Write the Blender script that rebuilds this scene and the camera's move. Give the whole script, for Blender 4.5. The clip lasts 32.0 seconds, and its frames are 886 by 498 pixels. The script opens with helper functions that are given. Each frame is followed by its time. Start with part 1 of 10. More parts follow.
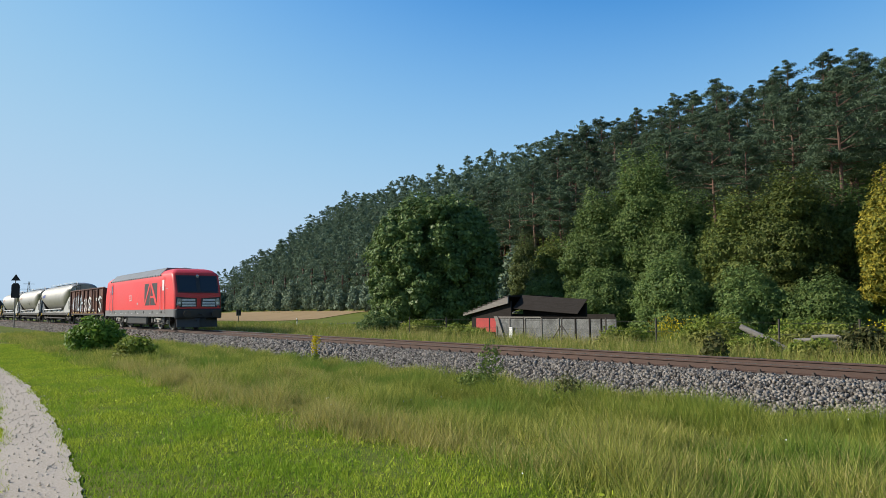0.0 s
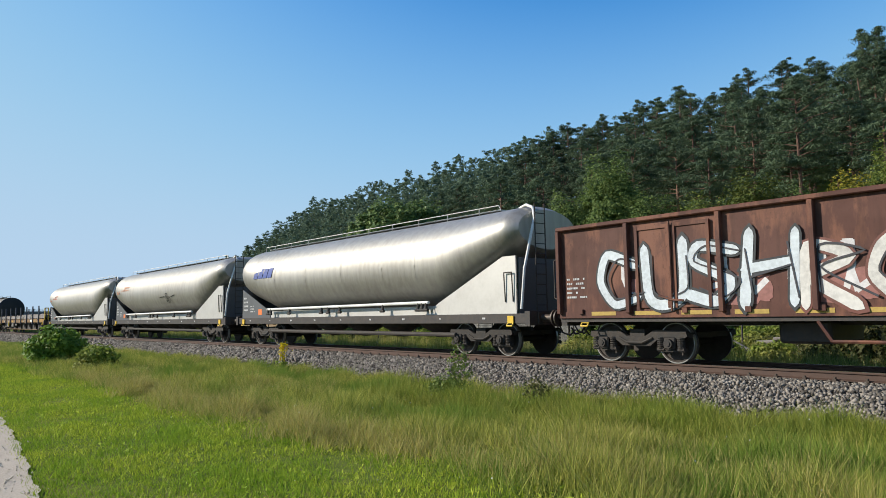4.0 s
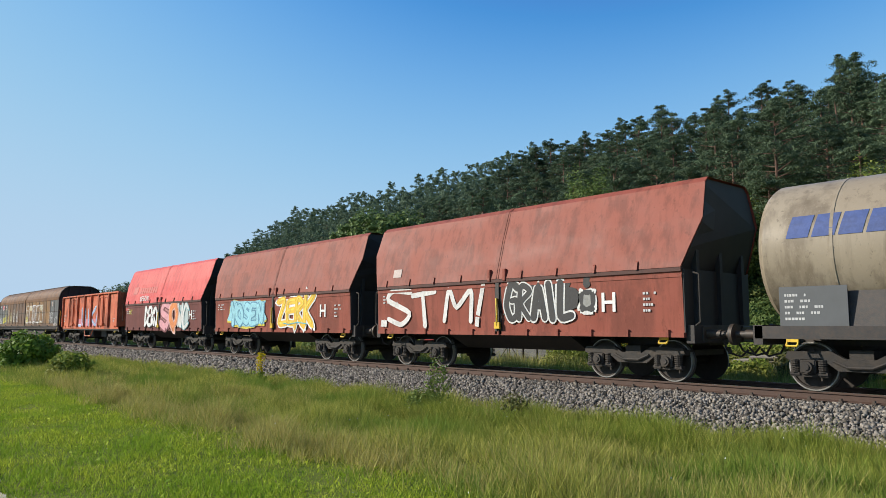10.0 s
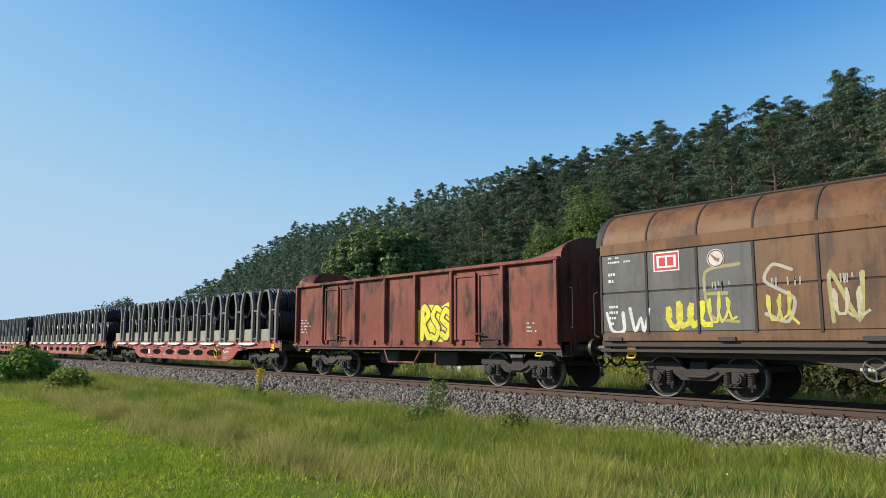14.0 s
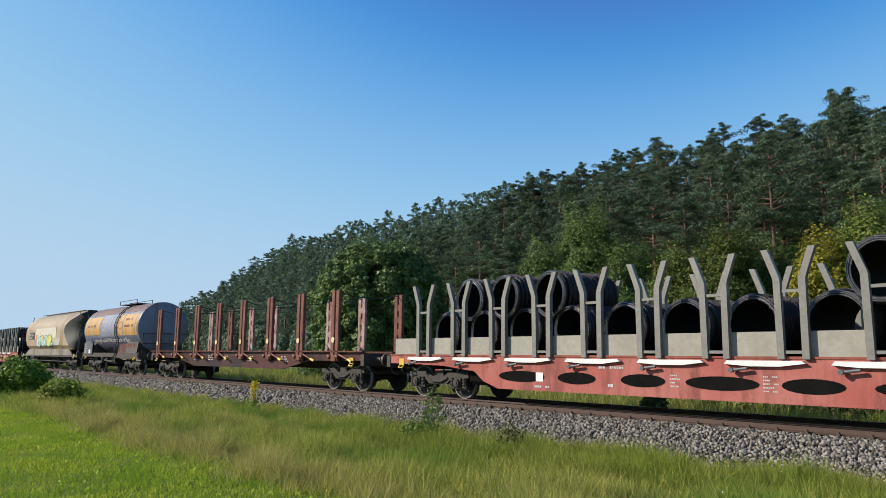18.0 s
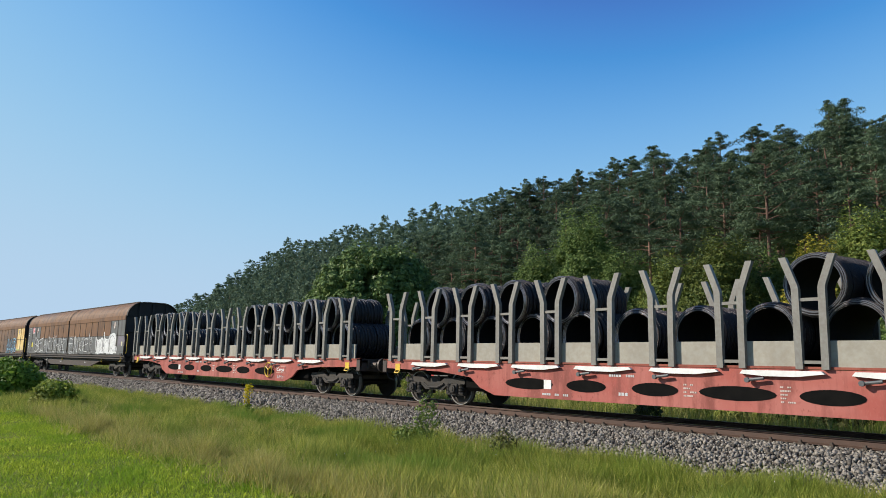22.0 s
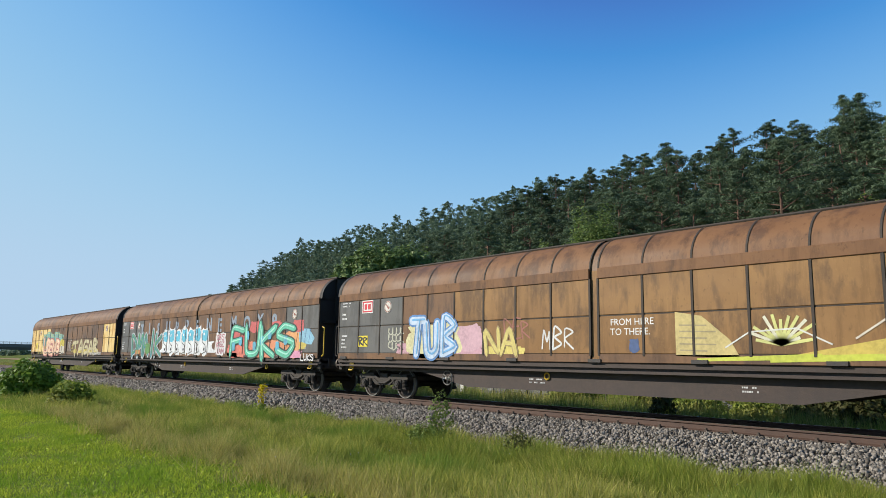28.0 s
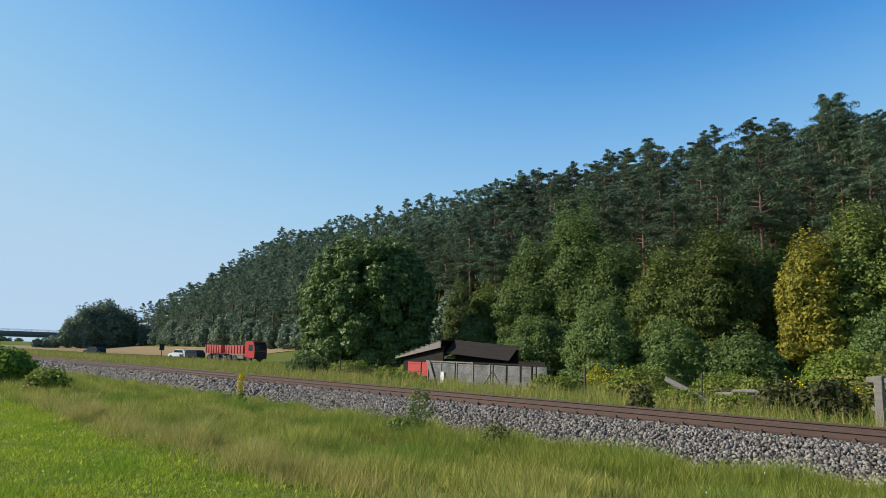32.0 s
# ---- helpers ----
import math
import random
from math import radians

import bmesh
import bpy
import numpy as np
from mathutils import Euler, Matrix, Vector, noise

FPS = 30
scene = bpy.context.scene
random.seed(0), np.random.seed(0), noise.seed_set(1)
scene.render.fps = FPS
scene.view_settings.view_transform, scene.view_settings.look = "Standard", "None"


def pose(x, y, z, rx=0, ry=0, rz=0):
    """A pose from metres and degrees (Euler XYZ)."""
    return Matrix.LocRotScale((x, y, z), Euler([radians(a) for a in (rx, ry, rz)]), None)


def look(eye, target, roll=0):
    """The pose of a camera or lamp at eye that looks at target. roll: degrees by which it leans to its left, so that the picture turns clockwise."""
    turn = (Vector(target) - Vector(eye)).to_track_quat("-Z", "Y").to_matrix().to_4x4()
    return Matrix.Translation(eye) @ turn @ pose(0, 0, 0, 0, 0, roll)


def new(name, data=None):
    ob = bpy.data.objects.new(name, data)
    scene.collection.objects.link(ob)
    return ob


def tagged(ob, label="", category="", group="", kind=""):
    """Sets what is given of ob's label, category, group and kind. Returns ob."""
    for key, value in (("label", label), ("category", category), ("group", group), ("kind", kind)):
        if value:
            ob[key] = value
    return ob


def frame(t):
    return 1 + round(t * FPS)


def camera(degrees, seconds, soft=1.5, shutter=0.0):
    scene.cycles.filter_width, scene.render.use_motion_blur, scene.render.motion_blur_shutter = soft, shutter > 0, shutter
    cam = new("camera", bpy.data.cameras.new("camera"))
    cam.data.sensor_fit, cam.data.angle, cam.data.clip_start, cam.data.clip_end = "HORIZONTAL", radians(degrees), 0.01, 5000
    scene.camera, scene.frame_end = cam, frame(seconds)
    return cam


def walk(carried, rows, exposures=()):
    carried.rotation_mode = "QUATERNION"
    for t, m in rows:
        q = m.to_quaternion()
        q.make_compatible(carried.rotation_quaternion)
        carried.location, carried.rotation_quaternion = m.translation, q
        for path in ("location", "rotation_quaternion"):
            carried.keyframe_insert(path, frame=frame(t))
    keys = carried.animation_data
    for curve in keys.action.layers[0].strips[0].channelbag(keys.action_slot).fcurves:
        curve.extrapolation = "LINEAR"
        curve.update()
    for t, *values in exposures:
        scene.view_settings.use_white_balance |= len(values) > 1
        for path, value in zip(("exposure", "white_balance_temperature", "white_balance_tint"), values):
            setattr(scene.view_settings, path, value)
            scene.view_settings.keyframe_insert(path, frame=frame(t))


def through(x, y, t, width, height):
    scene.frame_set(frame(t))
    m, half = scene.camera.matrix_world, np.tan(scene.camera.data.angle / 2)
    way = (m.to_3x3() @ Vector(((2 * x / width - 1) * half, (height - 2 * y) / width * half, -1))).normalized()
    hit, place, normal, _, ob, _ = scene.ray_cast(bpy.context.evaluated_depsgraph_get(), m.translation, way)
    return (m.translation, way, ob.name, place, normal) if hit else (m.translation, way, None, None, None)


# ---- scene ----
cam = camera(63.5, 32.0, 0.45)
# place of the eye above the rail head, and its turn: seconds, tilt, lean, heading
EYE = (0.0, 0.0, 1.19)
TURNS = (
    (0, 94.81, 0.48, 52.80),
    (0.5, 94.88, 0.53, 52.83),
    (1, 94.85, 0.57, 52.86),
    (1.5, 94.87, 0.62, 52.86),
    (2, 94.81, 0.71, 52.74),
    (2.5, 94.84, 0.88, 51.85),
    (4.5, 95.29, 0.97, 50.23),
    (5, 95.50, 0.92, 50.25),
    (5.5, 95.69, 0.85, 50.03),
    (6, 95.93, 0.71, 50.77),
    (6.5, 95.92, 0.62, 51.20),
    (7, 95.98, 0.74, 50.23),
    (7.5, 96.12, 0.71, 49.84),
    (8, 96.13, 0.60, 49.39),
    (8.5, 96.18, 0.39, 49.51),
    (9, 96.18, 0.16, 49.44),
    (9.5, 96.10, -0.10, 48.95),
    (10, 96.22, -0.09, 48.71),
    (10.5, 96.24, -0.01, 48.32),
    (11, 96.49, 0.12, 48.23),
    (11.5, 96.82, 0.09, 48.03),
    (12, 96.94, 0.28, 48.11),
    (12.5, 96.95, 0.16, 48.38),
    (13, 97.07, 0.00, 48.47),
    (13.5, 97.19, -0.11, 48.36),
    (14, 97.42, -0.02, 48.71),
    (14.5, 97.66, -0.10, 48.48),
    (16.5, 97.88, -0.13, 48.38),
    (17, 98.05, -0.25, 48.17),
    (17.5, 98.22, -0.26, 48.45),
    (18, 98.54, -0.54, 48.36),
    (18.5, 98.59, -0.59, 48.04),
    (19, 98.66, -0.53, 48.20),
    (19.5, 98.66, -0.48, 48.13),
    (20, 98.72, -0.58, 48.00),
    (20.5, 98.89, -0.62, 47.83),
    (21, 98.96, -0.60, 48.17),
    (21.5, 98.95, -0.86, 48.03),
    (22, 98.99, -1.21, 47.94),
    (22.5, 98.97, -1.22, 47.91),
    (23, 99.05, -1.01, 48.24),
    (23.5, 98.90, -1.02, 48.31),
    (24, 98.93, -1.05, 48.45),
    (24.5, 98.91, -1.16, 48.46),
    (26.5, 98.89, -1.01, 48.32),
    (27, 98.96, -0.99, 48.65),
    (27.5, 98.91, -0.89, 48.85),
    (28, 98.91, -0.93, 48.97),
    (28.5, 98.81, -1.00, 48.49),
    (29, 98.68, -1.18, 48.44),
    (29.5, 98.52, -1.26, 48.22),
    (30, 98.45, -1.21, 48.21),
    (30.5, 98.43, -1.31, 48.03),
    (31, 98.37, -1.35, 47.86),
    (31.5, 98.30, -1.44, 47.70),
    (32, 98.27, -1.58, 47.42),
)
walk(cam, [(t, pose(*EYE, rx, ry, rz)) for t, rx, ry, rz in TURNS])
# ---- light ----
SUN_DIR = Vector((-0.61, -0.65, 0.48)).normalized()   # towards the sun
world = bpy.data.worlds.new("sky")
scene.world = world
world.use_nodes = True
wn = world.node_tree.nodes
sky = wn.new("ShaderNodeTexSky")
sky.sky_type = "NISHITA"
sky.sun_disc = False
sky.sun_elevation = math.asin(SUN_DIR.z)
sky.sun_rotation = math.atan2(SUN_DIR.x, SUN_DIR.y)
sky.air_density, sky.dust_density, sky.ozone_density = 1.0, 0.2, 4.0
wn["Background"].inputs["Strength"].default_value = 0.15
clear = wn.new("ShaderNodeMix")
clear.data_type, clear.blend_type = "RGBA", "MULTIPLY"
clear.inputs["Factor"].default_value = 1.0
clear.inputs["B"].default_value = (0.75, 0.99, 1.12, 1)
world.node_tree.links.new(sky.outputs[0], clear.inputs["A"])
# each colour of the sky levels off towards the pale horizon: top * (1 - e ** (-(v - start) * rate))
split = wn.new("ShaderNodeSeparateColor")
join = wn.new("ShaderNodeCombineColor")
world.node_tree.links.new(clear.outputs["Result"], split.inputs[0])
for i, (top, start, rate) in enumerate(((2.75, 0.6, 1.59), (3.75, 1.22, 1.185), (4.85, 2.6, 1.6))):
    shift = wn.new("ShaderNodeMath")
    shift.operation = "MULTIPLY_ADD"
    shift.inputs[1].default_value, shift.inputs[2].default_value = -rate, rate * start
    fall = wn.new("ShaderNodeMath")
    fall.operation = "POWER"
    fall.inputs[0].default_value = math.e
    level = wn.new("ShaderNodeMath")
    level.operation = "MULTIPLY_ADD"
    level.inputs[1].default_value, level.inputs[2].default_value = -top, top
    least = wn.new("ShaderNodeMath")
    least.operation = "MULTIPLY"
    least.inputs[1].default_value = 0.6
    cap = wn.new("ShaderNodeMath")
    cap.operation = "MINIMUM"
    cap.inputs[1].default_value = top
    both = wn.new("ShaderNodeMath")
    both.operation = "MAXIMUM"
    world.node_tree.links.new(split.outputs[i], shift.inputs[0])
    world.node_tree.links.new(shift.outputs[0], fall.inputs[1])
    world.node_tree.links.new(fall.outputs[0], level.inputs[0])
    world.node_tree.links.new(split.outputs[i], least.inputs[0])
    world.node_tree.links.new(least.outputs[0], cap.inputs[0])
    world.node_tree.links.new(level.outputs[0], both.inputs[0])
    world.node_tree.links.new(cap.outputs[0], both.inputs[1])
    world.node_tree.links.new(both.outputs[0], join.inputs[i])
world.node_tree.links.new(join.outputs[0], wn["Background"].inputs["Color"])
sun = new("sun", bpy.data.lights.new("sun", "SUN"))
sun.data.energy, sun.data.angle, sun.data.color = 5.0, radians(0.53), (1.0, 0.92, 0.79)
sun.matrix_world = look(SUN_DIR * 50, (0, 0, 0))
scene.view_settings.exposure = 0.2


# ---- materials ----
def material(name, base, rough=0.6, metal=0.0, tint=None, scale=3.0, amount=0.5, tint2=None, scale2=25.0, amount2=0.3,
             bump=0.0, bump_scale=60.0, sharp=0.12, stretch=(1, 1, 1), rnd=0.0, spec=0.5):
    """A paint or stuff of colour base, broken by two noises in tint and tint2, with fine relief."""
    m = bpy.data.materials.new(name)
    m.use_nodes = True
    n, l = m.node_tree.nodes, m.node_tree.links
    b = n["Principled BSDF"]
    b.inputs["Roughness"].default_value = rough
    b.inputs["Metallic"].default_value = metal
    b.inputs["Specular IOR Level"].default_value = spec
    co = n.new("ShaderNodeTexCoord")
    mp = n.new("ShaderNodeMapping")
    mp.inputs["Scale"].default_value = stretch
    l.new(co.outputs["Object"], mp.inputs["Vector"])
    if rnd:
        oi = n.new("ShaderNodeObjectInfo")
        mul = n.new("ShaderNodeMath")
        mul.operation = "MULTIPLY"
        mul.inputs[1].default_value = 37.0
        l.new(oi.outputs["Random"], mul.inputs[0])
        l.new(mul.outputs[0], mp.inputs["Location"])
    rgb = n.new("ShaderNodeRGB")
    rgb.outputs[0].default_value = (*base, 1)
    out = rgb.outputs[0]
    for t, sc, am in ((tint, scale, amount), (tint2, scale2, amount2)):
        if t is None:
            continue
        no = n.new("ShaderNodeTexNoise")
        no.inputs["Scale"].default_value = sc
        no.inputs["Detail"].default_value = 6
        no.inputs["Roughness"].default_value = 0.62
        l.new(mp.outputs[0], no.inputs["Vector"])
        mr = n.new("ShaderNodeMapRange")
        mr.inputs["From Min"].default_value = 0.5 - sharp
        mr.inputs["From Max"].default_value = 0.5 + sharp
        mr.inputs["To Max"].default_value = am
        l.new(no.outputs["Fac"], mr.inputs["Value"])
        mx = n.new("ShaderNodeMix")
        mx.data_type = "RGBA"
        l.new(mr.outputs[0], mx.inputs["Factor"])
        l.new(out, mx.inputs["A"])
        mx.inputs["B"].default_value = (*t, 1)
        out = mx.outputs["Result"]
    if rnd:
        hs = n.new("ShaderNodeHueSaturation")
        mr = n.new("ShaderNodeMapRange")
        mr.inputs["To Min"].default_value, mr.inputs["To Max"].default_value = 1 - rnd, 1 + rnd
        l.new(oi.outputs["Random"], mr.inputs["Value"])
        l.new(mr.outputs[0], hs.inputs["Value"])
        l.new(out, hs.inputs["Color"])
        out = hs.outputs[0]
    l.new(out, b.inputs["Base Color"])
    if bump:
        no = n.new("ShaderNodeTexNoise")
        no.inputs["Scale"].default_value = bump_scale
        no.inputs["Detail"].default_value = 4
        l.new(mp.outputs[0], no.inputs["Vector"])
        bp = n.new("ShaderNodeBump")
        bp.inputs["Strength"].default_value = bump
        bp.inputs["Distance"].default_value = 0.02
        l.new(no.outputs["Fac"], bp.inputs["Height"])
        l.new(bp.outputs[0], b.inputs["Normal"])
    return m


def leafy(name, base, other, rough=0.6, through=0.25, vary=0.35, patch=None, patch_scale=0.5, patch_amount=0.8):
    """Foliage: colours vary from clump to clump, and some light comes through."""
    m = bpy.data.materials.new(name)
    m.use_nodes = True
    n, l = m.node_tree.nodes, m.node_tree.links
    b = n["Principled BSDF"]
    b.inputs["Roughness"].default_value = rough
    b.inputs["Specular IOR Level"].default_value = 0.15
    geo = n.new("ShaderNodeNewGeometry")
    mx = n.new("ShaderNodeMix")
    mx.data_type = "RGBA"
    mx.inputs["A"].default_value, mx.inputs["B"].default_value = (*base, 1), (*other, 1)
    l.new(geo.outputs["Random Per Island"], mx.inputs["Factor"])
    oi = n.new("ShaderNodeObjectInfo")
    hs = n.new("ShaderNodeHueSaturation")
    mr = n.new("ShaderNodeMapRange")
    mr.inputs["To Min"].default_value, mr.inputs["To Max"].default_value = 1 - vary, 1 + vary
    l.new(oi.outputs["Random"], mr.inputs["Value"])
    l.new(mr.outputs[0], hs.inputs["Value"])
    out = mx.outputs["Result"]
    if patch is not None:
        co = n.new("ShaderNodeTexCoord")
        no = n.new("ShaderNodeTexNoise")
        no.inputs["Scale"].default_value = patch_scale
        no.inputs["Detail"].default_value = 5
        l.new(co.outputs["Object"], no.inputs["Vector"])
        pr = n.new("ShaderNodeMapRange")
        pr.inputs["From Min"].default_value, pr.inputs["From Max"].default_value = 0.44, 0.62
        pr.inputs["To Max"].default_value = patch_amount
        l.new(no.outputs["Fac"], pr.inputs["Value"])
        pm = n.new("ShaderNodeMix")
        pm.data_type = "RGBA"
        l.new(pr.outputs[0], pm.inputs["Factor"])
        l.new(out, pm.inputs["A"])
        pm.inputs["B"].default_value = (*patch, 1)
        out = pm.outputs["Result"]
    l.new(out, hs.inputs["Color"])
    l.new(hs.outputs[0], b.inputs["Base Color"])
    tr = n.new("ShaderNodeBsdfTranslucent")
    l.new(hs.outputs[0], tr.inputs["Color"])
    ms = n.new("ShaderNodeMixShader")
    ms.inputs[0].default_value = through
    l.new(b.outputs[0], ms.inputs[1])
    l.new(tr.outputs[0], ms.inputs[2])
    l.new(ms.outputs[0], n["Material Output"].inputs["Surface"])
    return m


def glass(name, tint=(0.02, 0.03, 0.04)):
    m = bpy.data.materials.new(name)
    m.use_nodes = True
    b = m.node_tree.nodes["Principled BSDF"]
    b.inputs["Base Color"].default_value = (*tint, 1)
    b.inputs["Roughness"].default_value = 0.05
    b.inputs["Specular IOR Level"].default_value = 0.8
    return m


RUST = (0.13, 0.055, 0.028)
GRIME = (0.035, 0.03, 0.027)
M = {}
M["gear"] = material("bogie_grime", (0.035, 0.032, 0.03), 0.8, tint=(0.075, 0.055, 0.04), scale=4, tint2=(0.015, 0.014, 0.013), scale2=18, bump=0.4, rnd=0.2)
M["wheel"] = material("wheel_steel", (0.05, 0.04, 0.034), 0.65, 0.3, tint=(0.02, 0.018, 0.016), scale=9, rnd=0.2)
M["tread"] = material("worn_wheel_rim", (0.34, 0.33, 0.31), 0.42, 0.5, tint=(0.16, 0.15, 0.14), scale=6)
M["frame_dark"] = material("frame_black", (0.022, 0.022, 0.024), 0.6, tint=(0.05, 0.042, 0.036), scale=3, tint2=(0.09, 0.05, 0.03), scale2=14, amount2=0.25, bump=0.15)
M["frame_brown"] = material("frame_brown", (0.045, 0.032, 0.028), 0.7, tint=(0.07, 0.045, 0.034), scale=2, tint2=(0.02, 0.017, 0.016), scale2=12, bump=0.2)
M["buffer"] = material("buffer_steel", (0.05, 0.048, 0.046), 0.55, 0.4, tint=(0.1, 0.06, 0.035), scale=6)
M["white"] = material("white_paint", (0.75, 0.75, 0.73), 0.55, tint=(0.5, 0.48, 0.44), scale=6, amount=0.4)
M["yellow"] = material("yellow_paint", (0.72, 0.47, 0.03), 0.5, tint=(0.45, 0.28, 0.03), scale=8)
M["steel"] = material("brushed_silo_metal", (0.345, 0.337, 0.318), 0.5, 0.66, tint=(0.27, 0.255, 0.23), scale=0.9, amount=0.85, tint2=(0.46, 0.44, 0.40), scale2=5, amount2=0.6, stretch=(0.9, 1, 0.16), bump=0.10, bump_scale=3, sharp=0.16)
M["alu"] = material("dull_aluminium_sheet", (0.50, 0.49, 0.465), 0.5, 0.5, tint=(0.40, 0.385, 0.36), scale=1.5, tint2=(0.56, 0.55, 0.53), scale2=10, bump=0.03)
M["rail"] = material("rusty_rail", (0.088, 0.05, 0.036), 0.7, 0.2, tint=(0.055, 0.034, 0.027), scale=4, bump=0.15)
M["railhead"] = material("bright_railhead", (0.42, 0.40, 0.39), 0.25, 0.95)
M["sleeper"] = material("sleeper_wood", (0.06, 0.045, 0.035), 0.85, tint=(0.11, 0.08, 0.06), scale=5, bump=0.4)


# ---- builders ----
def part(name, bm, mat, parent=None, label="", smooth=False):
    """Links a bmesh as one mesh object under a thing or a part."""
    me = bpy.data.meshes.new(name)
    bm.to_mesh(me)
    bm.free()
    me.materials.append(mat)
    if smooth:
        me.polygons.foreach_set("use_smooth", [True] * len(me.polygons))
        me.set_sharp_from_angle(angle=radians(35))
    ob = new(name, me)
    ob.parent = parent
    if label:
        ob["label"] = label
    return ob


def again(ob, m, parent=None):
    """Another object on the same mesh, for alike pieces."""
    o = new(ob.name.split(".")[0], ob.data)
    o.matrix_local = m
    o.parent = parent if parent is not None else ob.parent
    if "label" in ob:
        o["label"] = ob["label"]
    return o


def box(bm, x0, x1, y0, y1, z0, z1, bev=0.0):
    t = bmesh.new() if bev else bm
    v = [t.verts.new((x, y, z)) for z in (z0, z1) for y in (y0, y1) for x in (x0, x1)]
    for q in ((0, 2, 3, 1), (4, 5, 7, 6), (0, 1, 5, 4), (2, 6, 7, 3), (0, 4, 6, 2), (1, 3, 7, 5)):
        t.faces.new([v[i] for i in q])
    if bev:
        bmesh.ops.bevel(t, geom=list(t.edges), offset=bev, segments=1, affect="EDGES")
        me = bpy.data.meshes.new("tmp")
        t.to_mesh(me)
        t.free()
        bm.from_mesh(me)
        bpy.data.meshes.remove(me)
    return bm


def cyl(bm, p0, p1, r, seg=14, r2=None, caps=True):
    p0, p1 = Vector(p0), Vector(p1)
    r2 = r if r2 is None else r2
    q = (p1 - p0).to_track_quat("Z", "Y")
    rings = []
    for p, rr in ((p0, r), (p1, r2)):
        rings.append([bm.verts.new(p + q @ Vector((rr * math.cos(a), rr * math.sin(a), 0))) for a in (2 * math.pi * i / seg for i in range(seg))])
    for i in range(seg):
        j = (i + 1) % seg
        bm.faces.new((rings[0][i], rings[0][j], rings[1][j], rings[1][i]))
    if caps:
        bm.faces.new(rings[0][::-1])
        bm.faces.new(rings[1])
    return bm


def tube(bm, pts, r, seg=7):
    for a, b in zip(pts, pts[1:]):
        cyl(bm, a, b, r, seg)
    return bm


def prism(bm, pts, a0, a1, axis="x"):
    """The closed outline pts, drawn out from a0 to a1. Outline in (y, z) for x, (x, z) for y, (x, y) for z."""
    put = {"x": lambda p, a: (a, p[0], p[1]), "y": lambda p, a: (p[0], a, p[1]), "z": lambda p, a: (p[0], p[1], a)}[axis]
    lo = [bm.verts.new(put(p, a0)) for p in pts]
    hi = [bm.verts.new(put(p, a1)) for p in pts]
    n = len(pts)
    bm.faces.new(lo[::-1])
    bm.faces.new(hi)
    for i in range(n):
        j = (i + 1) % n
        bm.faces.new((lo[i], lo[j], hi[j], hi[i]))
    bmesh.ops.recalc_face_normals(bm, faces=bm.faces)
    return bm


def skin(bm, rings, close=True, caps=True):
    """A skin over rings of points with the same count."""
    vs = [[bm.verts.new(p) for p in r] for r in rings]
    n = len(rings[0])
    for a, b in zip(vs, vs[1:]):
        for i in range(n if close else n - 1):
            j = (i + 1) % n
            bm.faces.new((a[i], a[j], b[j], b[i]))
    if caps:
        bm.faces.new(vs[0][::-1])
        bm.faces.new(vs[-1])
    bmesh.ops.recalc_face_normals(bm, faces=bm.faces)
    return bm


def fast_mesh(name, verts, faces, mats, idx=None):
    """A mesh from arrays: verts (n, 3), faces (m, k)."""
    verts, faces = np.asarray(verts, np.float32), np.asarray(faces, np.int32)
    me = bpy.data.meshes.new(name)
    me.vertices.add(len(verts))
    me.vertices.foreach_set("co", verts.ravel())
    k = faces.shape[1]
    me.loops.add(faces.size)
    me.loops.foreach_set("vertex_index", faces.ravel())
    me.polygons.add(len(faces))
    me.polygons.foreach_set("loop_start", np.arange(0, faces.size, k, dtype=np.int32))
    for m in mats:
        me.materials.append(m)
    if idx is not None:
        me.polygons.foreach_set("material_index", np.asarray(idx, np.int32))
    me.update(calc_edges=True)
    return me


def unit(v):
    return v / np.maximum(np.linalg.norm(v, axis=-1, keepdims=True), 1e-9)


def leaves(rng, centers, size, aspect=1.6, outward=None, lift=0.3, tri=False, stray=0.6):
    """Small quads at the centres, turned at random, leaning to outward."""
    n = len(centers)
    nor = rng.normal(size=(n, 3))
    if outward is not None:
        nor = nor * stray + outward
    nor[:, 2] += lift
    nor = unit(nor)
    a = unit(np.cross(nor, rng.normal(size=(n, 3))))
    b = np.cross(nor, a)
    s = (size * rng.uniform(0.6, 1.3, (n, 1))) if np.isscalar(size) else size
    a, b = a * s * aspect * 0.5, b * s * 0.5
    if tri:
        q = np.stack([centers - a, centers + b + a * 0.3, centers + a * 0.8 - b], 1)
        return q.reshape(-1, 3), np.arange(3 * n).reshape(-1, 3)
    q = np.stack([centers - a, centers + b * 0.9, centers + a, centers - b * 0.9], 1)
    return q.reshape(-1, 3), np.arange(4 * n).reshape(-1, 4)


def blades(rng, x, y, z, height, width, lean=0.35):
    """Upright tapering blades that lean at random."""
    n = len(x)
    az = rng.uniform(0, 2 * math.pi, n)
    d = np.stack([np.cos(az), np.sin(az), np.zeros(n)], 1)
    base = np.stack([x, y, z], 1)
    lz = rng.normal(0, lean, (n, 2)) * height[:, None]
    tip = base + np.stack([lz[:, 0], lz[:, 1], height], 1)
    w = d * width[:, None] / 2
    return np.stack([base - w, base + w, tip], 1).reshape(-1, 3), np.arange(3 * n).reshape(-1, 3)


# ---- land ----
C = 15.12          # the track's centre line
ROAD_A, ROAD_B = 77.9, 0.30


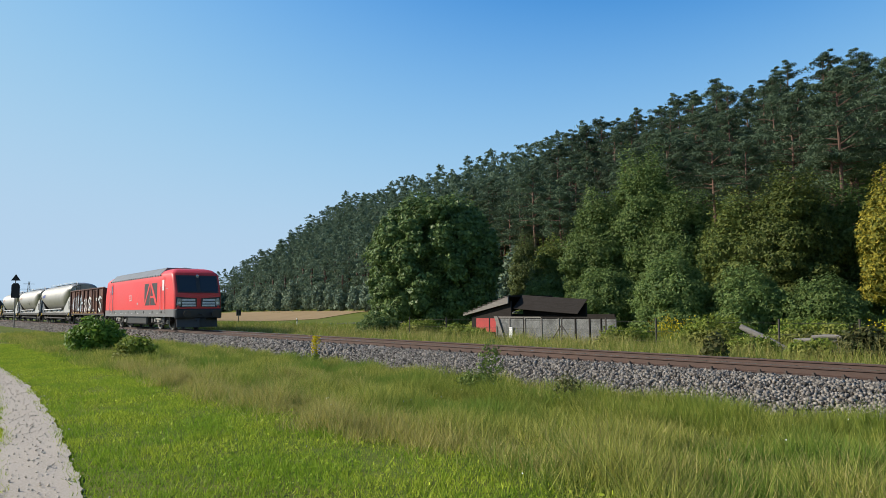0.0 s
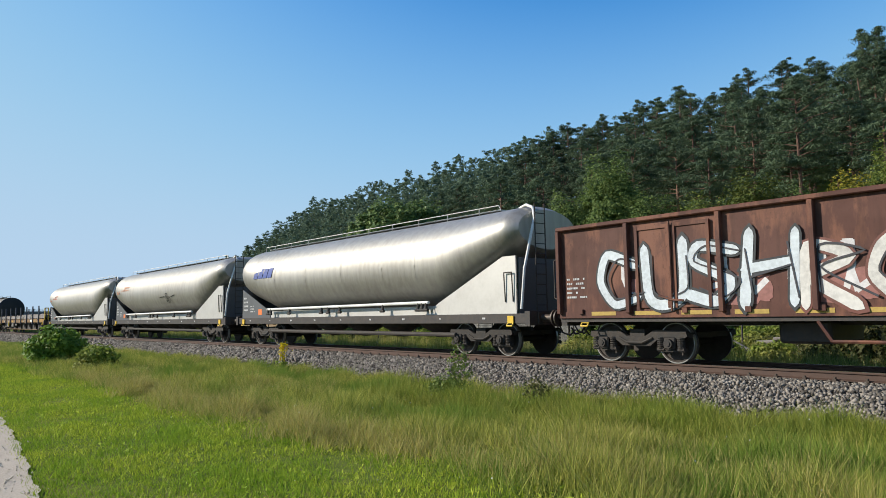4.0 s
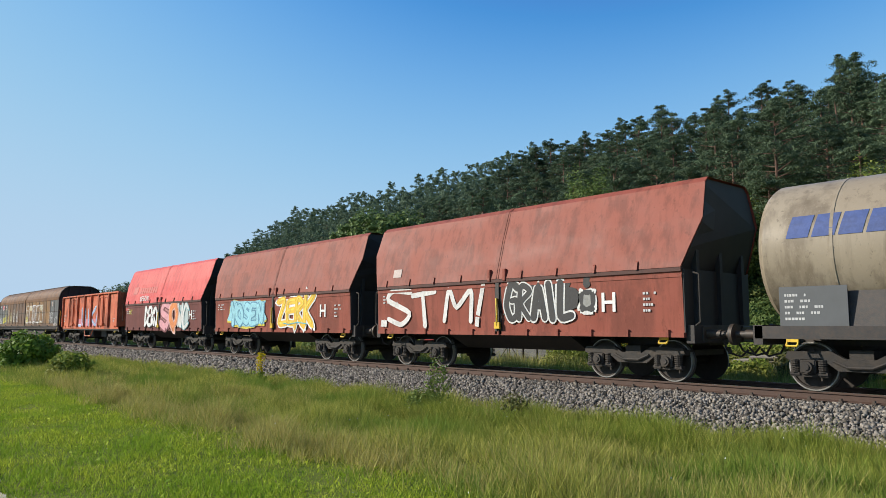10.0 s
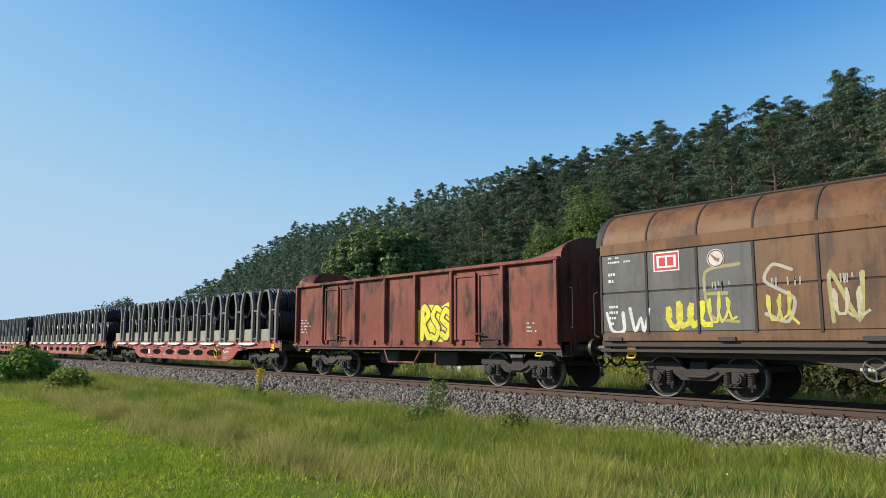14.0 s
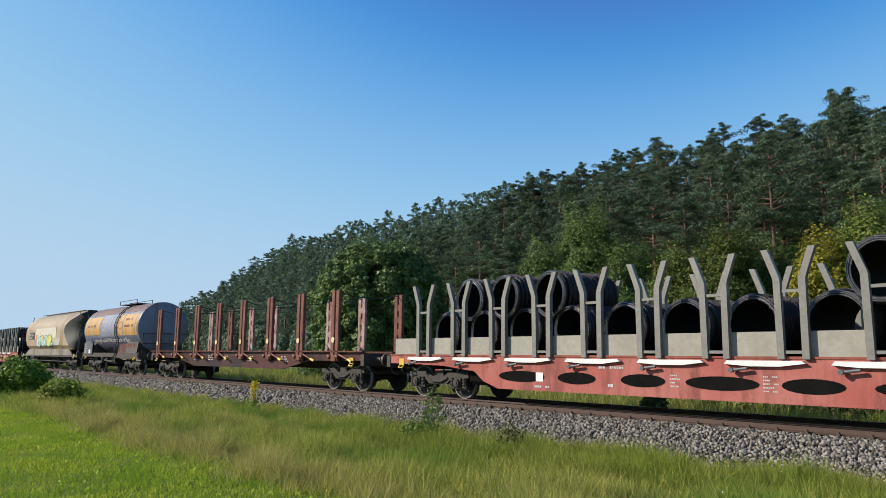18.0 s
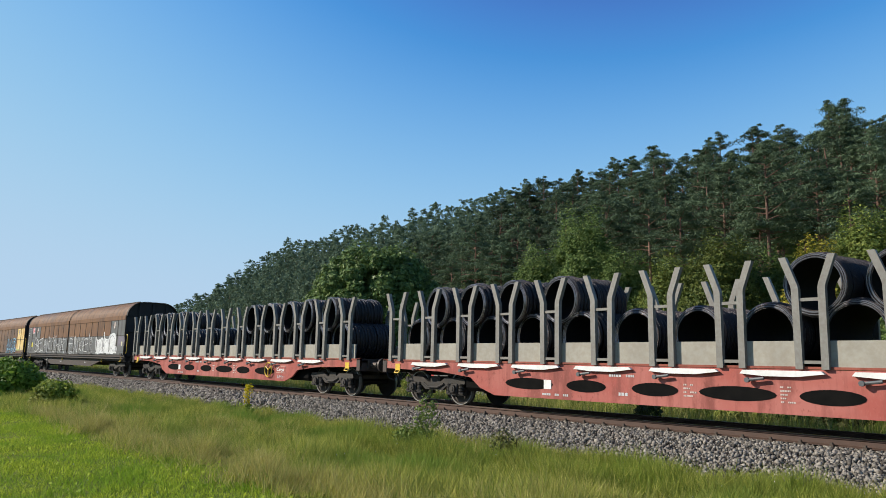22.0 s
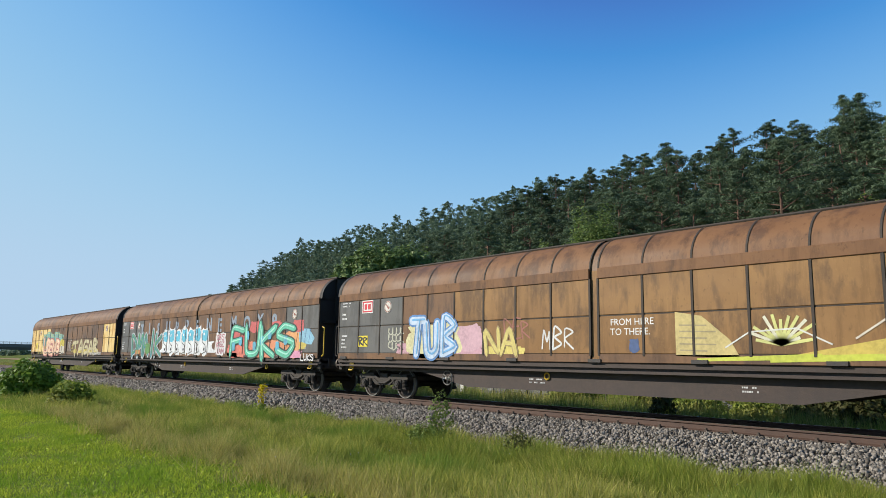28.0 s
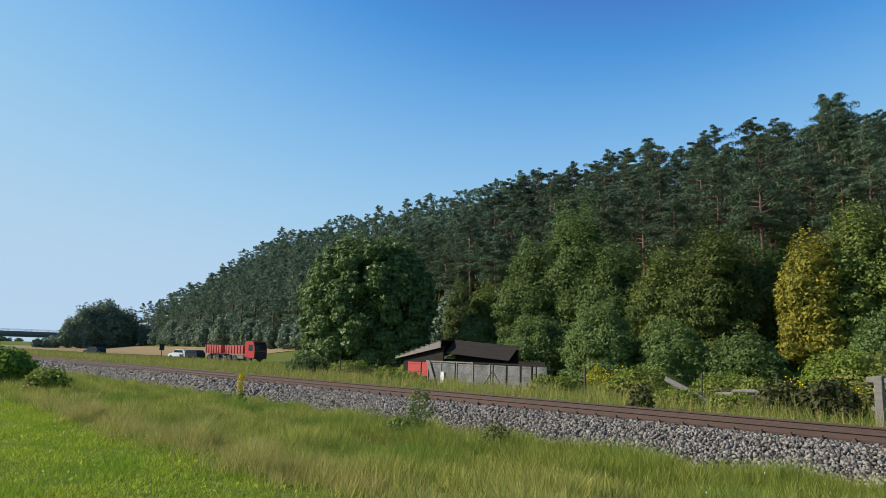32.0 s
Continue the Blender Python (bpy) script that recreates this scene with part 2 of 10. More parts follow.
def smooth(a, b, v):
    t = np.clip((v - a) / (b - a), 0, 1)
    return t * t * (3 - 2 * t)


PHI = np.radians([0, 14, 20.2, 26.2, 33.9, 43, 50.3, 58.7, 66, 74.7, 90, 180])
ELEV = np.array([0.032, 0.076, 0.106, 0.144, 0.186, 0.230, 0.266, 0.300, 0.318, 0.330, 0.325, 0.28])


def foot(x):
    return 54 + 0.19 * np.clip(-x, -40, 700)


def ground(x, y):
    """The height of the land; the rail head is at 0."""
    x, y = np.asarray(x, float), np.asarray(y, float)
    z = -0.5 - 0.12 * smooth(6, 11, y) * (1 - smooth(11.5, 13, y))
    z = z - 0.1 * smooth(17, 22, y) - 0.35 * smooth(24, 45, y)
    f = foot(x)
    z = z + 2.0 * smooth(f - 22, f, y)
    yr = f + 50
    top = np.interp(np.arctan2(yr, -x), PHI, ELEV) * np.hypot(x, yr) + 1.2 - 17.8
    top = np.where(x < -290, top * np.clip((345 + x) / 55, 0, 1), top)
    t = np.clip((y - f) / 50, 0, 1.0)
    z = z + np.maximum(top - 1, 0) * (t ** 1.15)
    z = z + 0.05 * np.sin(x * 0.7 + y * 0.9) * np.sin(x * 0.31 - y * 0.6) * smooth(3, 5, y) * (1 - smooth(8.5, 10.5, y))
    return z


M["ground"] = material("meadow_soil", (0.11, 0.14, 0.026), 0.95, spec=0.05, tint=(0.18, 0.165, 0.052), scale=0.25, amount=0.7, tint2=(0.10, 0.15, 0.022), scale2=2.5, amount2=0.6, bump=0.6, bump_scale=9)
M["field"] = material("stubble_field", (0.33, 0.235, 0.13), 0.95, spec=0.05, tint=(0.25, 0.18, 0.095), scale=0.12, tint2=(0.4, 0.3, 0.17), scale2=1.5, bump=0.4, bump_scale=6)
M["asphalt"] = material("asphalt", (0.05, 0.05, 0.052), 0.85, tint=(0.07, 0.07, 0.07), scale=1.5, bump=0.2)
M["gravel"] = material("pale_gravel", (0.47, 0.405, 0.325), 0.95, spec=0.05, tint=(0.38, 0.32, 0.245), scale=1.1, tint2=(0.56, 0.49, 0.41), scale2=45, amount2=0.8, bump=0.45, bump_scale=60)
xs = np.concatenate([np.linspace(-2500, -720, 14), np.linspace(-700, -160, 40), np.linspace(-150, 40, 130), np.linspace(60, 2500, 20)])
ys = np.concatenate([np.linspace(-2500, -60, 12), np.linspace(-50, 30, 90), np.linspace(32, 240, 70), np.linspace(260, 2500, 16)])
gx, gy = np.meshgrid(xs, ys)
gz = ground(gx, gy)
n1, n2 = gx.shape
ii = np.arange(n1 * n2).reshape(n1, n2)
gf = np.stack([ii[:-1, :-1], ii[:-1, 1:], ii[1:, 1:], ii[1:, :-1]], -1).reshape(-1, 4)
gm = fast_mesh("ground", np.stack([gx, gy, gz], -1).reshape(-1, 3), gf, [M["ground"]])
gm.polygons.foreach_set("use_smooth", [True] * len(gm.polygons))
tagged(new("ground", gm), "rough grassy meadow soil beside the railway", "ground", kind="structure")


def strip(name, mat, rows, lift, label, category, n=1, sides=4, ragged=0.0):
    """A ribbon on the land: rows of (x0, y0, x1, y1), edge to edge."""
    r = np.array(rows, float)
    N = 420 if ragged else 60
    t = np.linspace(0, len(r) - 1, N)
    rr = np.stack([np.interp(t, np.arange(len(r)), r[:, k]) for k in range(4)], 1)
    u = np.linspace(0, 1, sides + 1)
    px = rr[:, 0:1] * (1 - u) + rr[:, 2:3] * u
    py = rr[:, 1:2] * (1 - u) + rr[:, 3:4] * u
    if ragged:
        for c in (0, sides):
            py[:, c] += ragged * (np.sin(px[:, c] * 4.1 + c) + 0.7 * np.sin(px[:, c] * 9.7) + 0.5 * np.sin(px[:, c] * 23))
    pz = ground(px, py) + lift + 0.005 * np.sin(px * 3.1) * np.sin(py * 5)
    v = np.stack([px, py, pz], -1).reshape(-1, 3)
    k = np.arange(N * (sides + 1)).reshape(N, sides + 1)
    fc = np.stack([k[:-1, :-1], k[1:, :-1], k[1:, 1:], k[:-1, 1:]], -1).reshape(-1, 4)
    return tagged(new(name, fast_mesh(name, v, fc, [mat])), label, category, kind="structure")


strip("gravel_path", M["gravel"], [(30, -4.9, 30, -4.2), (12, -2.2, 12, -1.5), (0, -0.55, 0.3, 0.15), (-4, 0.1, -4, 0.8), (-7.6, 0.72, -7.2, 1.42), (-12, 1.25, -11.8, 1.94), (-18.8, 1.8, -18.6, 2.46), (-26.2, 1.95, -26.2, 2.6), (-40, 1.2, -40, 2.0), (-60, -1.2, -60, -0.2)], 0.03, "pale gravel wheel track with grass on both sides", "path", ragged=0.02)
strip("road", M["asphalt"], [(-644, 44, -644, 49.5), (-212, 30.2, -212, 35.8), (-138, 35.2, -138, 40.8), (-92, 49, -92, 54.6), (-55, 60, -55, 65.6)], 0.05, "grey asphalt country road along the field", "road")
strip("field", M["field"], [(-420, 66, -420, 120), (-260, 54, -260, 96), (-180, 52, -180, 86), (-120, 62, -120, 74)], 0.08, "tan stubble field below the wood", "field")

# track: ballast bed, sleepers, rails
M["ballast_bed"] = material("ballast_bed", (0.16, 0.15, 0.14), 0.95, spec=0.05, tint=(0.08, 0.075, 0.07), scale=16, amount=0.8, bump=0.9, bump_scale=25)
bm = bmesh.new()
prism(bm, [(C - 3.45, -0.75), (C - 1.75, -0.25), (C + 1.75, -0.25), (C + 3.3, -0.75)], -700, 500)
tagged(part("ballast_bed", bm, M["ballast_bed"]), "grey crushed-stone ballast bed under the track", "ballast", kind="structure")
RAIL = [(-0.075, -0.172), (0.075, -0.172), (0.075, -0.16), (0.012, -0.14), (0.009, -0.045), (0.036, -0.035), (0.036, -0.008),
        (0.028, 0.0), (-0.028, 0.0), (-0.036, -0.008), (-0.036, -0.035), (-0.009, -0.045), (-0.012, -0.14), (-0.075, -0.16)]
track = tagged(new("railway_track"), "single railway track with rusty rails on wooden sleepers", "railway track", kind="structure")
for s in (-0.753, 0.753):
    bm = bmesh.new()
    prism(bm, [(C + s + a, b) for a, b in RAIL], -700, 500)
    part("rail", bm, M["rail"], track)
    bm = bmesh.new()
    box(bm, -700, 500, C + s - 0.026, C + s + 0.026, 0.0, 0.003)
    part("rail_tread", bm, M["railhead"], track, "bright worn rail tread")
bm = bmesh.new()
box(bm, -0.12, 0.12, -1.3, 1.3, -0.16, 0.0, 0.012)
for s in (-0.753, 0.753):
    box(bm, -0.09, 0.09, s - 0.17, s + 0.17, 0.0, 0.014)
    for d in (-0.11, 0.11):
        cyl(bm, (0, s + d, 0.0), (0, s + d, 0.085), 0.03, 6)
        box(bm, -0.035, 0.035, s + d - 0.04, s + d + 0.04, 0.014, 0.05)
SL = part("sleeper", bm, M["sleeper"], track)
SL.matrix_local = pose(4.2, C, -0.186)
for k in range(1, 230):
    again(SL, pose(4.2 - k * 0.553, C, -0.186), track)

# ballast stones on the near shoulder and in the bed
M["stone"] = leafy("ballast_stone", (0.05, 0.043, 0.036), (0.34, 0.305, 0.262), 0.85, 0.0, 0.0)
CUBE = np.array([(x, y, z) for z in (-1, 1) for y in (-1, 1) for x in (-1, 1)], float)
CUBE_F = np.array([(0, 2, 3, 1), (4, 5, 7, 6), (0, 1, 5, 4), (2, 6, 7, 3), (0, 4, 6, 2), (1, 3, 7, 5)])


def bed_z(y):
    """The surface of the ballast across the track."""
    d = np.abs(y - C)
    return np.where(d < 1.9, -0.205, -0.205 - (d - 1.9) * 0.27)


def stones(rng, x, y, size):
    n = len(x)
    v = CUBE[None] * rng.uniform(0.62, 1.1, (n, 8, 3)) * (size[:, None, None] * rng.uniform(0.45, 1.2, (n, 1, 3)))
    a, b, c = rng.uniform(0, 6.28, (3, n))
    for i, j, t in ((0, 1, a), (1, 2, b), (0, 2, c)):
        p, q = v[..., i].copy(), v[..., j].copy()
        v[..., i] = p * np.cos(t)[:, None] - q * np.sin(t)[:, None]
        v[..., j] = p * np.sin(t)[:, None] + q * np.cos(t)[:, None]
    z = bed_z(y) + rng.uniform(-0.02, 0.025, n)
    v += np.stack([x, y, z], 1)[:, None]
    return v.reshape(-1, 3), (CUBE_F[None] + 8 * np.arange(n)[:, None, None]).reshape(-1, 4)


rng = np.random.default_rng(5)
VV, FF, base = [], [], 0
for x0, x1, dens, sz in ((-22, 3, 540, 0.026), (-48, -22, 170, 0.044), (-130, -48, 50, 0.07)):
    n = int((x1 - x0) * 2.75 * dens)
    x, y = rng.uniform(x0, x1, n), C - rng.uniform(0.9, 3.65, n) + rng.normal(0, 0.05, n)
    y = np.where(np.abs(np.abs(y - C) - 0.753) < 0.1, y - 0.25, y)
    v, fc = stones(rng, x, y, sz * rng.uniform(0.6, 1.5, n))
    VV.append(v)
    FF.append(fc + base)
    base += len(v)
    if x0 > -100:
        m = n // 9
        v, fc = stones(rng, rng.uniform(x0, x1, m), C + rng.uniform(-0.6, 0.6, m), sz * rng.uniform(0.6, 1.3, m))
        VV.append(v)
        FF.append(fc + base)
        base += len(v)
tagged(new("ballast_stones", fast_mesh("ballast_stones", np.concatenate(VV), np.concatenate(FF), [M["stone"]])), "pale and dark grey crushed ballast stones", "ballast", kind="stuff")
ballast = bpy.data.objects["ballast_bed"]
sv = []
for k in range(6):
    v, fc = stones(rng, np.zeros(1), np.full(1, C), np.full(1, 0.034))
    v[:, 1] -= C
    v[:, 2] += 0.205
    sv.append(fast_mesh("stone", v, fc, [M["stone"]]))
for k in range(260):
    o = new("stone", sv[k % 6])
    o.parent = ballast
    yy = C - rng.uniform(1.95, 3.5)
    o.matrix_local = pose(rng.uniform(-13, -2.5), yy, float(bed_z(yy)) + 0.015, *rng.uniform(0, 360, 3))

n = 1500
x = rng.uniform(-26, -5.5, n)
y = np.interp(-x, [0, 4, 7.4, 12, 18.7, 26.2], [-0.2, 0.45, 1.07, 1.6, 2.13, 2.28]) + rng.normal(0, 0.2, n)
v, fc = stones(rng, x, y, 0.008 * rng.uniform(0.5, 1.6, n))
v[:, 2] += np.repeat(ground(x, y) + 0.03 - bed_z(y), 8)
M["pebble"] = leafy("pale_pebble", (0.44, 0.375, 0.30), (0.62, 0.55, 0.46), 0.9, 0.0, 0.0)
tagged(new("gravel_pebbles", fast_mesh("gravel_pebbles", v, fc, [M["pebble"]])), "small pale pebbles on the wheel track", "gravel", kind="stuff")

# ---- plants ----
M["lawn"] = leafy("mown_grass", (0.155, 0.245, 0.02), (0.56, 0.62, 0.066), 0.7, 0.35, 0.0, (0.18, 0.32, 0.024), 0.9, 0.6)
M["meadow"] = leafy("meadow_grass", (0.145, 0.20, 0.03), (0.55, 0.52, 0.125), 0.75, 0.36, 0.0, (0.15, 0.245, 0.034), 0.45, 0.9)
M["lush"] = leafy("fresh_grass", (0.10, 0.16, 0.018), (0.30, 0.35, 0.05), 0.7, 0.35, 0.0, (0.22, 0.22, 0.05), 0.8, 0.6)
M["straw"] = leafy("dry_grass", (0.29, 0.26, 0.075), (0.58, 0.50, 0.175), 0.75, 0.3, 0.0)
M["weed"] = leafy("weeds", (0.12, 0.20, 0.025), (0.28, 0.32, 0.055), 0.65, 0.35, 0.0, (0.30, 0.27, 0.09), 0.25, 0.7)
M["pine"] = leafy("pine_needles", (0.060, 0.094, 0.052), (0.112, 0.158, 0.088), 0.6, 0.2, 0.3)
# Distance haze is put into the next two colours, paler and bluer.
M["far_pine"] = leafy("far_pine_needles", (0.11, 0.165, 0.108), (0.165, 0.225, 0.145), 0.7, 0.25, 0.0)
M["hazed_leaf"] = leafy("far_leaves", (0.11, 0.16, 0.11), (0.22, 0.28, 0.18), 0.7, 0.2, 0.0)
M["pine_bark"] = material("pine_bark", (0.17, 0.095, 0.065), 0.9, tint=(0.09, 0.06, 0.05), scale=2, bump=0.5, rnd=0.25)
M["bark"] = material("grey_bark", (0.10, 0.085, 0.07), 0.9, tint=(0.06, 0.05, 0.042), scale=3, bump=0.5)
M["chestnut"] = leafy("chestnut_leaves", (0.066, 0.118, 0.037), (0.21, 0.285, 0.09), 0.45, 0.2, 0.0)
M["broad"] = leafy("broad_leaves", (0.08, 0.136, 0.037), (0.20, 0.265, 0.08), 0.55, 0.35, 0.15)
M["broad_light"] = leafy("pale_leaves", (0.12, 0.17, 0.05), (0.27, 0.31, 0.11), 0.55, 0.35)
M["broad_turning"] = leafy("turning_leaves", (0.078, 0.122, 0.032), (0.21, 0.24, 0.055), 0.55, 0.3)
M["yellow_leaf"] = leafy("yellow_leaves", (0.11, 0.14, 0.03), (0.40, 0.33, 0.045), 0.55, 0.35)
M["bush"] = leafy("bush_leaves", (0.09, 0.17, 0.024), (0.22, 0.33, 0.05), 0.5, 0.35, 0.0)
M["shrub"] = leafy("shrub_leaves", (0.09, 0.15, 0.03), (0.20, 0.25, 0.065), 0.6, 0.3, 0.0)
M["dark_bush"] = leafy("dark_bush_leaves", (0.06, 0.08, 0.026), (0.15, 0.14, 0.05), 0.6, 0.25)
M["petal"] = leafy("yellow_petals", (0.60, 0.46, 0.02), (0.75, 0.60, 0.03), 0.5, 0.3)

rng = np.random.default_rng(11)


def grass(name, mat, n, x0, x1, y0, y1, h, w, label, lean=0.35, near=1.0, keep=None):
    u = rng.random(n) ** near
    x = x1 + (x0 - x1) * u
    y = rng.uniform(y0, y1, n)
    if keep is not None:
        k = keep(x, y)
        x, y = x[k], y[k]
    z = ground(x, y) - 0.01
    tuft = np.sin(x * 1.9 + np.sin(y * 1.3)) * np.sin(y * 2.3 + x * 0.4) + 0.7 * np.sin(x * 5.3 + y * 1.7) * np.sin(y * 4.9 - x * 2.1)
    s = rng.uniform(0.5, 1.3, len(x)) * np.clip(1 + (0.55 if h > 0.15 else 0.3) * tuft, 0.3, 2.0)
    grow = 1 + np.clip(-x - 12, 0, 60) / 25
    v, fc = blades(rng, x, y, z, h * s, w * grow * rng.uniform(0.7, 1.4, len(x)), lean)
    return tagged(new(name, fast_mesh(name, v, fc, [mat])), label, "grass", kind="stuff")


def lawn_edge(x):
    return 5.2 + 0.35 * np.sin(x * 0.55) + 0.2 * np.sin(x * 1.7) + np.clip(-x - 16, 0, 40) * 0.02


def off_path(x, y):
    yr = np.interp(-x, [0, 4, 7.2, 11.8, 18.6, 26.2, 40, 60], [0.15, 0.8, 1.42, 1.94, 2.46, 2.6, 2.0, -0.2]) - 0.07 + rng.uniform(-0.08, 0.08, len(x))
    yl = np.interp(-x, [0, 4, 7.6, 12, 18.8, 26.2, 40, 60], [-0.55, 0.1, 0.72, 1.25, 1.8, 1.95, 1.2, -1.2]) + 0.07 + rng.uniform(-0.08, 0.08, len(x))
    return (y > yr) | (y < yl)


grass("lawn_grass", M["lawn"], 330000, -46, 1, -0.4, 6.2, 0.07, 0.013, "bright green short mown grass", 0.5, 1.5, lambda x, y: off_path(x, y) & (y < lawn_edge(x) + rng.normal(0, 0.5, len(x))))
grass("verge_grass", M["lawn"], 60000, -46, 3, -2.6, 0.0, 0.08, 0.012, "short green grass beyond the wheel track", 0.5, 1.3, off_path)
tall = lambda x, y: (y > lawn_edge(x) + rng.normal(0, 0.55, len(x))) & (y < C - 3.3 + rng.normal(0, 0.12, len(x)))
grass("meadow_grass", M["meadow"], 340000, -62, 2, 4.6, 12.2, 0.22, 0.012, "tall green and yellowing meadow grass", 0.45, 1.35, tall)
grass("dry_grass", M["straw"], 125000, -55, 2, 4.8, 11.5, 0.26, 0.009, "tall dry straw-coloured grass", 0.42, 1.2,
      lambda x, y: tall(x, y) & ((np.sin(x * 0.55 + 0.8) * np.sin(y * 0.8 + x * 0.12) + 2.2 * np.exp(-((x + 13.5) / 6) ** 2 - ((y - 5.5) / 0.6) ** 2) - 0.7 * np.exp(-((y - 9.6) / 1.0) ** 2) + 0.7 * np.sin(x * 2.3 + y) * np.sin(y * 2.9 - 0.7 * x) + rng.normal(0, 0.25, len(x))) > 0.35))
grass("straw_band", M["straw"], 60000, -24, -5, 4.3, 6.6, 0.25, 0.010, "band of dry straw-coloured grass at the edge of the lawn", 0.5, 1.0,
      lambda x, y: np.abs(y - 5.35 - 0.12 * np.sin(x * 0.9)) < np.abs(rng.normal(0, 0.36, len(x))) * np.clip(1 + 0.8 * np.sin(x * 3.1) * np.sin(x * 1.3 + y * 3), 0.2, 1.6) * smooth(-24, -17, x) * (1 - 0.7 * smooth(-9, -5, x)))
grass("lush_grass", M["lush"], 45000, -16, -2, 8.3, 11.3, 0.26, 0.012, "fresh green grass at the foot of the ballast", 0.45, 1.0,
      lambda x, y: (np.sin(x * 0.8 + 1.0) * np.sin(y * 1.1 + 0.4 * x) + rng.normal(0, 0.35, len(x))) > 0.1)
grass("bank_grass", M["weed"], 150000, -120, 4, 18.4, 32, 0.45, 0.018, "tall weeds and grass behind the track", 0.3, 1.3)
grass("bank_straw", M["straw"], 40000, -120, 4, 18.4, 25, 0.55, 0.012, "dry pale grass behind the track", 0.3, 1.3)
grass("roadside_grass", M["meadow"], 60000, -200, -40, 27, 50, 0.35, 0.035, "rough grass in front of the road", 0.3, 1.0, lambda x, y: y < ROAD_A + ROAD_B * x - 3.8)
grass("road_verge_grass", M["weed"], 22000, -125, -50, 28, 61, 0.32, 0.04, "tall grass along the edge of the road", 0.3, 1.0, lambda x, y: np.abs(y - np.interp(x, [-644, -212, -138, -92, -55], [42.5, 28.7, 33.7, 47.5, 58.5])) < 1.3)
n = 1500
x, y = rng.uniform(-16, 0, n), rng.uniform(2.6, 5.4, n)
v, fc = leaves(rng, np.stack([x, y, ground(x, y) + 0.04 + 0.04 * rng.random(n)], 1), 0.028, 2.2)
tagged(new("clover_leaves", fast_mesh("clover_leaves", v, fc, [M["lawn"]])), "broad weeds and clover among the mown grass", "weeds", kind="stuff")
n = 70
x, y = rng.uniform(-14, 0, n), rng.uniform(3, 10.5, n)
v, fc = leaves(rng, np.stack([x, y, ground(x, y) + np.where(y > 5.2, 0.28, 0.1)], 1), 0.02, 1.0)
tagged(new("wild_flowers", fast_mesh("wild_flowers", v, fc, [M["white"]])), "small white wild flowers in the grass", "flowers", kind="stuff")


def tapered(bm, pts, radii, seg=7):
    for a, b, r0, r1 in zip(pts, pts[1:], radii, radii[1:]):
        cyl(bm, a, b, r0, seg, r1)


def crown_points(rg, lobes, per_area, inner=0.25):
    """Leaf places on the shells of the lobes (x, y, z, rx, rz), and the way outwards."""
    P, O = [], []
    for cx, cy, cz, rx, rz in lobes:
        n = int(per_area * rx * (rx + rz) * 6)
        d = unit(rg.normal(size=(n, 3)))
        bump = 1 + 0.16 * np.sin(d[:, 0] * 7 + cx) * np.sin(d[:, 1] * 6 + cz) + 0.12 * np.sin(d[:, 2] * 9 + cy)
        rad = np.where(rg.random(n) < inner, rg.uniform(0.5, 0.95, n), np.clip(rg.normal(1.0, 0.10, n), 0.7, 1.13)) * bump
        P.append(np.array([cx, cy, cz]) + d * rad[:, None] * np.array([rx, rx, rz]))
        O.append(d)
    return np.concatenate(P), np.concatenate(O)


def broad_tree(name, at, height, lobes, mat, leaf, per_area, label, trunk=0.2, seed=1, bark=None, category="tree", stems=5, group=""):
    """A trunk with limbs and a crown of leaves in uneven lobes; at: x, y."""
    rg = np.random.default_rng(seed)
    root = tagged(new(name), label, category, group)
    z = float(ground(*at)) - 0.05
    root.matrix_world = pose(at[0], at[1], z)
    bm = bmesh.new()
    if stems:
        tapered(bm, [(0, 0, -0.1), (0.05, 0.03, height * 0.25), (0.1, -0.05, height * 0.55), (0, 0, height * 0.85)], [trunk, trunk * 0.8, trunk * 0.5, trunk * 0.12])
    for k in range(max(stems, 3)):
        lo = lobes[k % len(lobes)]
        s = height * rg.uniform(0.12, 0.5) if stems else 0
        e = Vector((lo[0], lo[1], lo[2])) + Vector(rg.normal(0, 0.3, 3))
        m = Vector((lo[0] * 0.45, lo[1] * 0.45, s + (lo[2] - s) * 0.6))
        tapered(bm, [(0, 0, s), m, e], [trunk * 0.5, trunk * 0.32, trunk * 0.1], 6)
    part("trunk", bm, bark or M["bark"], root)
    P, O = crown_points(rg, lobes, per_area)
    k = P[:, 2] > 0.05
    P, O = P[k], O[k]
    v, fc = leaves(rg, P, leaf, 1.7, O, 0.35, True)
    cr = new("crown", fast_mesh("crown", v, fc, [mat]))
    cr.parent = root
    return root


def lobed(rg, w, h, base, n, flat=0.75):
    """Lobes that fill an egg of half-width w from base to h."""
    out = [(0, 0, base + (h - base) * 0.5, w * 0.72, (h - base) * 0.46)]
    for k in range(n):
        a = 2 * math.pi * k * 0.618 + rg.uniform(-0.3, 0.3)
        t = (k + 0.5) / n
        zz = base + (h - base) * (0.12 + 0.76 * t)
        rr = w * 0.62 * math.sqrt(max(0.05, 1 - (2 * t - 0.85) ** 2 * 0.75))
        s = w * rg.uniform(0.22, 0.42) * (1.15 - 0.45 * t)
        out.append((rr * math.cos(a), rr * math.sin(a), zz, s, s * flat))
    return out


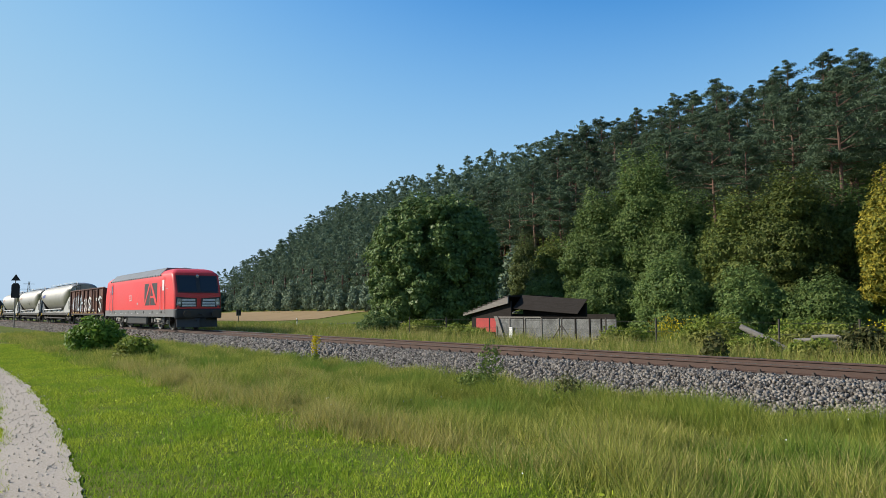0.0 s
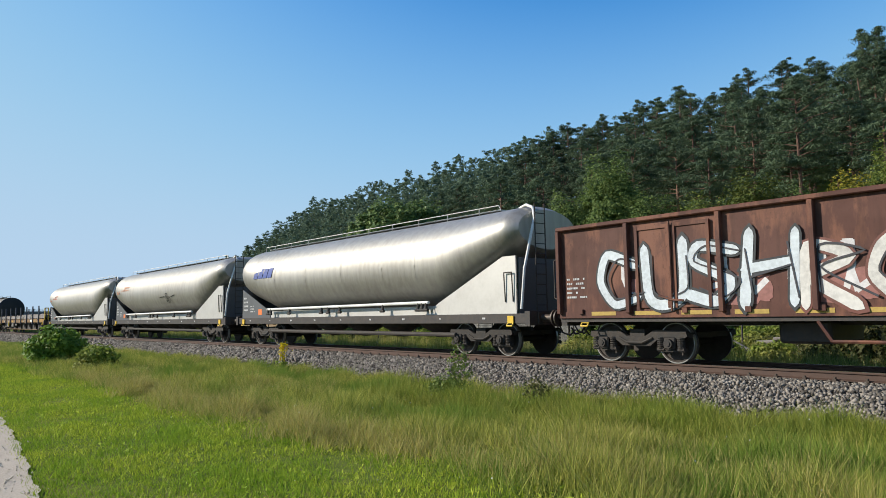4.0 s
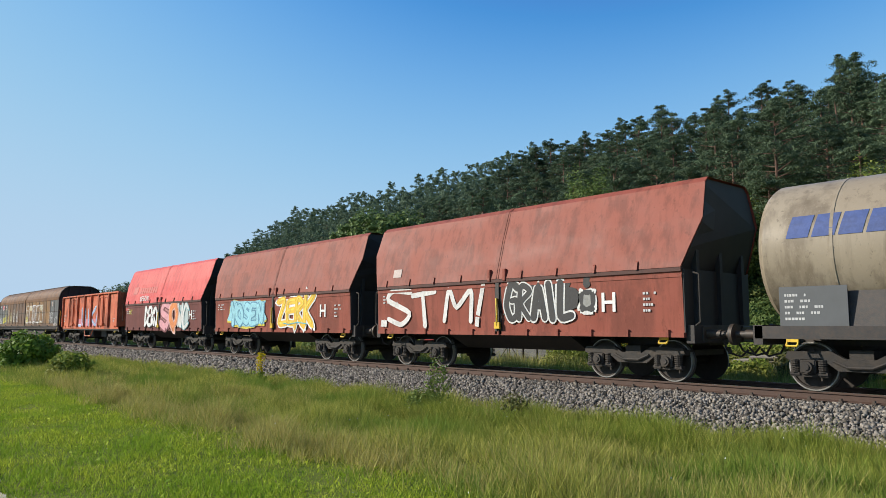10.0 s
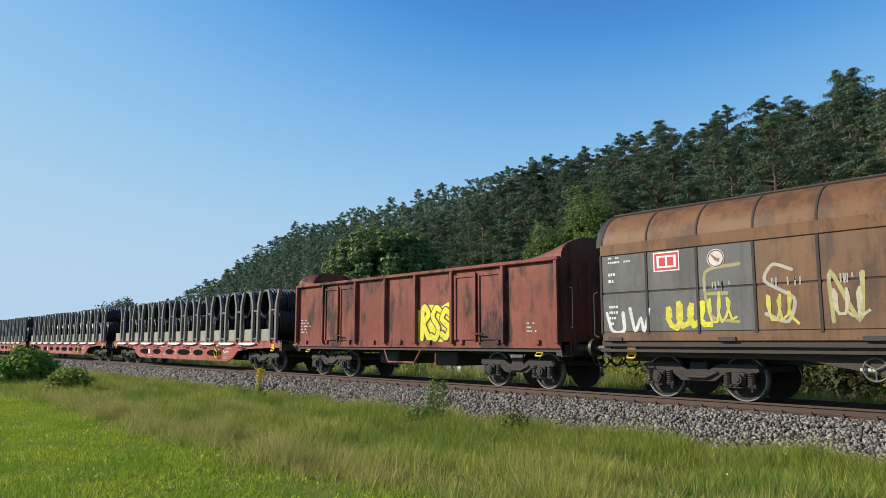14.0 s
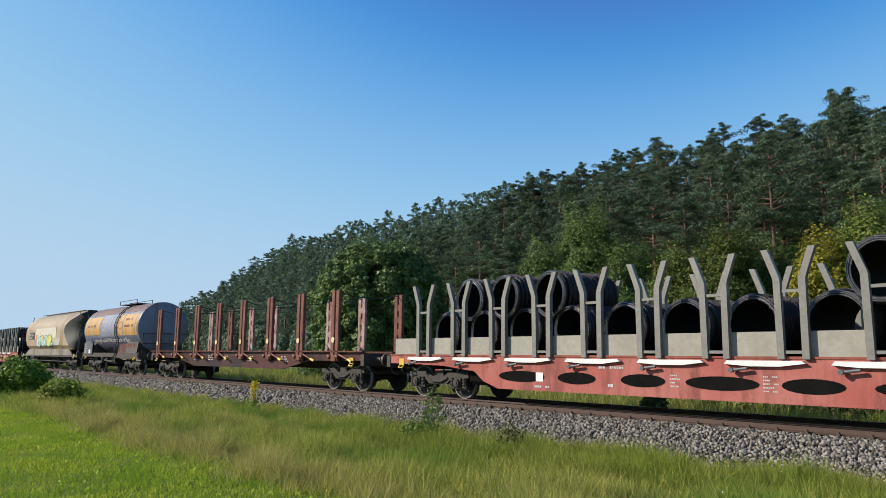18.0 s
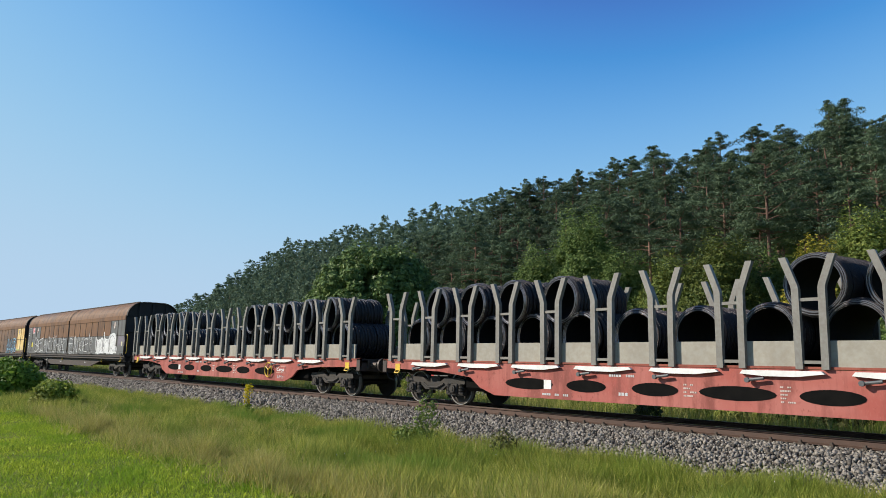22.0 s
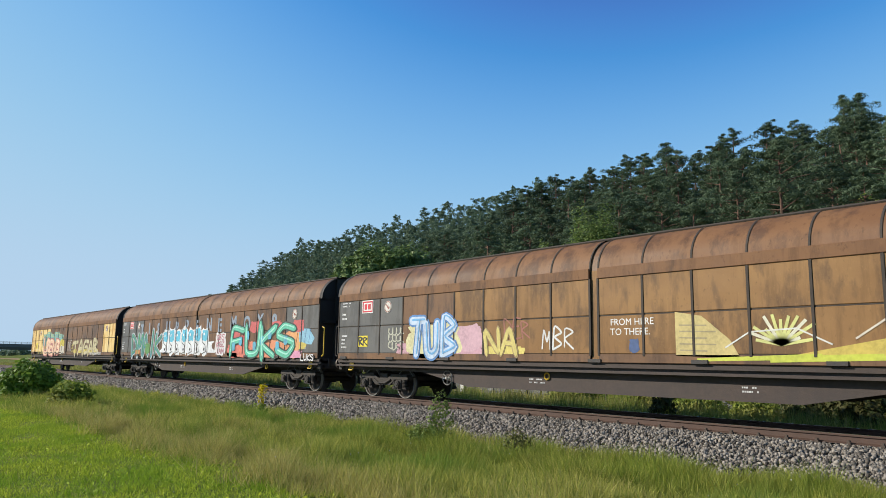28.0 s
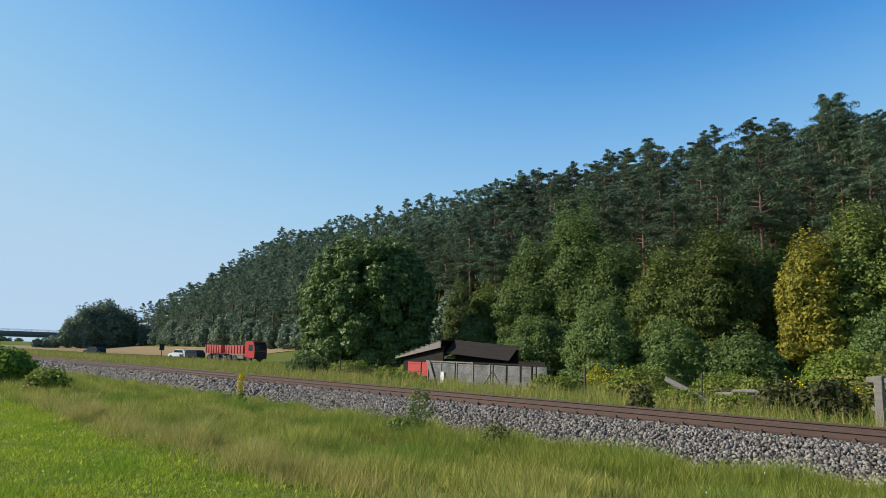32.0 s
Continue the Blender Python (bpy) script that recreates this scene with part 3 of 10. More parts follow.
def dome(rg, w, h, base, n):
    """Small lobes all over a round dome, with a dense heart."""
    out = [(0, 0, base + (h - base) * 0.46, w * 0.80, (h - base) * 0.44)]
    for k in range(n):
        t = (k + 0.5) / n
        a = 2.39996 * k + rg.uniform(-0.2, 0.2)
        zz = -0.95 + 1.9 * t
        rr = (math.sqrt(1 - zz * zz) if zz > 0 else (1 - 0.12 * zz * zz)) * w * 0.86
        s = w * rg.uniform(0.10, 0.19)
        out.append((rr * math.cos(a), rr * math.sin(a), base + (h - base) * (0.5 + 0.44 * zz), s, s * 0.8))
    return out


rg = np.random.default_rng(3)
broad_tree("chestnut_tree", (-48.6, 36.0), 12.0, dome(rg, 5.5, 11.8, 0.3, 130), M["chestnut"], 0.2, 120, "large dark green horse chestnut tree with a round crown", 0.42, 1)
for name, at, h, w, base, n, mat, leaf, dens, label, sd in (
        ("birch_tree", (-52, 50), 8.6, 2.0, 0.8, 16, "broad_light", 0.26, 42, "pale drooping birch beside the wood", 2),
        ("maple_tree", (-44.5, 46.5), 7.8, 2.8, 0.4, 14, "broad_turning", 0.30, 38, "yellow-green young maple beside birches", 3),
        ("alder_tree", (-36.4, 43.0), 10.6, 3.3, 0.3, 22, "broad", 0.28, 40, "tall green alder with an open crown", 4),
        ("alder_tree", (-33.4, 44.5), 13.0, 3.5, 0.5, 24, "broad", 0.28, 40, "tall green alder with a pointed crown", 5),
        ("alder_tree", (-29.8, 44.0), 9.6, 3.4, 0.2, 20, "broad", 0.28, 38, "bushy green alder before the wood", 6),
        ("willow_bush", (-25.2, 36.0), 5.0, 2.6, 0.0, 14, "broad", 0.24, 44, "dense green willow bush near the shed", 7),
        ("willow_bush", (-31.5, 37.5), 4.6, 2.6, 0.0, 14, "broad", 0.24, 44, "dense green willow bush near the shed", 8),
        ("hornbeam_tree", (-25.2, 43.5), 8.8, 3.0, 0.3, 20, "broad_turning", 0.28, 40, "green hornbeam turning yellow", 9),
        ("hornbeam_tree", (-22.0, 43.8), 9.6, 3.1, 0.2, 20, "broad_turning", 0.28, 40, "green hornbeam turning yellow", 10),
        ("hornbeam_tree", (-20.0, 46.2), 8.4, 2.2, 0.2, 16, "broad", 0.28, 40, "dark green hornbeam at the wood", 18),
        ("maple_tree", (-16.4, 44.2), 8.7, 2.1, 1.0, 20, "yellow_leaf", 0.30, 42, "bright yellow autumn maple in full leaf", 11),
        ("hornbeam_tree", (-14.6, 46.8), 10.2, 2.9, 0.2, 20, "broad_turning", 0.28, 40, "olive green hornbeam at the wood", 12),
        ("hornbeam_tree", (-11.4, 47.5), 10.4, 2.9, 0.2, 20, "broad_turning", 0.28, 38, "olive green hornbeam at the wood", 13),
        ("hazel_bush", (-17.8, 38.5), 3.4, 2.3, 0.0, 14, "broad", 0.24, 38, "green hazel bush behind the weeds", 15),
        ("hazel_bush", (-21.5, 37.5), 4.2, 2.3, 0.0, 14, "broad", 0.24, 38, "dark green hazel bush behind weeds", 16),
        ("hazel_bush", (-40.0, 40.5), 4.4, 2.4, 0.0, 14, "broad", 0.24, 38, "dark green hazel bush behind weeds", 17),
        ("hazel_bush", (-10.0, 36.0), 4.2, 2.2, 0.0, 14, "broad", 0.24, 38, "green hazel bush behind the weeds", 19)):
    rg = np.random.default_rng(100 + sd)
    broad_tree(name, at, h, lobed(rg, w, h, base, n + 8), M[mat], leaf * 0.48, dens * 4.6, label, 0.13, sd, category="tree" if "tree" in name else "bush")
for at, w, h, mat, label, sd in (((-41, 25.6), 1.7, 1.5, "broad", "low green bush behind the track", 1), ((-37.2, 26.5), 1.4, 1.1, "broad_light", "tall nettles and weeds", 2), ((-34.2, 27), 1.0, 0.9, "broad", "leafy weeds beside the shed", 3), ((-30.6, 24.6), 1.6, 0.45, "broad_light", "leafy weeds in front of the shed", 13),
                                 ((-11.9, 18.9), 0.45, 1.0, "dark_bush", "small dark thorn bush at the rails", 4), ((-9.2, 22.4), 0.9, 1.2, "dark_bush", "brown-green dock and bramble", 5), ((-8.0, 22.4), 1.0, 1.35, "dark_bush", "brown-green bramble beside the track", 6),
                                 ((-12.6, 26.8), 2.0, 1.1, "broad_light", "leafy weeds round old timber", 7), ((-16.0, 25.4), 1.6, 1.3, "broad_light", "leafy weeds along the fence", 8), ((-8.6, 26.5), 2.0, 2.2, "broad_light", "tall pale weeds near the fence", 9),
                                 ((-5.6, 24.0), 1.5, 1.6, "broad_turning", "olive bramble bush beside the track", 10), ((-20.5, 25.5), 1.2, 0.9, "broad_light", "leafy weeds along the fence", 12), ((-13.0, 22.9), 1.0, 0.75, "broad_light", "leafy weeds before old timber", 13), ((-11.0, 23.0), 1.0, 0.7, "broad_light", "leafy weeds before old timber", 14)):
    rg = np.random.default_rng(200 + sd)
    weedy = "weeds" in label
    broad_tree("bush", at, h, lobed(rg, w, h, 0.0, 12, 0.9), M["weed" if weedy else mat], 0.09 if weedy else 0.12, 230 if weedy else 140, label, 0.03, sd, category="bush", stems=0)
# bushes on the near side
for at, w, h, mat, leaf, label, sd in (((-32.2, 6.6), 1.30, 1.5, "bush", 0.13, "round bright green bush on the meadow", 1), ((-25.9, 6.5), 0.80, 0.9, "weed", 0.10, "grey-green bush on the meadow", 2),
                                       ((-11.9, 10.3), 0.36, 1.2, "shrub", 0.05, "upright leafy shrub at the foot of the ballast", 3), ((-12.3, 10.2), 0.45, 0.5, "shrub", 0.05, "low shrub at the foot of the ballast", 5),
                                       ((-9.7, 10.35), 0.36, 0.62, "dark_bush", 0.045, "small brown-green shrub at the foot of the ballast", 4)):
    rg = np.random.default_rng(300 + sd)
    broad_tree("shrub", at, h, lobed(rg, w, h, 0.0, 12, 0.9), M[mat], leaf, 230 if leaf < 0.1 else 150, label, 0.02, sd, category="bush", stems=0)
# goldenrod and a mullein stalk
rg = np.random.default_rng(8)
for k, (x, y) in enumerate(((-19.0, 26.8), (-18.2, 27.0), (-18.6, 26.3), (-19.8, 27.4), (-8.0, 24.3), (-9.9, 25.2))):
    root = tagged(new("goldenrod"), "yellow goldenrod in flower among the weeds", "wild plant")
    root.matrix_world = pose(x, y, float(ground(x, y)))
    for j in range(7):
        dx, dy = rg.normal(0, 0.25, 2)
        bm = bmesh.new()
        cyl(bm, (dx * 0.5, dy * 0.5, 0), (dx, dy, 1.1), 0.008, 5)
        part("stem", bm, M["weed"], root)
    P = rg.normal(0, 1, (110, 3)) * np.array([0.32, 0.32, 0.22]) + np.array([0, 0, 0.95])
    v, fc = leaves(rg, P, 0.055, 1.5)
    o = new("blossom", fast_mesh("blossom", v, fc, [M["petal"]]))
    o.parent = root
root = tagged(new("mullein"), "tall yellow-flowered mullein stalk beside the ballast", "wild plant")
root.matrix_world = pose(-20.33, 10.4, float(ground(-20.33, 10.4)))
bm = bmesh.new()
tapered(bm, [(0, 0, 0), (0.01, 0, 0.5), (0.0, 0.01, 1.05)], [0.016, 0.013, 0.005])
part("stalk", bm, M["weed"], root)
for nm, mt, n, a, b, s, lf in (("leaf_whorl", "weed", 60, 0.05, 0.45, 0.09, 0.11), ("blossom", "petal", 170, 0.45, 1.05, 0.055, 0.055)):
    P = np.stack([rg.normal(0, s, n), rg.normal(0, s, n), rg.uniform(a, b, n)], 1)
    if nm == "blossom":
        P[:50, 0] += 0.12
        P[:50, 2] = rg.uniform(0.75, 1.0, 50)
    v, fc = leaves(rg, P, lf, 1.4)
    o = new(nm, fast_mesh(nm, v, fc, [M[mt]]))
    o.parent = root


# ---- pine wood on the slope ----
def pads(rg, C, R, n):
    """Needle places on flattened cushions with centres C and radii R, most of them on the upper side, and the way outwards."""
    d = unit(rg.normal(size=(len(C), n, 3)) + np.array([0, 0, 0.45]))
    rad = R[:, None, None] * np.array([1.0, 1.0, 0.44]) * np.clip(rg.normal(0.95, 0.24, (len(C), n, 1)), 0.35, 1.5)
    return (C[:, None] + d * rad).reshape(-1, 3), unit(d * np.array([0.8, 0.8, 1.6])).reshape(-1, 3)


def pine_parts(seed, layers=10, around=5, tris=125, size=0.088, low0=0.40, wide0=3.0, long=4.4):
    """Trunk and crown of one pine, 17 m high: boughs that end in flat cushions of needles on a bare trunk."""
    rg = np.random.default_rng(seed)
    H = 17.0
    bend = rg.normal(0, 0.45, 2)
    bm = bmesh.new()
    tapered(bm, [(0, 0, -1), (bend[0] * 0.3, bend[1] * 0.3, 6), (bend[0], bend[1], 12), (bend[0] * 0.8, bend[1] * 0.8, H - 0.6)], [0.2, 0.16, 0.11, 0.03], 7)
    low = H * (low0 + rg.uniform(-0.06, 0.08))
    wide, top = wide0 * rg.uniform(0.85, 1.2), rg.uniform(0.45, 0.75)
    cs, rs = [], []
    for i in range(layers):
        t = (i + rg.uniform(0.1, 0.9)) / layers
        z = low + (H - 0.5 - low) * t
        full = wide * min(1.0, 0.6 + 1.4 * t) * max(0.04, 1 - t ** 2.4) ** top
        m = max(2, int(around * (1 - 0.55 * t) + rg.uniform(-0.5, 0.9)))
        spin = rg.uniform(0, 6.28)
        for k in range(m):
            a = spin + 6.283 * k / m + rg.uniform(-0.5, 0.5)
            r = full * rg.uniform(0.45, 1.25)
            rise = rg.uniform(0.0, 0.35) * r * (0.4 + t)
            d = np.array([math.cos(a), math.sin(a), 0.0])
            zz = z + rg.uniform(-0.5, 0.5)
            axis = np.array([*(bend * min(1.0, z / 12)), 0.0])
            cyl(bm, (*axis[:2], zz - 0.15), tuple(axis + d * r + np.array([0, 0, zz + rise])), 0.05, 4, 0.012, False)
            cs.append(axis + d * r + np.array([0, 0, zz + rise]))
            rs.append(rg.uniform(0.55, 1.05) * (1.05 - 0.45 * t))
            if r > 1.0:
                side = np.array([-d[1], d[0], 0]) * rg.uniform(-0.7, 0.7)
                cs.append(axis + d * r * rg.uniform(0.4, 0.65) + side + np.array([0, 0, zz + rise * 0.5 + rg.uniform(-0.1, 0.3)]))
                rs.append(rg.uniform(0.45, 0.85) * (1.05 - 0.35 * t))
    for k in range(5):
        cs.append(np.array([bend[0] * 0.8 + rg.normal(0, 0.25 + 0.12 * k), bend[1] * 0.8 + rg.normal(0, 0.25 + 0.12 * k), H - 0.25 - 0.35 * k]))
        rs.append(0.34 + 0.09 * k)
    for k in range(6):
        z = rg.uniform(2.0, max(low, 3.0))
        a = rg.uniform(0, 6.28)
        cyl(bm, (0, 0, z), (1.5 * math.cos(a), 1.5 * math.sin(a), z - 0.1), 0.03, 4, 0.008, False)
    P, O = pads(rg, np.array(cs), np.array(rs), tris)
    v, fc = leaves(rg, P, size, long, O, 0.05, True, 0.45)
    me = bpy.data.meshes.new("trunk")
    bm.to_mesh(me)
    bm.free()
    me.materials.append(M["pine_bark"])
    return me, (v, fc)


PINES = []
for sd in range(16):
    me, (v, fc) = pine_parts(sd, low0=0.40 if sd < 8 else 0.56) if sd < 12 else pine_parts(sd, 14, 6, low0=0.10)
    PINES.append((me, fast_mesh("crown", v, fc, [M["pine"]])))
FAR = [pine_parts(20 + sd, 12, 5, 22, 0.28, 0.12, 2.9, 2.8)[1] for sd in range(6)]
FAR_T = np.array([(x, y, z) for z in (-1, 10) for x, y in ((-0.17, -0.17), (0.17, -0.17), (0.17, 0.17), (-0.17, 0.17))], float)


def pine(x, y, s, tall, a, kind, label):
    tr, cr = PINES[kind]
    root = tagged(new("pine_tree"), label, "tree", "pines of the hillside wood")
    root.matrix_world = Matrix.LocRotScale((x, y, float(ground(x, y))), Euler((0, 0, radians(a))), (s, s, s * tall))
    for nm, me in (("trunk", tr), ("crown", cr)):
        o = new(nm, me)
        o.parent = root


rg = np.random.default_rng(17)
VV, FF, TV, TF, nb, tb, count = [], [], [], [], 0, 0, 0
# one old pine stands above the rest
pine(-32.1, 100.0, 1.16, (37.0 - float(ground(-32.1, 100.0))) / 17.0 / 1.16, 40, 9, "old pine that stands above the other crowns")
sx = -10.0
while sx > -322:
    step = 5.0 if sx > -140 else 6.2
    for j in range(12):
        x = sx + rg.uniform(-2.2, 2.2)
        y = float(foot(x)) + 2 + j * 5.0 + rg.uniform(-2, 2)
        if x > -0.20 * y:
            continue
        z = float(ground(x, y))
        s = rg.uniform(0.80, 1.14)
        a = rg.uniform(0, 360)
        if x > -98 and count < 290:
            kind = 8 + rg.integers(4) if j < 2 else (12 + rg.integers(4) if j > 8 else rg.integers(8))
            pine(x, y, s, rg.uniform(0.92, 1.08), a, kind, "tall dark green pine with a bare reddish trunk")
            count += 1
        else:
            v, fc = FAR[rg.integers(6)]
            ca, sa = math.cos(a), math.sin(a)
            w = v @ np.array([[ca, sa, 0], [-sa, ca, 0], [0, 0, 1]]) * s + np.array([x, y, z])
            VV.append(w)
            FF.append(fc + nb)
            nb += len(w)
            TV.append(FAR_T * s + np.array([x, y, z]))
            TF.append(np.array([(0, 1, 5, 4), (1, 2, 6, 5), (2, 3, 7, 6), (3, 0, 4, 7)]) + tb)
            tb += 8
    sx -= step
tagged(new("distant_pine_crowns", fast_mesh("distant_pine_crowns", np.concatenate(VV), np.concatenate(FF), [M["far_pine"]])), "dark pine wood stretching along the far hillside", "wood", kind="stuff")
tagged(new("distant_pine_trunks", fast_mesh("distant_pine_trunks", np.concatenate(TV), np.concatenate(TF), [M["pine_bark"]])), "trunks of the distant pine wood", "wood", kind="stuff")
# leafy edge of the wood, and the far copse
VV, FF, nb = [], [], 0
for k in range(68):
    x = -70 - 3.6 * k + rg.uniform(-2, 2)
    y = float(foot(x)) - 1 + rg.uniform(-3, 3)
    h = rg.uniform(4, 9)
    P, O = crown_points(rg, lobed(rg, h * 0.36, h, 0, 9), 12)
    v, fc = leaves(rg, P, 0.5, 1.6, O, 0.3, True)
    VV.append(v + np.array([x, y, float(ground(x, y))]))
    FF.append(fc + nb)
    nb += len(v)
tagged(new("wood_edge_bushes", fast_mesh("wood_edge_bushes", np.concatenate(VV), np.concatenate(FF), [M["hazed_leaf"]])), "green bushes and young trees at the wood's edge", "bushes", kind="stuff")
VV, FF, nb = [], [], 0
for k in range(60):
    t = rg.random()
    x = -330 + 40 * rg.random()
    y = -x * (0.232 + 0.115 * t)
    h = float(np.interp(t, [0, 0.24, 0.32, 0.75, 1], [3.5, 4.5, 13, 20, 15])) * rg.uniform(0.55, 1.05)
    P, O = crown_points(rg, lobed(rg, h * 0.28 + 1.0, h, 0, 14), 6)
    v, fc = leaves(rg, P, 0.7, 1.6, O, 0.3, True)
    VV.append(v + np.array([x, y, -0.8]))
    FF.append(fc + nb)
    nb += len(v)
for k in range(130):
    x, y = -900 - 300 * rg.random(), -120 + 330 * rg.random()
    h = rg.uniform(5, 10)
    P, O = crown_points(rg, lobed(rg, h * 0.8, h, 0, 5), 0.5)
    v, fc = leaves(rg, P, 2.0, 1.6, O, 0.3, True)
    VV.append(v + np.array([x, y, -1.0]))
    FF.append(fc + nb)
    nb += len(v)
tagged(new("far_copse", fast_mesh("far_copse", np.concatenate(VV), np.concatenate(FF), [M["hazed_leaf"]])), "leafy copse and distant trees beyond the field", "wood", kind="stuff")

# ---- train: shared gear ----
K = 1.018


def lathe(bm, prof, seg=28, y=0.0, caps=True):
    """Turns (radius, y) pairs about the y axis."""
    rings = [[(r * math.cos(2 * math.pi * i / seg), yy + y, r * math.sin(2 * math.pi * i / seg)) for i in range(seg)] for r, yy in prof]
    return skin(bm, rings, caps=caps)


def make_wheelset(r=0.46, bright=False):
    bm = bmesh.new()
    cyl(bm, (0, -1.0, 0), (0, 1.0, 0), 0.085, 12)
    for s in (-1, 1):
        lathe(bm, [(r + 0.03, s * 0.68), (r + 0.03, s * 0.705), (r, s * 0.72), (r - 0.004, s * 0.81), (r - 0.028, s * 0.811), (r - 0.06, s * 0.81),
                   (r - 0.075, s * 0.775), (0.2, s * 0.765), (0.17, s * 0.83), (0.08, s * 0.83)], 30)
        for k in range(5):
            a = 2 * math.pi * k / 5
            box(bm, 0.3 * math.cos(a) - 0.02, 0.3 * math.cos(a) + 0.02, s * 0.772 - 0.012, s * 0.772 + 0.012, 0.3 * math.sin(a) - 0.02, 0.3 * math.sin(a) + 0.02)
    ob = part("wheelset", bm, M["wheel"], smooth=True)
    ob.data.materials.append(M["tread"])
    for p in ob.data.polygons:
        c = p.center
        if math.hypot(c.x, c.z) > r - 0.03 and abs(c.y) > 0.72:
            p.material_index = 1
    return ob


def make_bogie():
    bm = bmesh.new()
    for s in (-1, 1):
        y = s * 1.0
        out = [(-1.32, 0.62), (-1.28, 0.74), (-0.5, 0.76), (-0.25, 0.62), (0.25, 0.62), (0.5, 0.76), (1.28, 0.74), (1.32, 0.62),
               (1.2, 0.56), (0.62, 0.58), (0.38, 0.40), (-0.38, 0.40), (-0.62, 0.58), (-1.2, 0.56)]
        prism(bm, out, y - 0.05, y + 0.05, "y")
        for x in (-0.9, 0.9):
            box(bm, x - 0.15, x + 0.15, y - 0.10, y + 0.12 * s + 0.06, 0.33, 0.60, 0.03)
            cyl(bm, (x, y, 0.46), (x, y + s * 0.17, 0.46), 0.105, 14)
            cyl(bm, (x, y + s * 0.17, 0.46), (x, y + s * 0.19, 0.46), 0.06, 10)
            for d in (-0.25, 0.25):
                for k in range(6):
                    z = 0.36 + k * 0.042
                    cyl(bm, (x + d, y + s * 0.02, z), (x + d, y + s * 0.02, z + 0.026), 0.085, 10)
                box(bm, x + d - 0.09, x + d + 0.09, y - 0.07, y + 0.09, 0.31, 0.36)
            box(bm, x - 0.34, x + 0.34, y - 0.04, y + 0.06, 0.28, 0.315)
        tube(bm, [(-0.45, y + s * 0.07, 0.58), (-0.2, y + s * 0.09, 0.47), (0.2, y + s * 0.09, 0.47), (0.45, y + s * 0.07, 0.58)], 0.028, 6)
        for x in (-0.4, 0.4):
            box(bm, x - 0.06, x + 0.06, s * 0.72 - 0.05, s * 0.72 + 0.05, 0.28, 0.62)
    box(bm, -0.2, 0.2, -1.0, 1.0, 0.48, 0.78)
    for x in (-1.26, 1.26):
        box(bm, x - 0.05, x + 0.05, -0.98, 0.98, 0.58, 0.70)
    cyl(bm, (0, 0, 0.7), (0, 0, 0.95), 0.3, 14)
    return part("bogie", bm, M["gear"])


BOGIE = make_bogie()
WHEELS = {}
for key, x in (("front_axle", 0.9), ("rear_axle", -0.9)):
    w = make_wheelset()
    w.parent = BOGIE
    w.matrix_local = pose(x, 0, 0.46)
    WHEELS[key] = [w]


def bogie(parent, x):
    b = again(BOGIE, pose(x, 0, 0), parent)
    for key, d in (("front_axle", 0.9), ("rear_axle", -0.9)):
        w = again(WHEELS[key][0], pose(d, 0, 0.46), b)
        WHEELS[key].append(w)
    return b


bm = bmesh.new()
cyl(bm, (0, 0, 0), (0.34, 0, 0), 0.10, 14)
cyl(bm, (0.30, 0, 0), (0.56, 0, 0), 0.075, 14)
cyl(bm, (0.56, 0, 0), (0.60, 0, 0), 0.22, 18)
box(bm, -0.03, 0.02, -0.17, 0.17, -0.17, 0.17, 0.01)
BUFFER = part("buffer", bm, M["buffer"], smooth=True)
bm = bmesh.new()
for k in range(5):
    cyl(bm, (k * 0.12, -0.05, 0), (k * 0.12 + 0.1, 0.05, -0.02 * k), 0.035, 6)
box(bm, -0.1, 0.05, -0.06, 0.06, -0.08, 0.08)
tube(bm, [(0, 0.3, -0.1), (0.15, 0.3, -0.35), (0.4, 0.28, -0.42), (0.55, 0.25, -0.25)], 0.022, 6)
tube(bm, [(0, -0.32, -0.1), (0.15, -0.32, -0.38), (0.4, -0.3, -0.45), (0.55, -0.28, -0.3)], 0.022, 6)
COUPLER = part("coupling", bm, M["gear"])
bm = bmesh.new()
box(bm, -0.11, 0.11, -0.012, 0.012, -0.2, 0.0)
tube(bm, [(-0.1, 0, -0.2), (-0.1, -0.05, -0.27), (0.1, -0.05, -0.27), (0.1, 0, -0.2)], 0.02, 6)
STEP = part("rope_hook", bm, M["yellow"], label="yellow rope hook on the solebar")


def ends(parent, half, z=1.05):
    """Buffers, coupling and rope hooks at both ends; half: from the middle to the buffer heads."""
    for s in (1, -1):
        for y in (-0.875, 0.875):
            again(BUFFER, pose(s * (half - 0.60), y, z, 0, 0, 0 if s > 0 else 180), parent)
        again(COUPLER, pose(s * (half - 0.55), 0, z - 0.02, 0, 0, 0 if s > 0 else 180), parent)
        again(STEP, pose(s * (half - 1.35), -1.33, 1.12), parent)


def headstocks(bm, half, w=1.35):
    for s in (1, -1):
        a, b = sorted((s * (half - 0.62), s * (half - 0.80)))
        box(bm, a, b, -w, w, 0.86, 1.24)


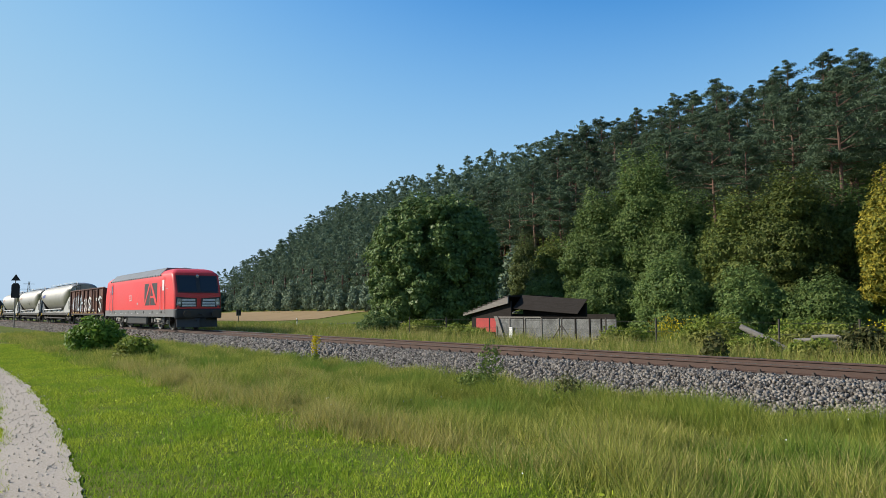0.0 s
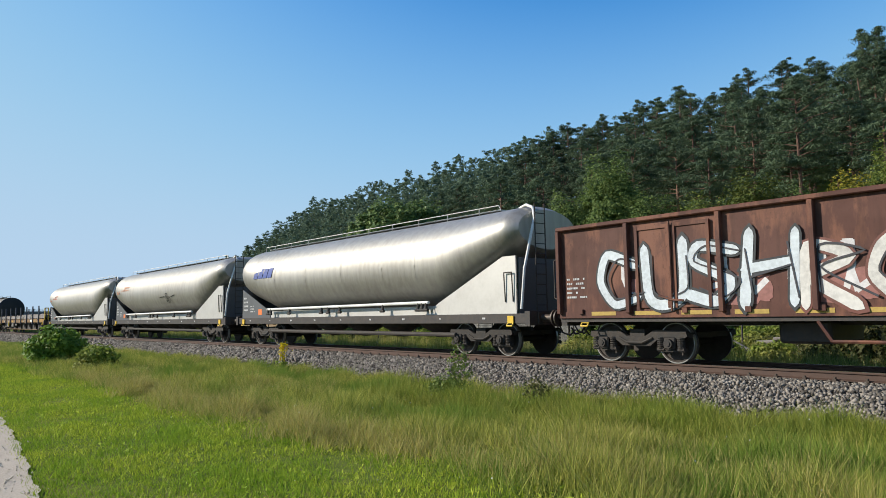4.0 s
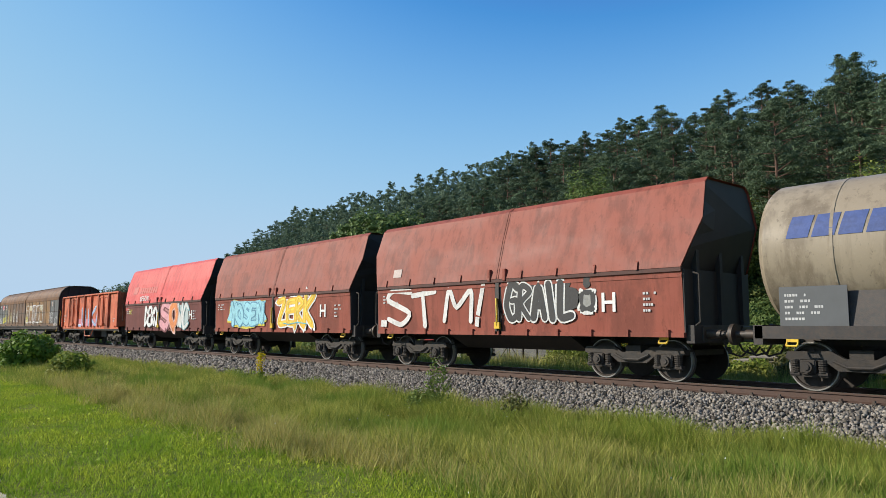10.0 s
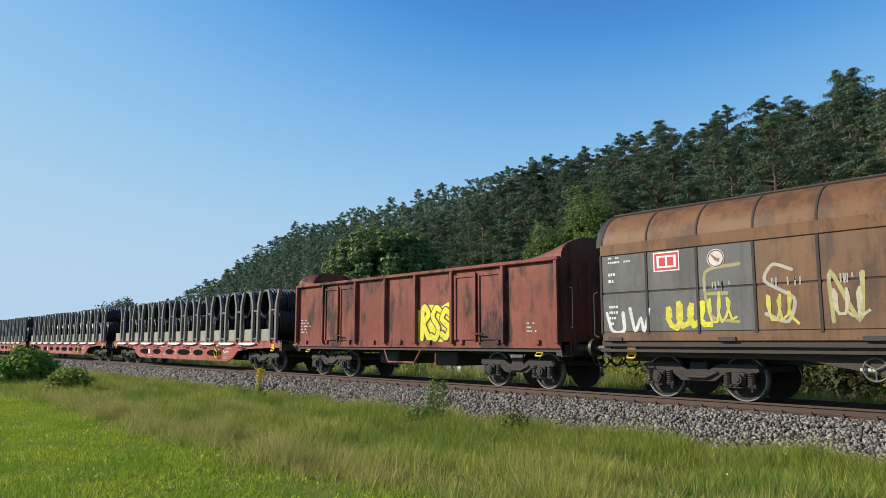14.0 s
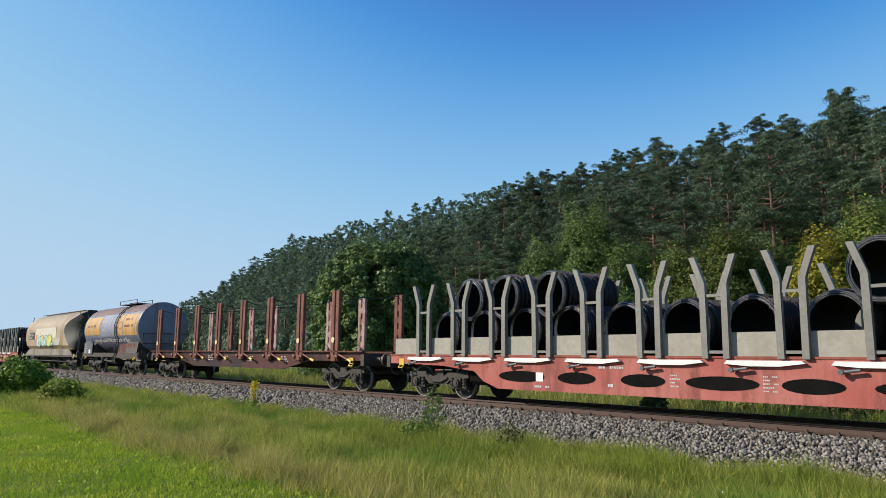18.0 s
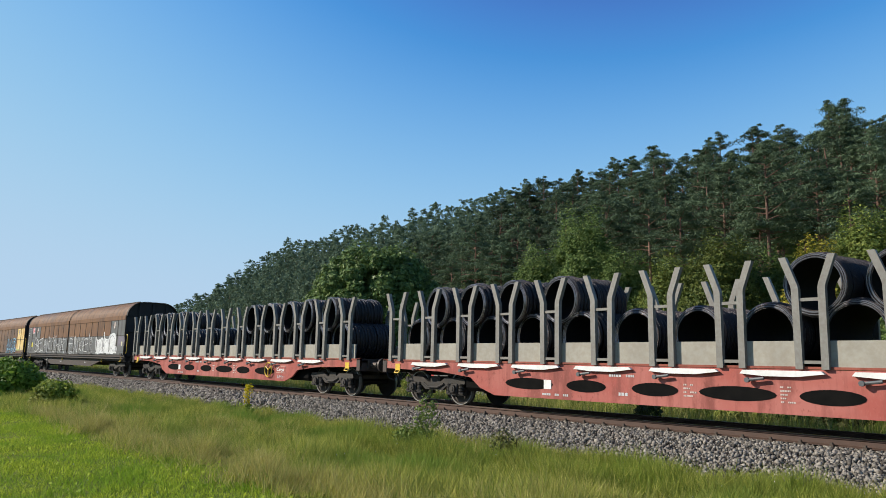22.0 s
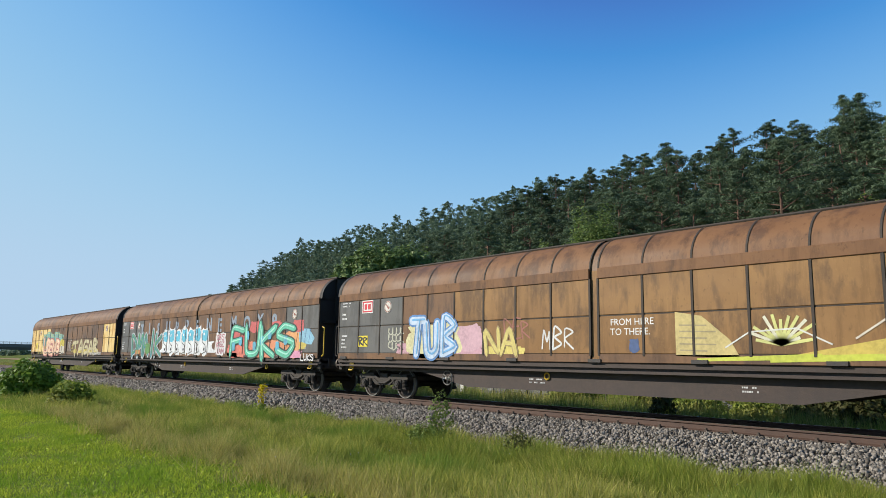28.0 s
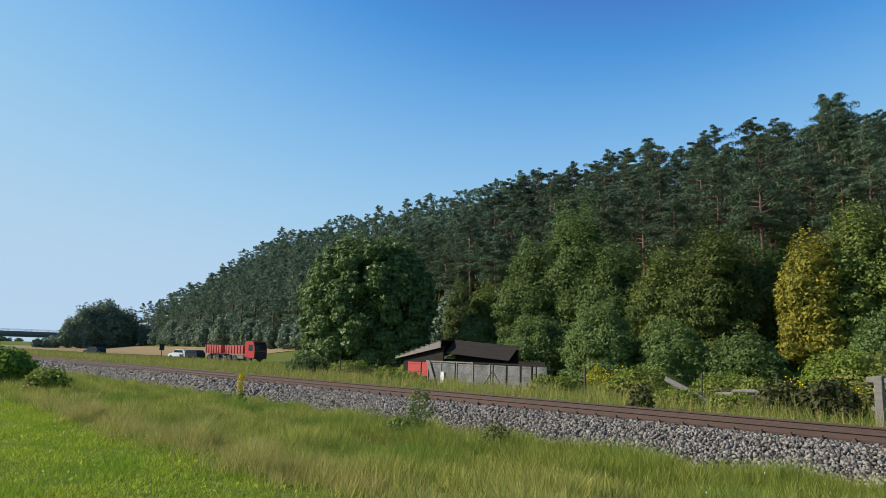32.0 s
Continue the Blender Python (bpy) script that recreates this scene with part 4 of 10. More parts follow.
def letters(name, text, size, mat, parent, x, z, y, bold=0.0, shear=0.0, label="", width=0.0, depth=0.002, spacing=1.0):
    """Painted writing on the side that faces -y, from x rightwards."""
    cu = bpy.data.curves.new("lettering", "FONT")
    cu.body, cu.size, cu.offset, cu.shear, cu.extrude, cu.space_character = text, size, bold, shear, depth, spacing
    cu.resolution_u = 3
    tmp = new("lettering", cu)
    dg = bpy.context.evaluated_depsgraph_get()
    me = bpy.data.meshes.new_from_object(tmp.evaluated_get(dg))
    bpy.data.objects.remove(tmp)
    if width:
        co = np.empty(len(me.vertices) * 3, np.float32)
        me.vertices.foreach_get("co", co)
        co = co.reshape(-1, 3)
        co[:, 0] = (co[:, 0] - co[:, 0].min()) * width / max(np.ptp(co[:, 0]), 1e-6)
        me.vertices.foreach_set("co", co.ravel())
    me.materials.clear()
    me.materials.append(mat)
    ob = new(name, me)
    ob.parent = parent
    ob.matrix_local = pose(x, y, z, 90, 0, 0)
    if label:
        ob["label"] = label
    return ob


def plate(name, mat, parent, x0, x1, z0, z1, y, label="", slope=0.0):
    bm = bmesh.new()
    box(bm, x0, x1, -0.004, 0.004, 0, z1 - z0)
    o = part(name, bm, mat, parent, label)
    o.matrix_local = pose(0, y, z0, -slope, 0, 0)
    return o


PAINTS = {}


def paint(c):
    if c not in PAINTS:
        PAINTS[c] = material("sprayed_paint", tuple(0.88 * v for v in c), 0.65, tint=tuple(0.55 * v + 0.015 for v in c), scale=1.8, amount=0.75, tint2=tuple(min(1, v * 1.1 + 0.02) for v in c), scale2=11, amount2=0.5)
    return PAINTS[c]


WHITE, BLACK, GREYP = (0.72, 0.72, 0.72), (0.012, 0.012, 0.014), (0.3, 0.3, 0.31)


def bars(parent, rng, x, z, w, h, y, c=(0.55, 0.55, 0.55), rows=3, slope=0.0):
    """Small lettering that cannot be read: short plain bars in rows."""
    bm = bmesh.new()
    rows = max(rows, int(h / 0.11)) if h < 0.7 and rows > 1 else rows
    rh = h / rows
    for r in range(rows):
        cx = 0.0
        left = rng.randint(2, 6)
        stop = w * rng.uniform(0.45, 1.0)
        while cx < stop - rh * 0.3:
            ww = rh * rng.uniform(0.26, 0.5)
            box(bm, cx, cx + ww, -0.002, 0.002, r * rh + rh * 0.25, r * rh + rh * 0.68)
            left -= 1
            cx += ww + rh * (0.14 if left else 1.1)
            left = left or rng.randint(2, 6)
    o = part("lettering", bm, paint(c), parent)
    o.matrix_local = pose(x, y, z, -slope, 0, 0)
    return o


GLYPH = {"A": ["0,0 .5,1 1,0", ".22,.38 .8,.38"], "B": ["0,0 0,1 .75,.8 .1,.52 .9,.25 0,0"], "C": ["1,.85 .3,1 0,.5 .3,0 1,.12"], "D": ["0,0 0,1 .9,.7 .9,.25 0,0"], "E": ["1,1 0,.95 0,.05 1,0", "0,.5 .8,.55"],
         "F": ["0,0 .05,1 1,.95", "0,.5 .75,.58"], "G": ["1,.9 .3,1 0,.45 .4,0 1,.15 .95,.5 .5,.48"], "H": ["0,0 0,1", "1,0 .95,1", "0,.45 1,.55"], "I": [".5,0 .5,1"], "K": ["0,0 0,1", "1,1 .05,.45 1,0"],
         "L": ["0,1 0,.05 1,0"], "M": ["0,0 .1,1 .5,.4 .9,1 1,0"], "N": ["0,0 .05,1 .9,0 1,1"], "O": [".5,0 0,.35 .1,.85 .6,1 1,.65 .9,.15 .5,0"], "P": ["0,0 0,1 .9,.8 .85,.55 0,.45"], "R": ["0,0 0,1 .9,.82 .1,.48 1,0"],
         "S": ["1,.9 .3,1 .05,.7 .95,.35 .6,0 0,.1"], "T": ["0,.95 1,1", ".5,.98 .5,0"], "U": ["0,1 .08,.12 .5,0 .95,.15 1,1"], "W": ["0,1 .25,0 .5,.65 .75,0 1,1"], "X": ["0,0 1,1", "0,1 1,0"], "Y": ["0,1 .5,.5 1,1", ".5,.5 .45,0"], "Z": ["0,1 1,.95 0,.05 1,0"]}


def ribbon(bm, pts, h0, h1, y, spike=0.0):
    """A sprayed line with rounded bends; its ends are round, or drawn out by spike."""
    q = [pts[0] * 2 - pts[1]] + list(pts) + [pts[-1] * 2 - pts[-2]]
    path = []
    for p0, p1, p2, p3 in zip(q, q[1:], q[2:], q[3:]):
        for k in range(5):
            t = k / 5
            m1, m2 = (p2 - p0) * 0.38, (p3 - p1) * 0.38
            path.append(p1 * (2 * t ** 3 - 3 * t * t + 1) + m1 * (t ** 3 - 2 * t * t + t) + p2 * (3 * t * t - 2 * t ** 3) + m2 * (t ** 3 - t * t))
    path.append(pts[-1])
    n = len(path)
    dirs = [(path[min(i + 1, n - 1)] - path[max(i - 1, 0)]).normalized() for i in range(n)]
    line = [(p, d, h0 + (h1 - h0) * i / (n - 1)) for i, (p, d) in enumerate(zip(path, dirs))]
    caps = ((0.7, 0.72), (0.97, 0.26)) if spike < 0.2 else ((0.6 + spike, 0.75), (1.2 + spike * 1.6, 0.06))
    first, last = line[0], line[-1]
    line = [(first[0] - first[1] * h0 * e, first[1], h0 * w) for e, w in reversed(caps)] + line + [(last[0] + last[1] * h1 * e, last[1], h1 * w) for e, w in caps]
    prev = None
    for i, (p, d, h) in enumerate(line):
        o = Vector((-d.y, d.x)) * h
        yy = y - 0.00012 * i
        pair = [bm.verts.new((p.x + o.x, yy, p.y + o.y)), bm.verts.new((p.x - o.x, yy, p.y - o.y))]
        if prev:
            bm.faces.new((prev[0], prev[1], pair[1], pair[0]))
        prev = pair


def wild(parent, text, x, z, w, h, y, thick, c, seed=1, jag=0.10, spike=0.0):
    """Hand-sprayed letters of rounded strokes, one mesh a letter."""
    rng = random.Random(seed)
    lw = w / len(text)
    for i, ch in enumerate(text):
        ox, sc, hz = x + i * lw, rng.uniform(0.84, 1.0), h * rng.uniform(0.86, 1.06)
        lean, oz = rng.uniform(-0.12, 0.12), z + h * rng.uniform(-0.03, 0.06)
        bm, run = bmesh.new(), i % 2
        for line in GLYPH.get(ch, GLYPH["O"]):
            pts = []
            for p in line.split():
                u, v = (float(q) for q in p.split(","))
                u, v = u + rng.uniform(-jag, jag), v + rng.uniform(-jag, jag) * 0.6
                pts.append(Vector((ox + lw * (0.06 + 0.88 * sc * u) + lean * hz * v, oz + hz * v)))
            t0, t1 = thick * rng.uniform(0.8, 1.2), thick * rng.uniform(0.8, 1.2)
            ribbon(bm, pts, t0 / 2, t1 / 2, y - 0.0012 * run, spike)
            run += 1
        part("graffiti", bm, paint(c), parent)


def graffiti(parent, text, x, z, w, size, y, fill, edge, back=None, bold=0.05, label="", seed=1, spike=0.5, shine=None):
    """Fat sprayed letters: a cloud behind, an outline, a fill and thin lights."""
    text = text.upper()
    th = size * (0.095 + bold)
    if back is not None:
        blob(parent, x - 0.15, x + w + 0.15, z - size * 0.06, z + size * 0.86, y - 0.002, back)
    spike *= 0.6
    wild(parent, text, x, z, w, size * 0.72, y - 0.004, th * 1.5, edge, seed, 0.08, spike)
    wild(parent, text, x, z, w, size * 0.72, y - 0.011, th, fill, seed, 0.08, spike)
    if shine is not None:
        wild(parent, text, x + 0.03, z + 0.03, w, size * 0.72, y - 0.019, th * 0.25, shine, seed, 0.08, 0)


def hoop(bm, R, r, seg=20):
    """A thin ring in the x-z plane."""
    vs = []
    for i in range(seg):
        a = 2 * math.pi * i / seg
        vs.append([bm.verts.new(((R + r * math.cos(t)) * math.cos(a), r * math.sin(t), (R + r * math.cos(t)) * math.sin(a))) for t in (0, 1.57, 3.14, 4.71)])
    for i in range(seg):
        p, q = vs[i], vs[(i + 1) % seg]
        for k in range(4):
            bm.faces.new((p[k], q[k], q[(k + 1) % 4], p[(k + 1) % 4]))


def blob(parent, x0, x1, z0, z1, y, c, seed=1, name="graffiti"):
    """A sprayed patch with a lobed outline."""
    rng = random.Random(seed + int(x0 * 10))
    n = 44
    pts = []
    ph = [rng.uniform(0, 6.28) for _ in range(4)]
    for i in range(n):
        a = 2 * math.pi * i / n
        r = 1 + 0.06 * math.sin(5 * a + ph[0]) + 0.05 * math.sin(9 * a + ph[1]) + 0.04 * math.sin(14 * a + ph[2])
        cx, cz = math.cos(a), math.sin(a)
        sx = abs(cx) ** 0.45 * (1 if cx > 0 else -1)
        sz = abs(cz) ** 0.45 * (1 if cz > 0 else -1)
        pts.append(((x0 + x1) / 2 + sx * r * (x1 - x0) / 2, (z0 + z1) / 2 + sz * r * (z1 - z0) / 2))
    bm = bmesh.new()
    prism(bm, pts, y - 0.001, y + 0.001, "y")
    return part(name, bm, paint(c), parent)


def stroke(parent, pts, y, wd, c, name="graffiti"):
    """A sprayed line along points (x, z)."""
    bm = bmesh.new()
    for k, ((x0, z0), (x1, z1)) in enumerate(zip(pts, pts[1:])):
        d = Vector((x1 - x0, z1 - z0))
        if d.length < 1e-4:
            continue
        d.normalize()
        n = Vector((-d.y, d.x)) * wd / 2
        e = d * wd * 0.3
        q = [(x0 - e.x + n.x, z0 - e.y + n.y), (x1 + e.x + n.x, z1 + e.y + n.y), (x1 + e.x - n.x, z1 + e.y - n.y), (x0 - e.x - n.x, z0 - e.y - n.y)]
        bm.faces.new([bm.verts.new((a, y - 0.0005 * (k % 5), b)) for a, b in q])
    return part(name, bm, paint(c), parent)


def scrawl(parent, rng, x, z, w, h, y, c, n=6, wd=0.04):
    """A quick looping tag."""
    pts = []
    for k in range(n * 6):
        t = k / (n * 6)
        pts.append((x + w * t + 0.35 * w / n * math.cos(k * 1.05 + rng.uniform(-0.2, 0.2)), z + h * (0.5 + 0.5 * math.sin(k * 1.05 + rng.uniform(-0.5, 0.5)) * rng.uniform(0.5, 1))))
    return stroke(parent, pts, y, wd, c)


TRAIN = []


def vehicle(name, u_front, u_rear, label, category, group=""):
    """An empty on the track between two couplings; both are given at the clip's start, before scaling."""
    root = tagged(new(name), label, category, group)
    u = (u_front + u_rear) / 2 * K
    root.matrix_world = pose(u, C, 0)
    TRAIN.append((root, u))
    return root, (u_front - u_rear) / 2 * K

# ---- train: paints ----
def worn(name, base, rust, lower=None, amount=0.5, rough=0.62, scale=0.8, stretch=(1, 1, 0.35), streak=0.45):
    """Weathered wagon paint: broad faded patches, rust blotches with firm edges, run-down streaks and fine specks."""
    pale = lower or tuple(0.6 * v for v in base)
    deep = tuple(0.42 * a + 0.10 * b for a, b in zip(base, RUST))
    m = bpy.data.materials.new(name)
    m.use_nodes = True
    n, l = m.node_tree.nodes, m.node_tree.links
    b = n["Principled BSDF"]
    b.inputs["Specular IOR Level"].default_value = 0.25
    co = n.new("ShaderNodeTexCoord")
    rgb = n.new("ShaderNodeRGB")
    rgb.outputs[0].default_value = (*base, 1)
    out = rgb.outputs[0]
    grime = None
    for t, sc, st, lo, hi, am, det in ((pale, scale, (0.6, 0.6, 0.8), 0.40, 0.62, 0.55, 4), (rust, scale * 2.2, stretch, 0.50, 0.60, amount, 8),
                                       (deep, 5.0, (1, 1, 0.10), 0.50, 0.66, streak, 5), (deep, 11.0, (1, 1, 0.6), 0.60, 0.68, streak * 1.2, 6), (pale, 30.0, (1, 1, 0.5), 0.58, 0.70, 0.35, 3)):
        mp = n.new("ShaderNodeMapping")
        mp.inputs["Scale"].default_value = st
        mp.inputs["Location"].default_value = (sc * 3.7, sc, 0.3 * sc)
        l.new(co.outputs["Object"], mp.inputs["Vector"])
        no = n.new("ShaderNodeTexNoise")
        no.inputs["Scale"].default_value = sc
        no.inputs["Detail"].default_value = det
        no.inputs["Roughness"].default_value = 0.62
        l.new(mp.outputs[0], no.inputs["Vector"])
        mr = n.new("ShaderNodeMapRange")
        mr.inputs["From Min"].default_value, mr.inputs["From Max"].default_value, mr.inputs["To Max"].default_value = lo, hi, am
        l.new(no.outputs["Fac"], mr.inputs["Value"])
        mx = n.new("ShaderNodeMix")
        mx.data_type = "RGBA"
        l.new(mr.outputs[0], mx.inputs["Factor"])
        l.new(out, mx.inputs["A"])
        mx.inputs["B"].default_value = (*t, 1)
        out = mx.outputs["Result"]
        grime = grime or mr
    l.new(out, b.inputs["Base Color"])
    rr = n.new("ShaderNodeMapRange")
    rr.inputs["To Max"].default_value = 0.55
    rr.inputs["To Min"].default_value, rr.inputs["To Max"].default_value = rough - 0.08, rough + 0.14
    l.new(grime.outputs[0], rr.inputs["Value"])
    l.new(rr.outputs[0], b.inputs["Roughness"])
    wave = n.new("ShaderNodeTexNoise")
    wave.inputs["Scale"].default_value = 1.6
    wave.inputs["Detail"].default_value = 7
    l.new(co.outputs["Object"], wave.inputs["Vector"])
    bp = n.new("ShaderNodeBump")
    bp.inputs["Strength"].default_value, bp.inputs["Distance"].default_value = 0.35, 0.03
    l.new(wave.outputs["Fac"], bp.inputs["Height"])
    l.new(bp.outputs[0], b.inputs["Normal"])
    return m


M["loco_red"] = material("loco_red", (0.80, 0.045, 0.042), 0.42, tint=(0.78, 0.07, 0.06), scale=0.6, amount=0.6, tint2=(0.5, 0.05, 0.045), scale2=9, amount2=0.25)
M["loco_grey"] = material("loco_grey", (0.165, 0.165, 0.165), 0.55, tint=(0.13, 0.125, 0.12), scale=2, tint2=(0.15, 0.14, 0.13), scale2=12)
M["loco_gear"] = material("dusty_running_gear", (0.27, 0.255, 0.225), 0.7, tint=(0.13, 0.12, 0.105), scale=5, tint2=(0.36, 0.34, 0.3), scale2=18, bump=0.3)
M["roof_grey"] = material("roof_grey", (0.15, 0.16, 0.172), 0.5, tint=(0.09, 0.09, 0.09), scale=1.5)
M["glass"] = glass("dark_glass")
M["lamp_glass"] = material("lamp_glass", (0.42, 0.43, 0.44), 0.12, 0.3, tint=(0.3, 0.3, 0.3), scale=8)
M["mesh_black"] = material("black_grille", (0.03, 0.028, 0.028), 0.5, tint=(0.05, 0.045, 0.04), scale=3)
M["ea_brown"] = worn("worn_brown_wagon", (0.105, 0.044, 0.033), (0.21, 0.09, 0.055), amount=0.75)
M["ea_orange"] = worn("faded_orange_wagon", (0.55, 0.125, 0.06), (0.24, 0.07, 0.04), (0.62, 0.23, 0.13), 0.95)
M["ea_dark"] = worn("dark_brown_wagon", (0.19, 0.050, 0.035), (0.045, 0.022, 0.019), (0.30, 0.10, 0.068), 1.0)
M["hop_brown"] = worn("brown_hopper", (0.245, 0.062, 0.041), (0.165, 0.047, 0.032), (0.31, 0.095, 0.064), 0.8)
M["hop_red"] = worn("faded_red_lid", (0.60, 0.075, 0.062), (0.5, 0.07, 0.058), (0.66, 0.14, 0.12), 0.6, 0.45)
M["hop_dull"] = worn("dull_brown_hopper", (0.175, 0.055, 0.048), (0.13, 0.045, 0.04), None, 0.6)
M["tank_beige"] = worn("weathered_beige_tank", (0.295, 0.245, 0.18), (0.18, 0.145, 0.105), (0.37, 0.32, 0.245), 0.8, 0.42, 0.45)
# Near-black of dark parts; wagon ends wear it as painted shade.
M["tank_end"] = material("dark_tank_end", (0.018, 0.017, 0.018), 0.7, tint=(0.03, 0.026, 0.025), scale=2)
M["grey_plate"] = material("grey_plate", (0.085, 0.092, 0.10), 0.55, tint=(0.065, 0.068, 0.072), scale=2)
M["slide_brown"] = worn("rusty_brown_roof", (0.165, 0.08, 0.037), (0.085, 0.045, 0.027), (0.225, 0.115, 0.052), 0.75, 0.6)
M["slide_tan"] = worn("tan_stained_panel", (0.235, 0.128, 0.052), (0.13, 0.075, 0.038), (0.33, 0.185, 0.07), 0.9, 0.5)
M["slide_dark"] = worn("dark_brown_panel", (0.15, 0.088, 0.054), (0.09, 0.058, 0.043), (0.25, 0.13, 0.06), 0.9, 0.5)
M["slide_grey"] = worn("dark_grey_panel", (0.125, 0.125, 0.122), (0.09, 0.087, 0.083), (0.17, 0.163, 0.155), 0.7, 0.5)
M["slide_yellow"] = worn("yellow_panel", (0.70, 0.49, 0.18), (0.5, 0.27, 0.07), (0.80, 0.66, 0.36), 0.85, 0.5)
M["flat_red"] = worn("salmon_red_frame", (0.36, 0.088, 0.07), (0.22, 0.062, 0.05), (0.45, 0.18, 0.15), 0.8)
# Near-black that stands for shade in girder holes and under the frame.
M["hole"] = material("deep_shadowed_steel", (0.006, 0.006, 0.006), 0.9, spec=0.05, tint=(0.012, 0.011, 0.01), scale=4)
M["stake_grey"] = material("stake_grey", (0.21, 0.205, 0.185), 0.55, tint=(0.14, 0.135, 0.12), scale=3, tint2=(0.1, 0.06, 0.04), scale2=14, amount2=0.3)
M["wire"] = material("black_wire_rod", (0.035, 0.036, 0.042), 0.34, 0.5, tint=(0.06, 0.034, 0.024), scale=2, amount=0.55, bump=0.8, bump_scale=60, stretch=(1, 6, 1), rnd=0.3)
# The darkness inside the coils is put into this colour.
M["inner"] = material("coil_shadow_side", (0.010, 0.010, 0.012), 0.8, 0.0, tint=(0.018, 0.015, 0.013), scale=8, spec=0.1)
M["stake_rust"] = worn("rust_red_stake", (0.15, 0.05, 0.034), (0.09, 0.034, 0.026), (0.22, 0.09, 0.06), 0.8, 0.6, 2.0)
M["ochre"] = worn("ochre_primer", (0.36, 0.20, 0.05), (0.2, 0.12, 0.05), (0.1, 0.075, 0.05), 0.7)
M["stake_blue"] = material("blue_black_stake", (0.045, 0.055, 0.085), 0.55, tint=(0.09, 0.07, 0.06), scale=4)
M["beam_rust"] = material("rusty_steel_edge", (0.24, 0.17, 0.13), 0.65, 0.1, tint=(0.14, 0.075, 0.045), scale=1.5, tint2=(0.33, 0.30, 0.29), scale2=7, amount2=0.5, stretch=(0.2, 1, 1))
M["beam_steel"] = material("mill_scale_steel", (0.30, 0.29, 0.29), 0.5, 0.2, tint=(0.20, 0.18, 0.17), scale=1.2, tint2=(0.27, 0.15, 0.085), scale2=6, amount2=0.3, stretch=(0.15, 1, 1))
M["cream"] = worn("cream_silo_paint", (0.382, 0.286, 0.178), (0.266, 0.178, 0.100), (0.457, 0.373, 0.266), 0.8, 0.5, 0.45)
M["kao_purple"] = worn("faded_blue_violet_tank", (0.165, 0.18, 0.25), (0.22, 0.17, 0.15), (0.25, 0.28, 0.34), 0.8, 0.42, 0.6)
M["kao_orange"] = worn("faded_orange_panel", (0.53, 0.29, 0.085), (0.36, 0.21, 0.10), (0.50, 0.34, 0.18), 0.5, 0.5)
M["kao_brown"] = worn("rust_brown_tank_back", (0.22, 0.125, 0.10), (0.16, 0.09, 0.08), (0.26, 0.17, 0.14), 0.8, 0.45)


# ---- locomotive ----
def plan_ring(z, hl, hw, r=0.22, n=6, bulge=0.10):
    """A rounded oblong at height z, its ends a little bowed."""
    pts = []
    for cx, cy, a0 in ((hl - r, hw - r, 0), (-hl + r, hw - r, 90), (-hl + r, -hw + r, 180), (hl - r, -hw + r, 270)):
        for i in range(n + 1):
            a = radians(a0 + 90 * i / n)
            x, y = cx + r * math.cos(a), cy + r * math.sin(a)
            x += (1 if x > 0 else -1) * bulge * (1 - (y / hw) ** 2) * (1 if abs(x) > hl - r - 1e-6 else 0)
            pts.append((x, y, z))
    return pts


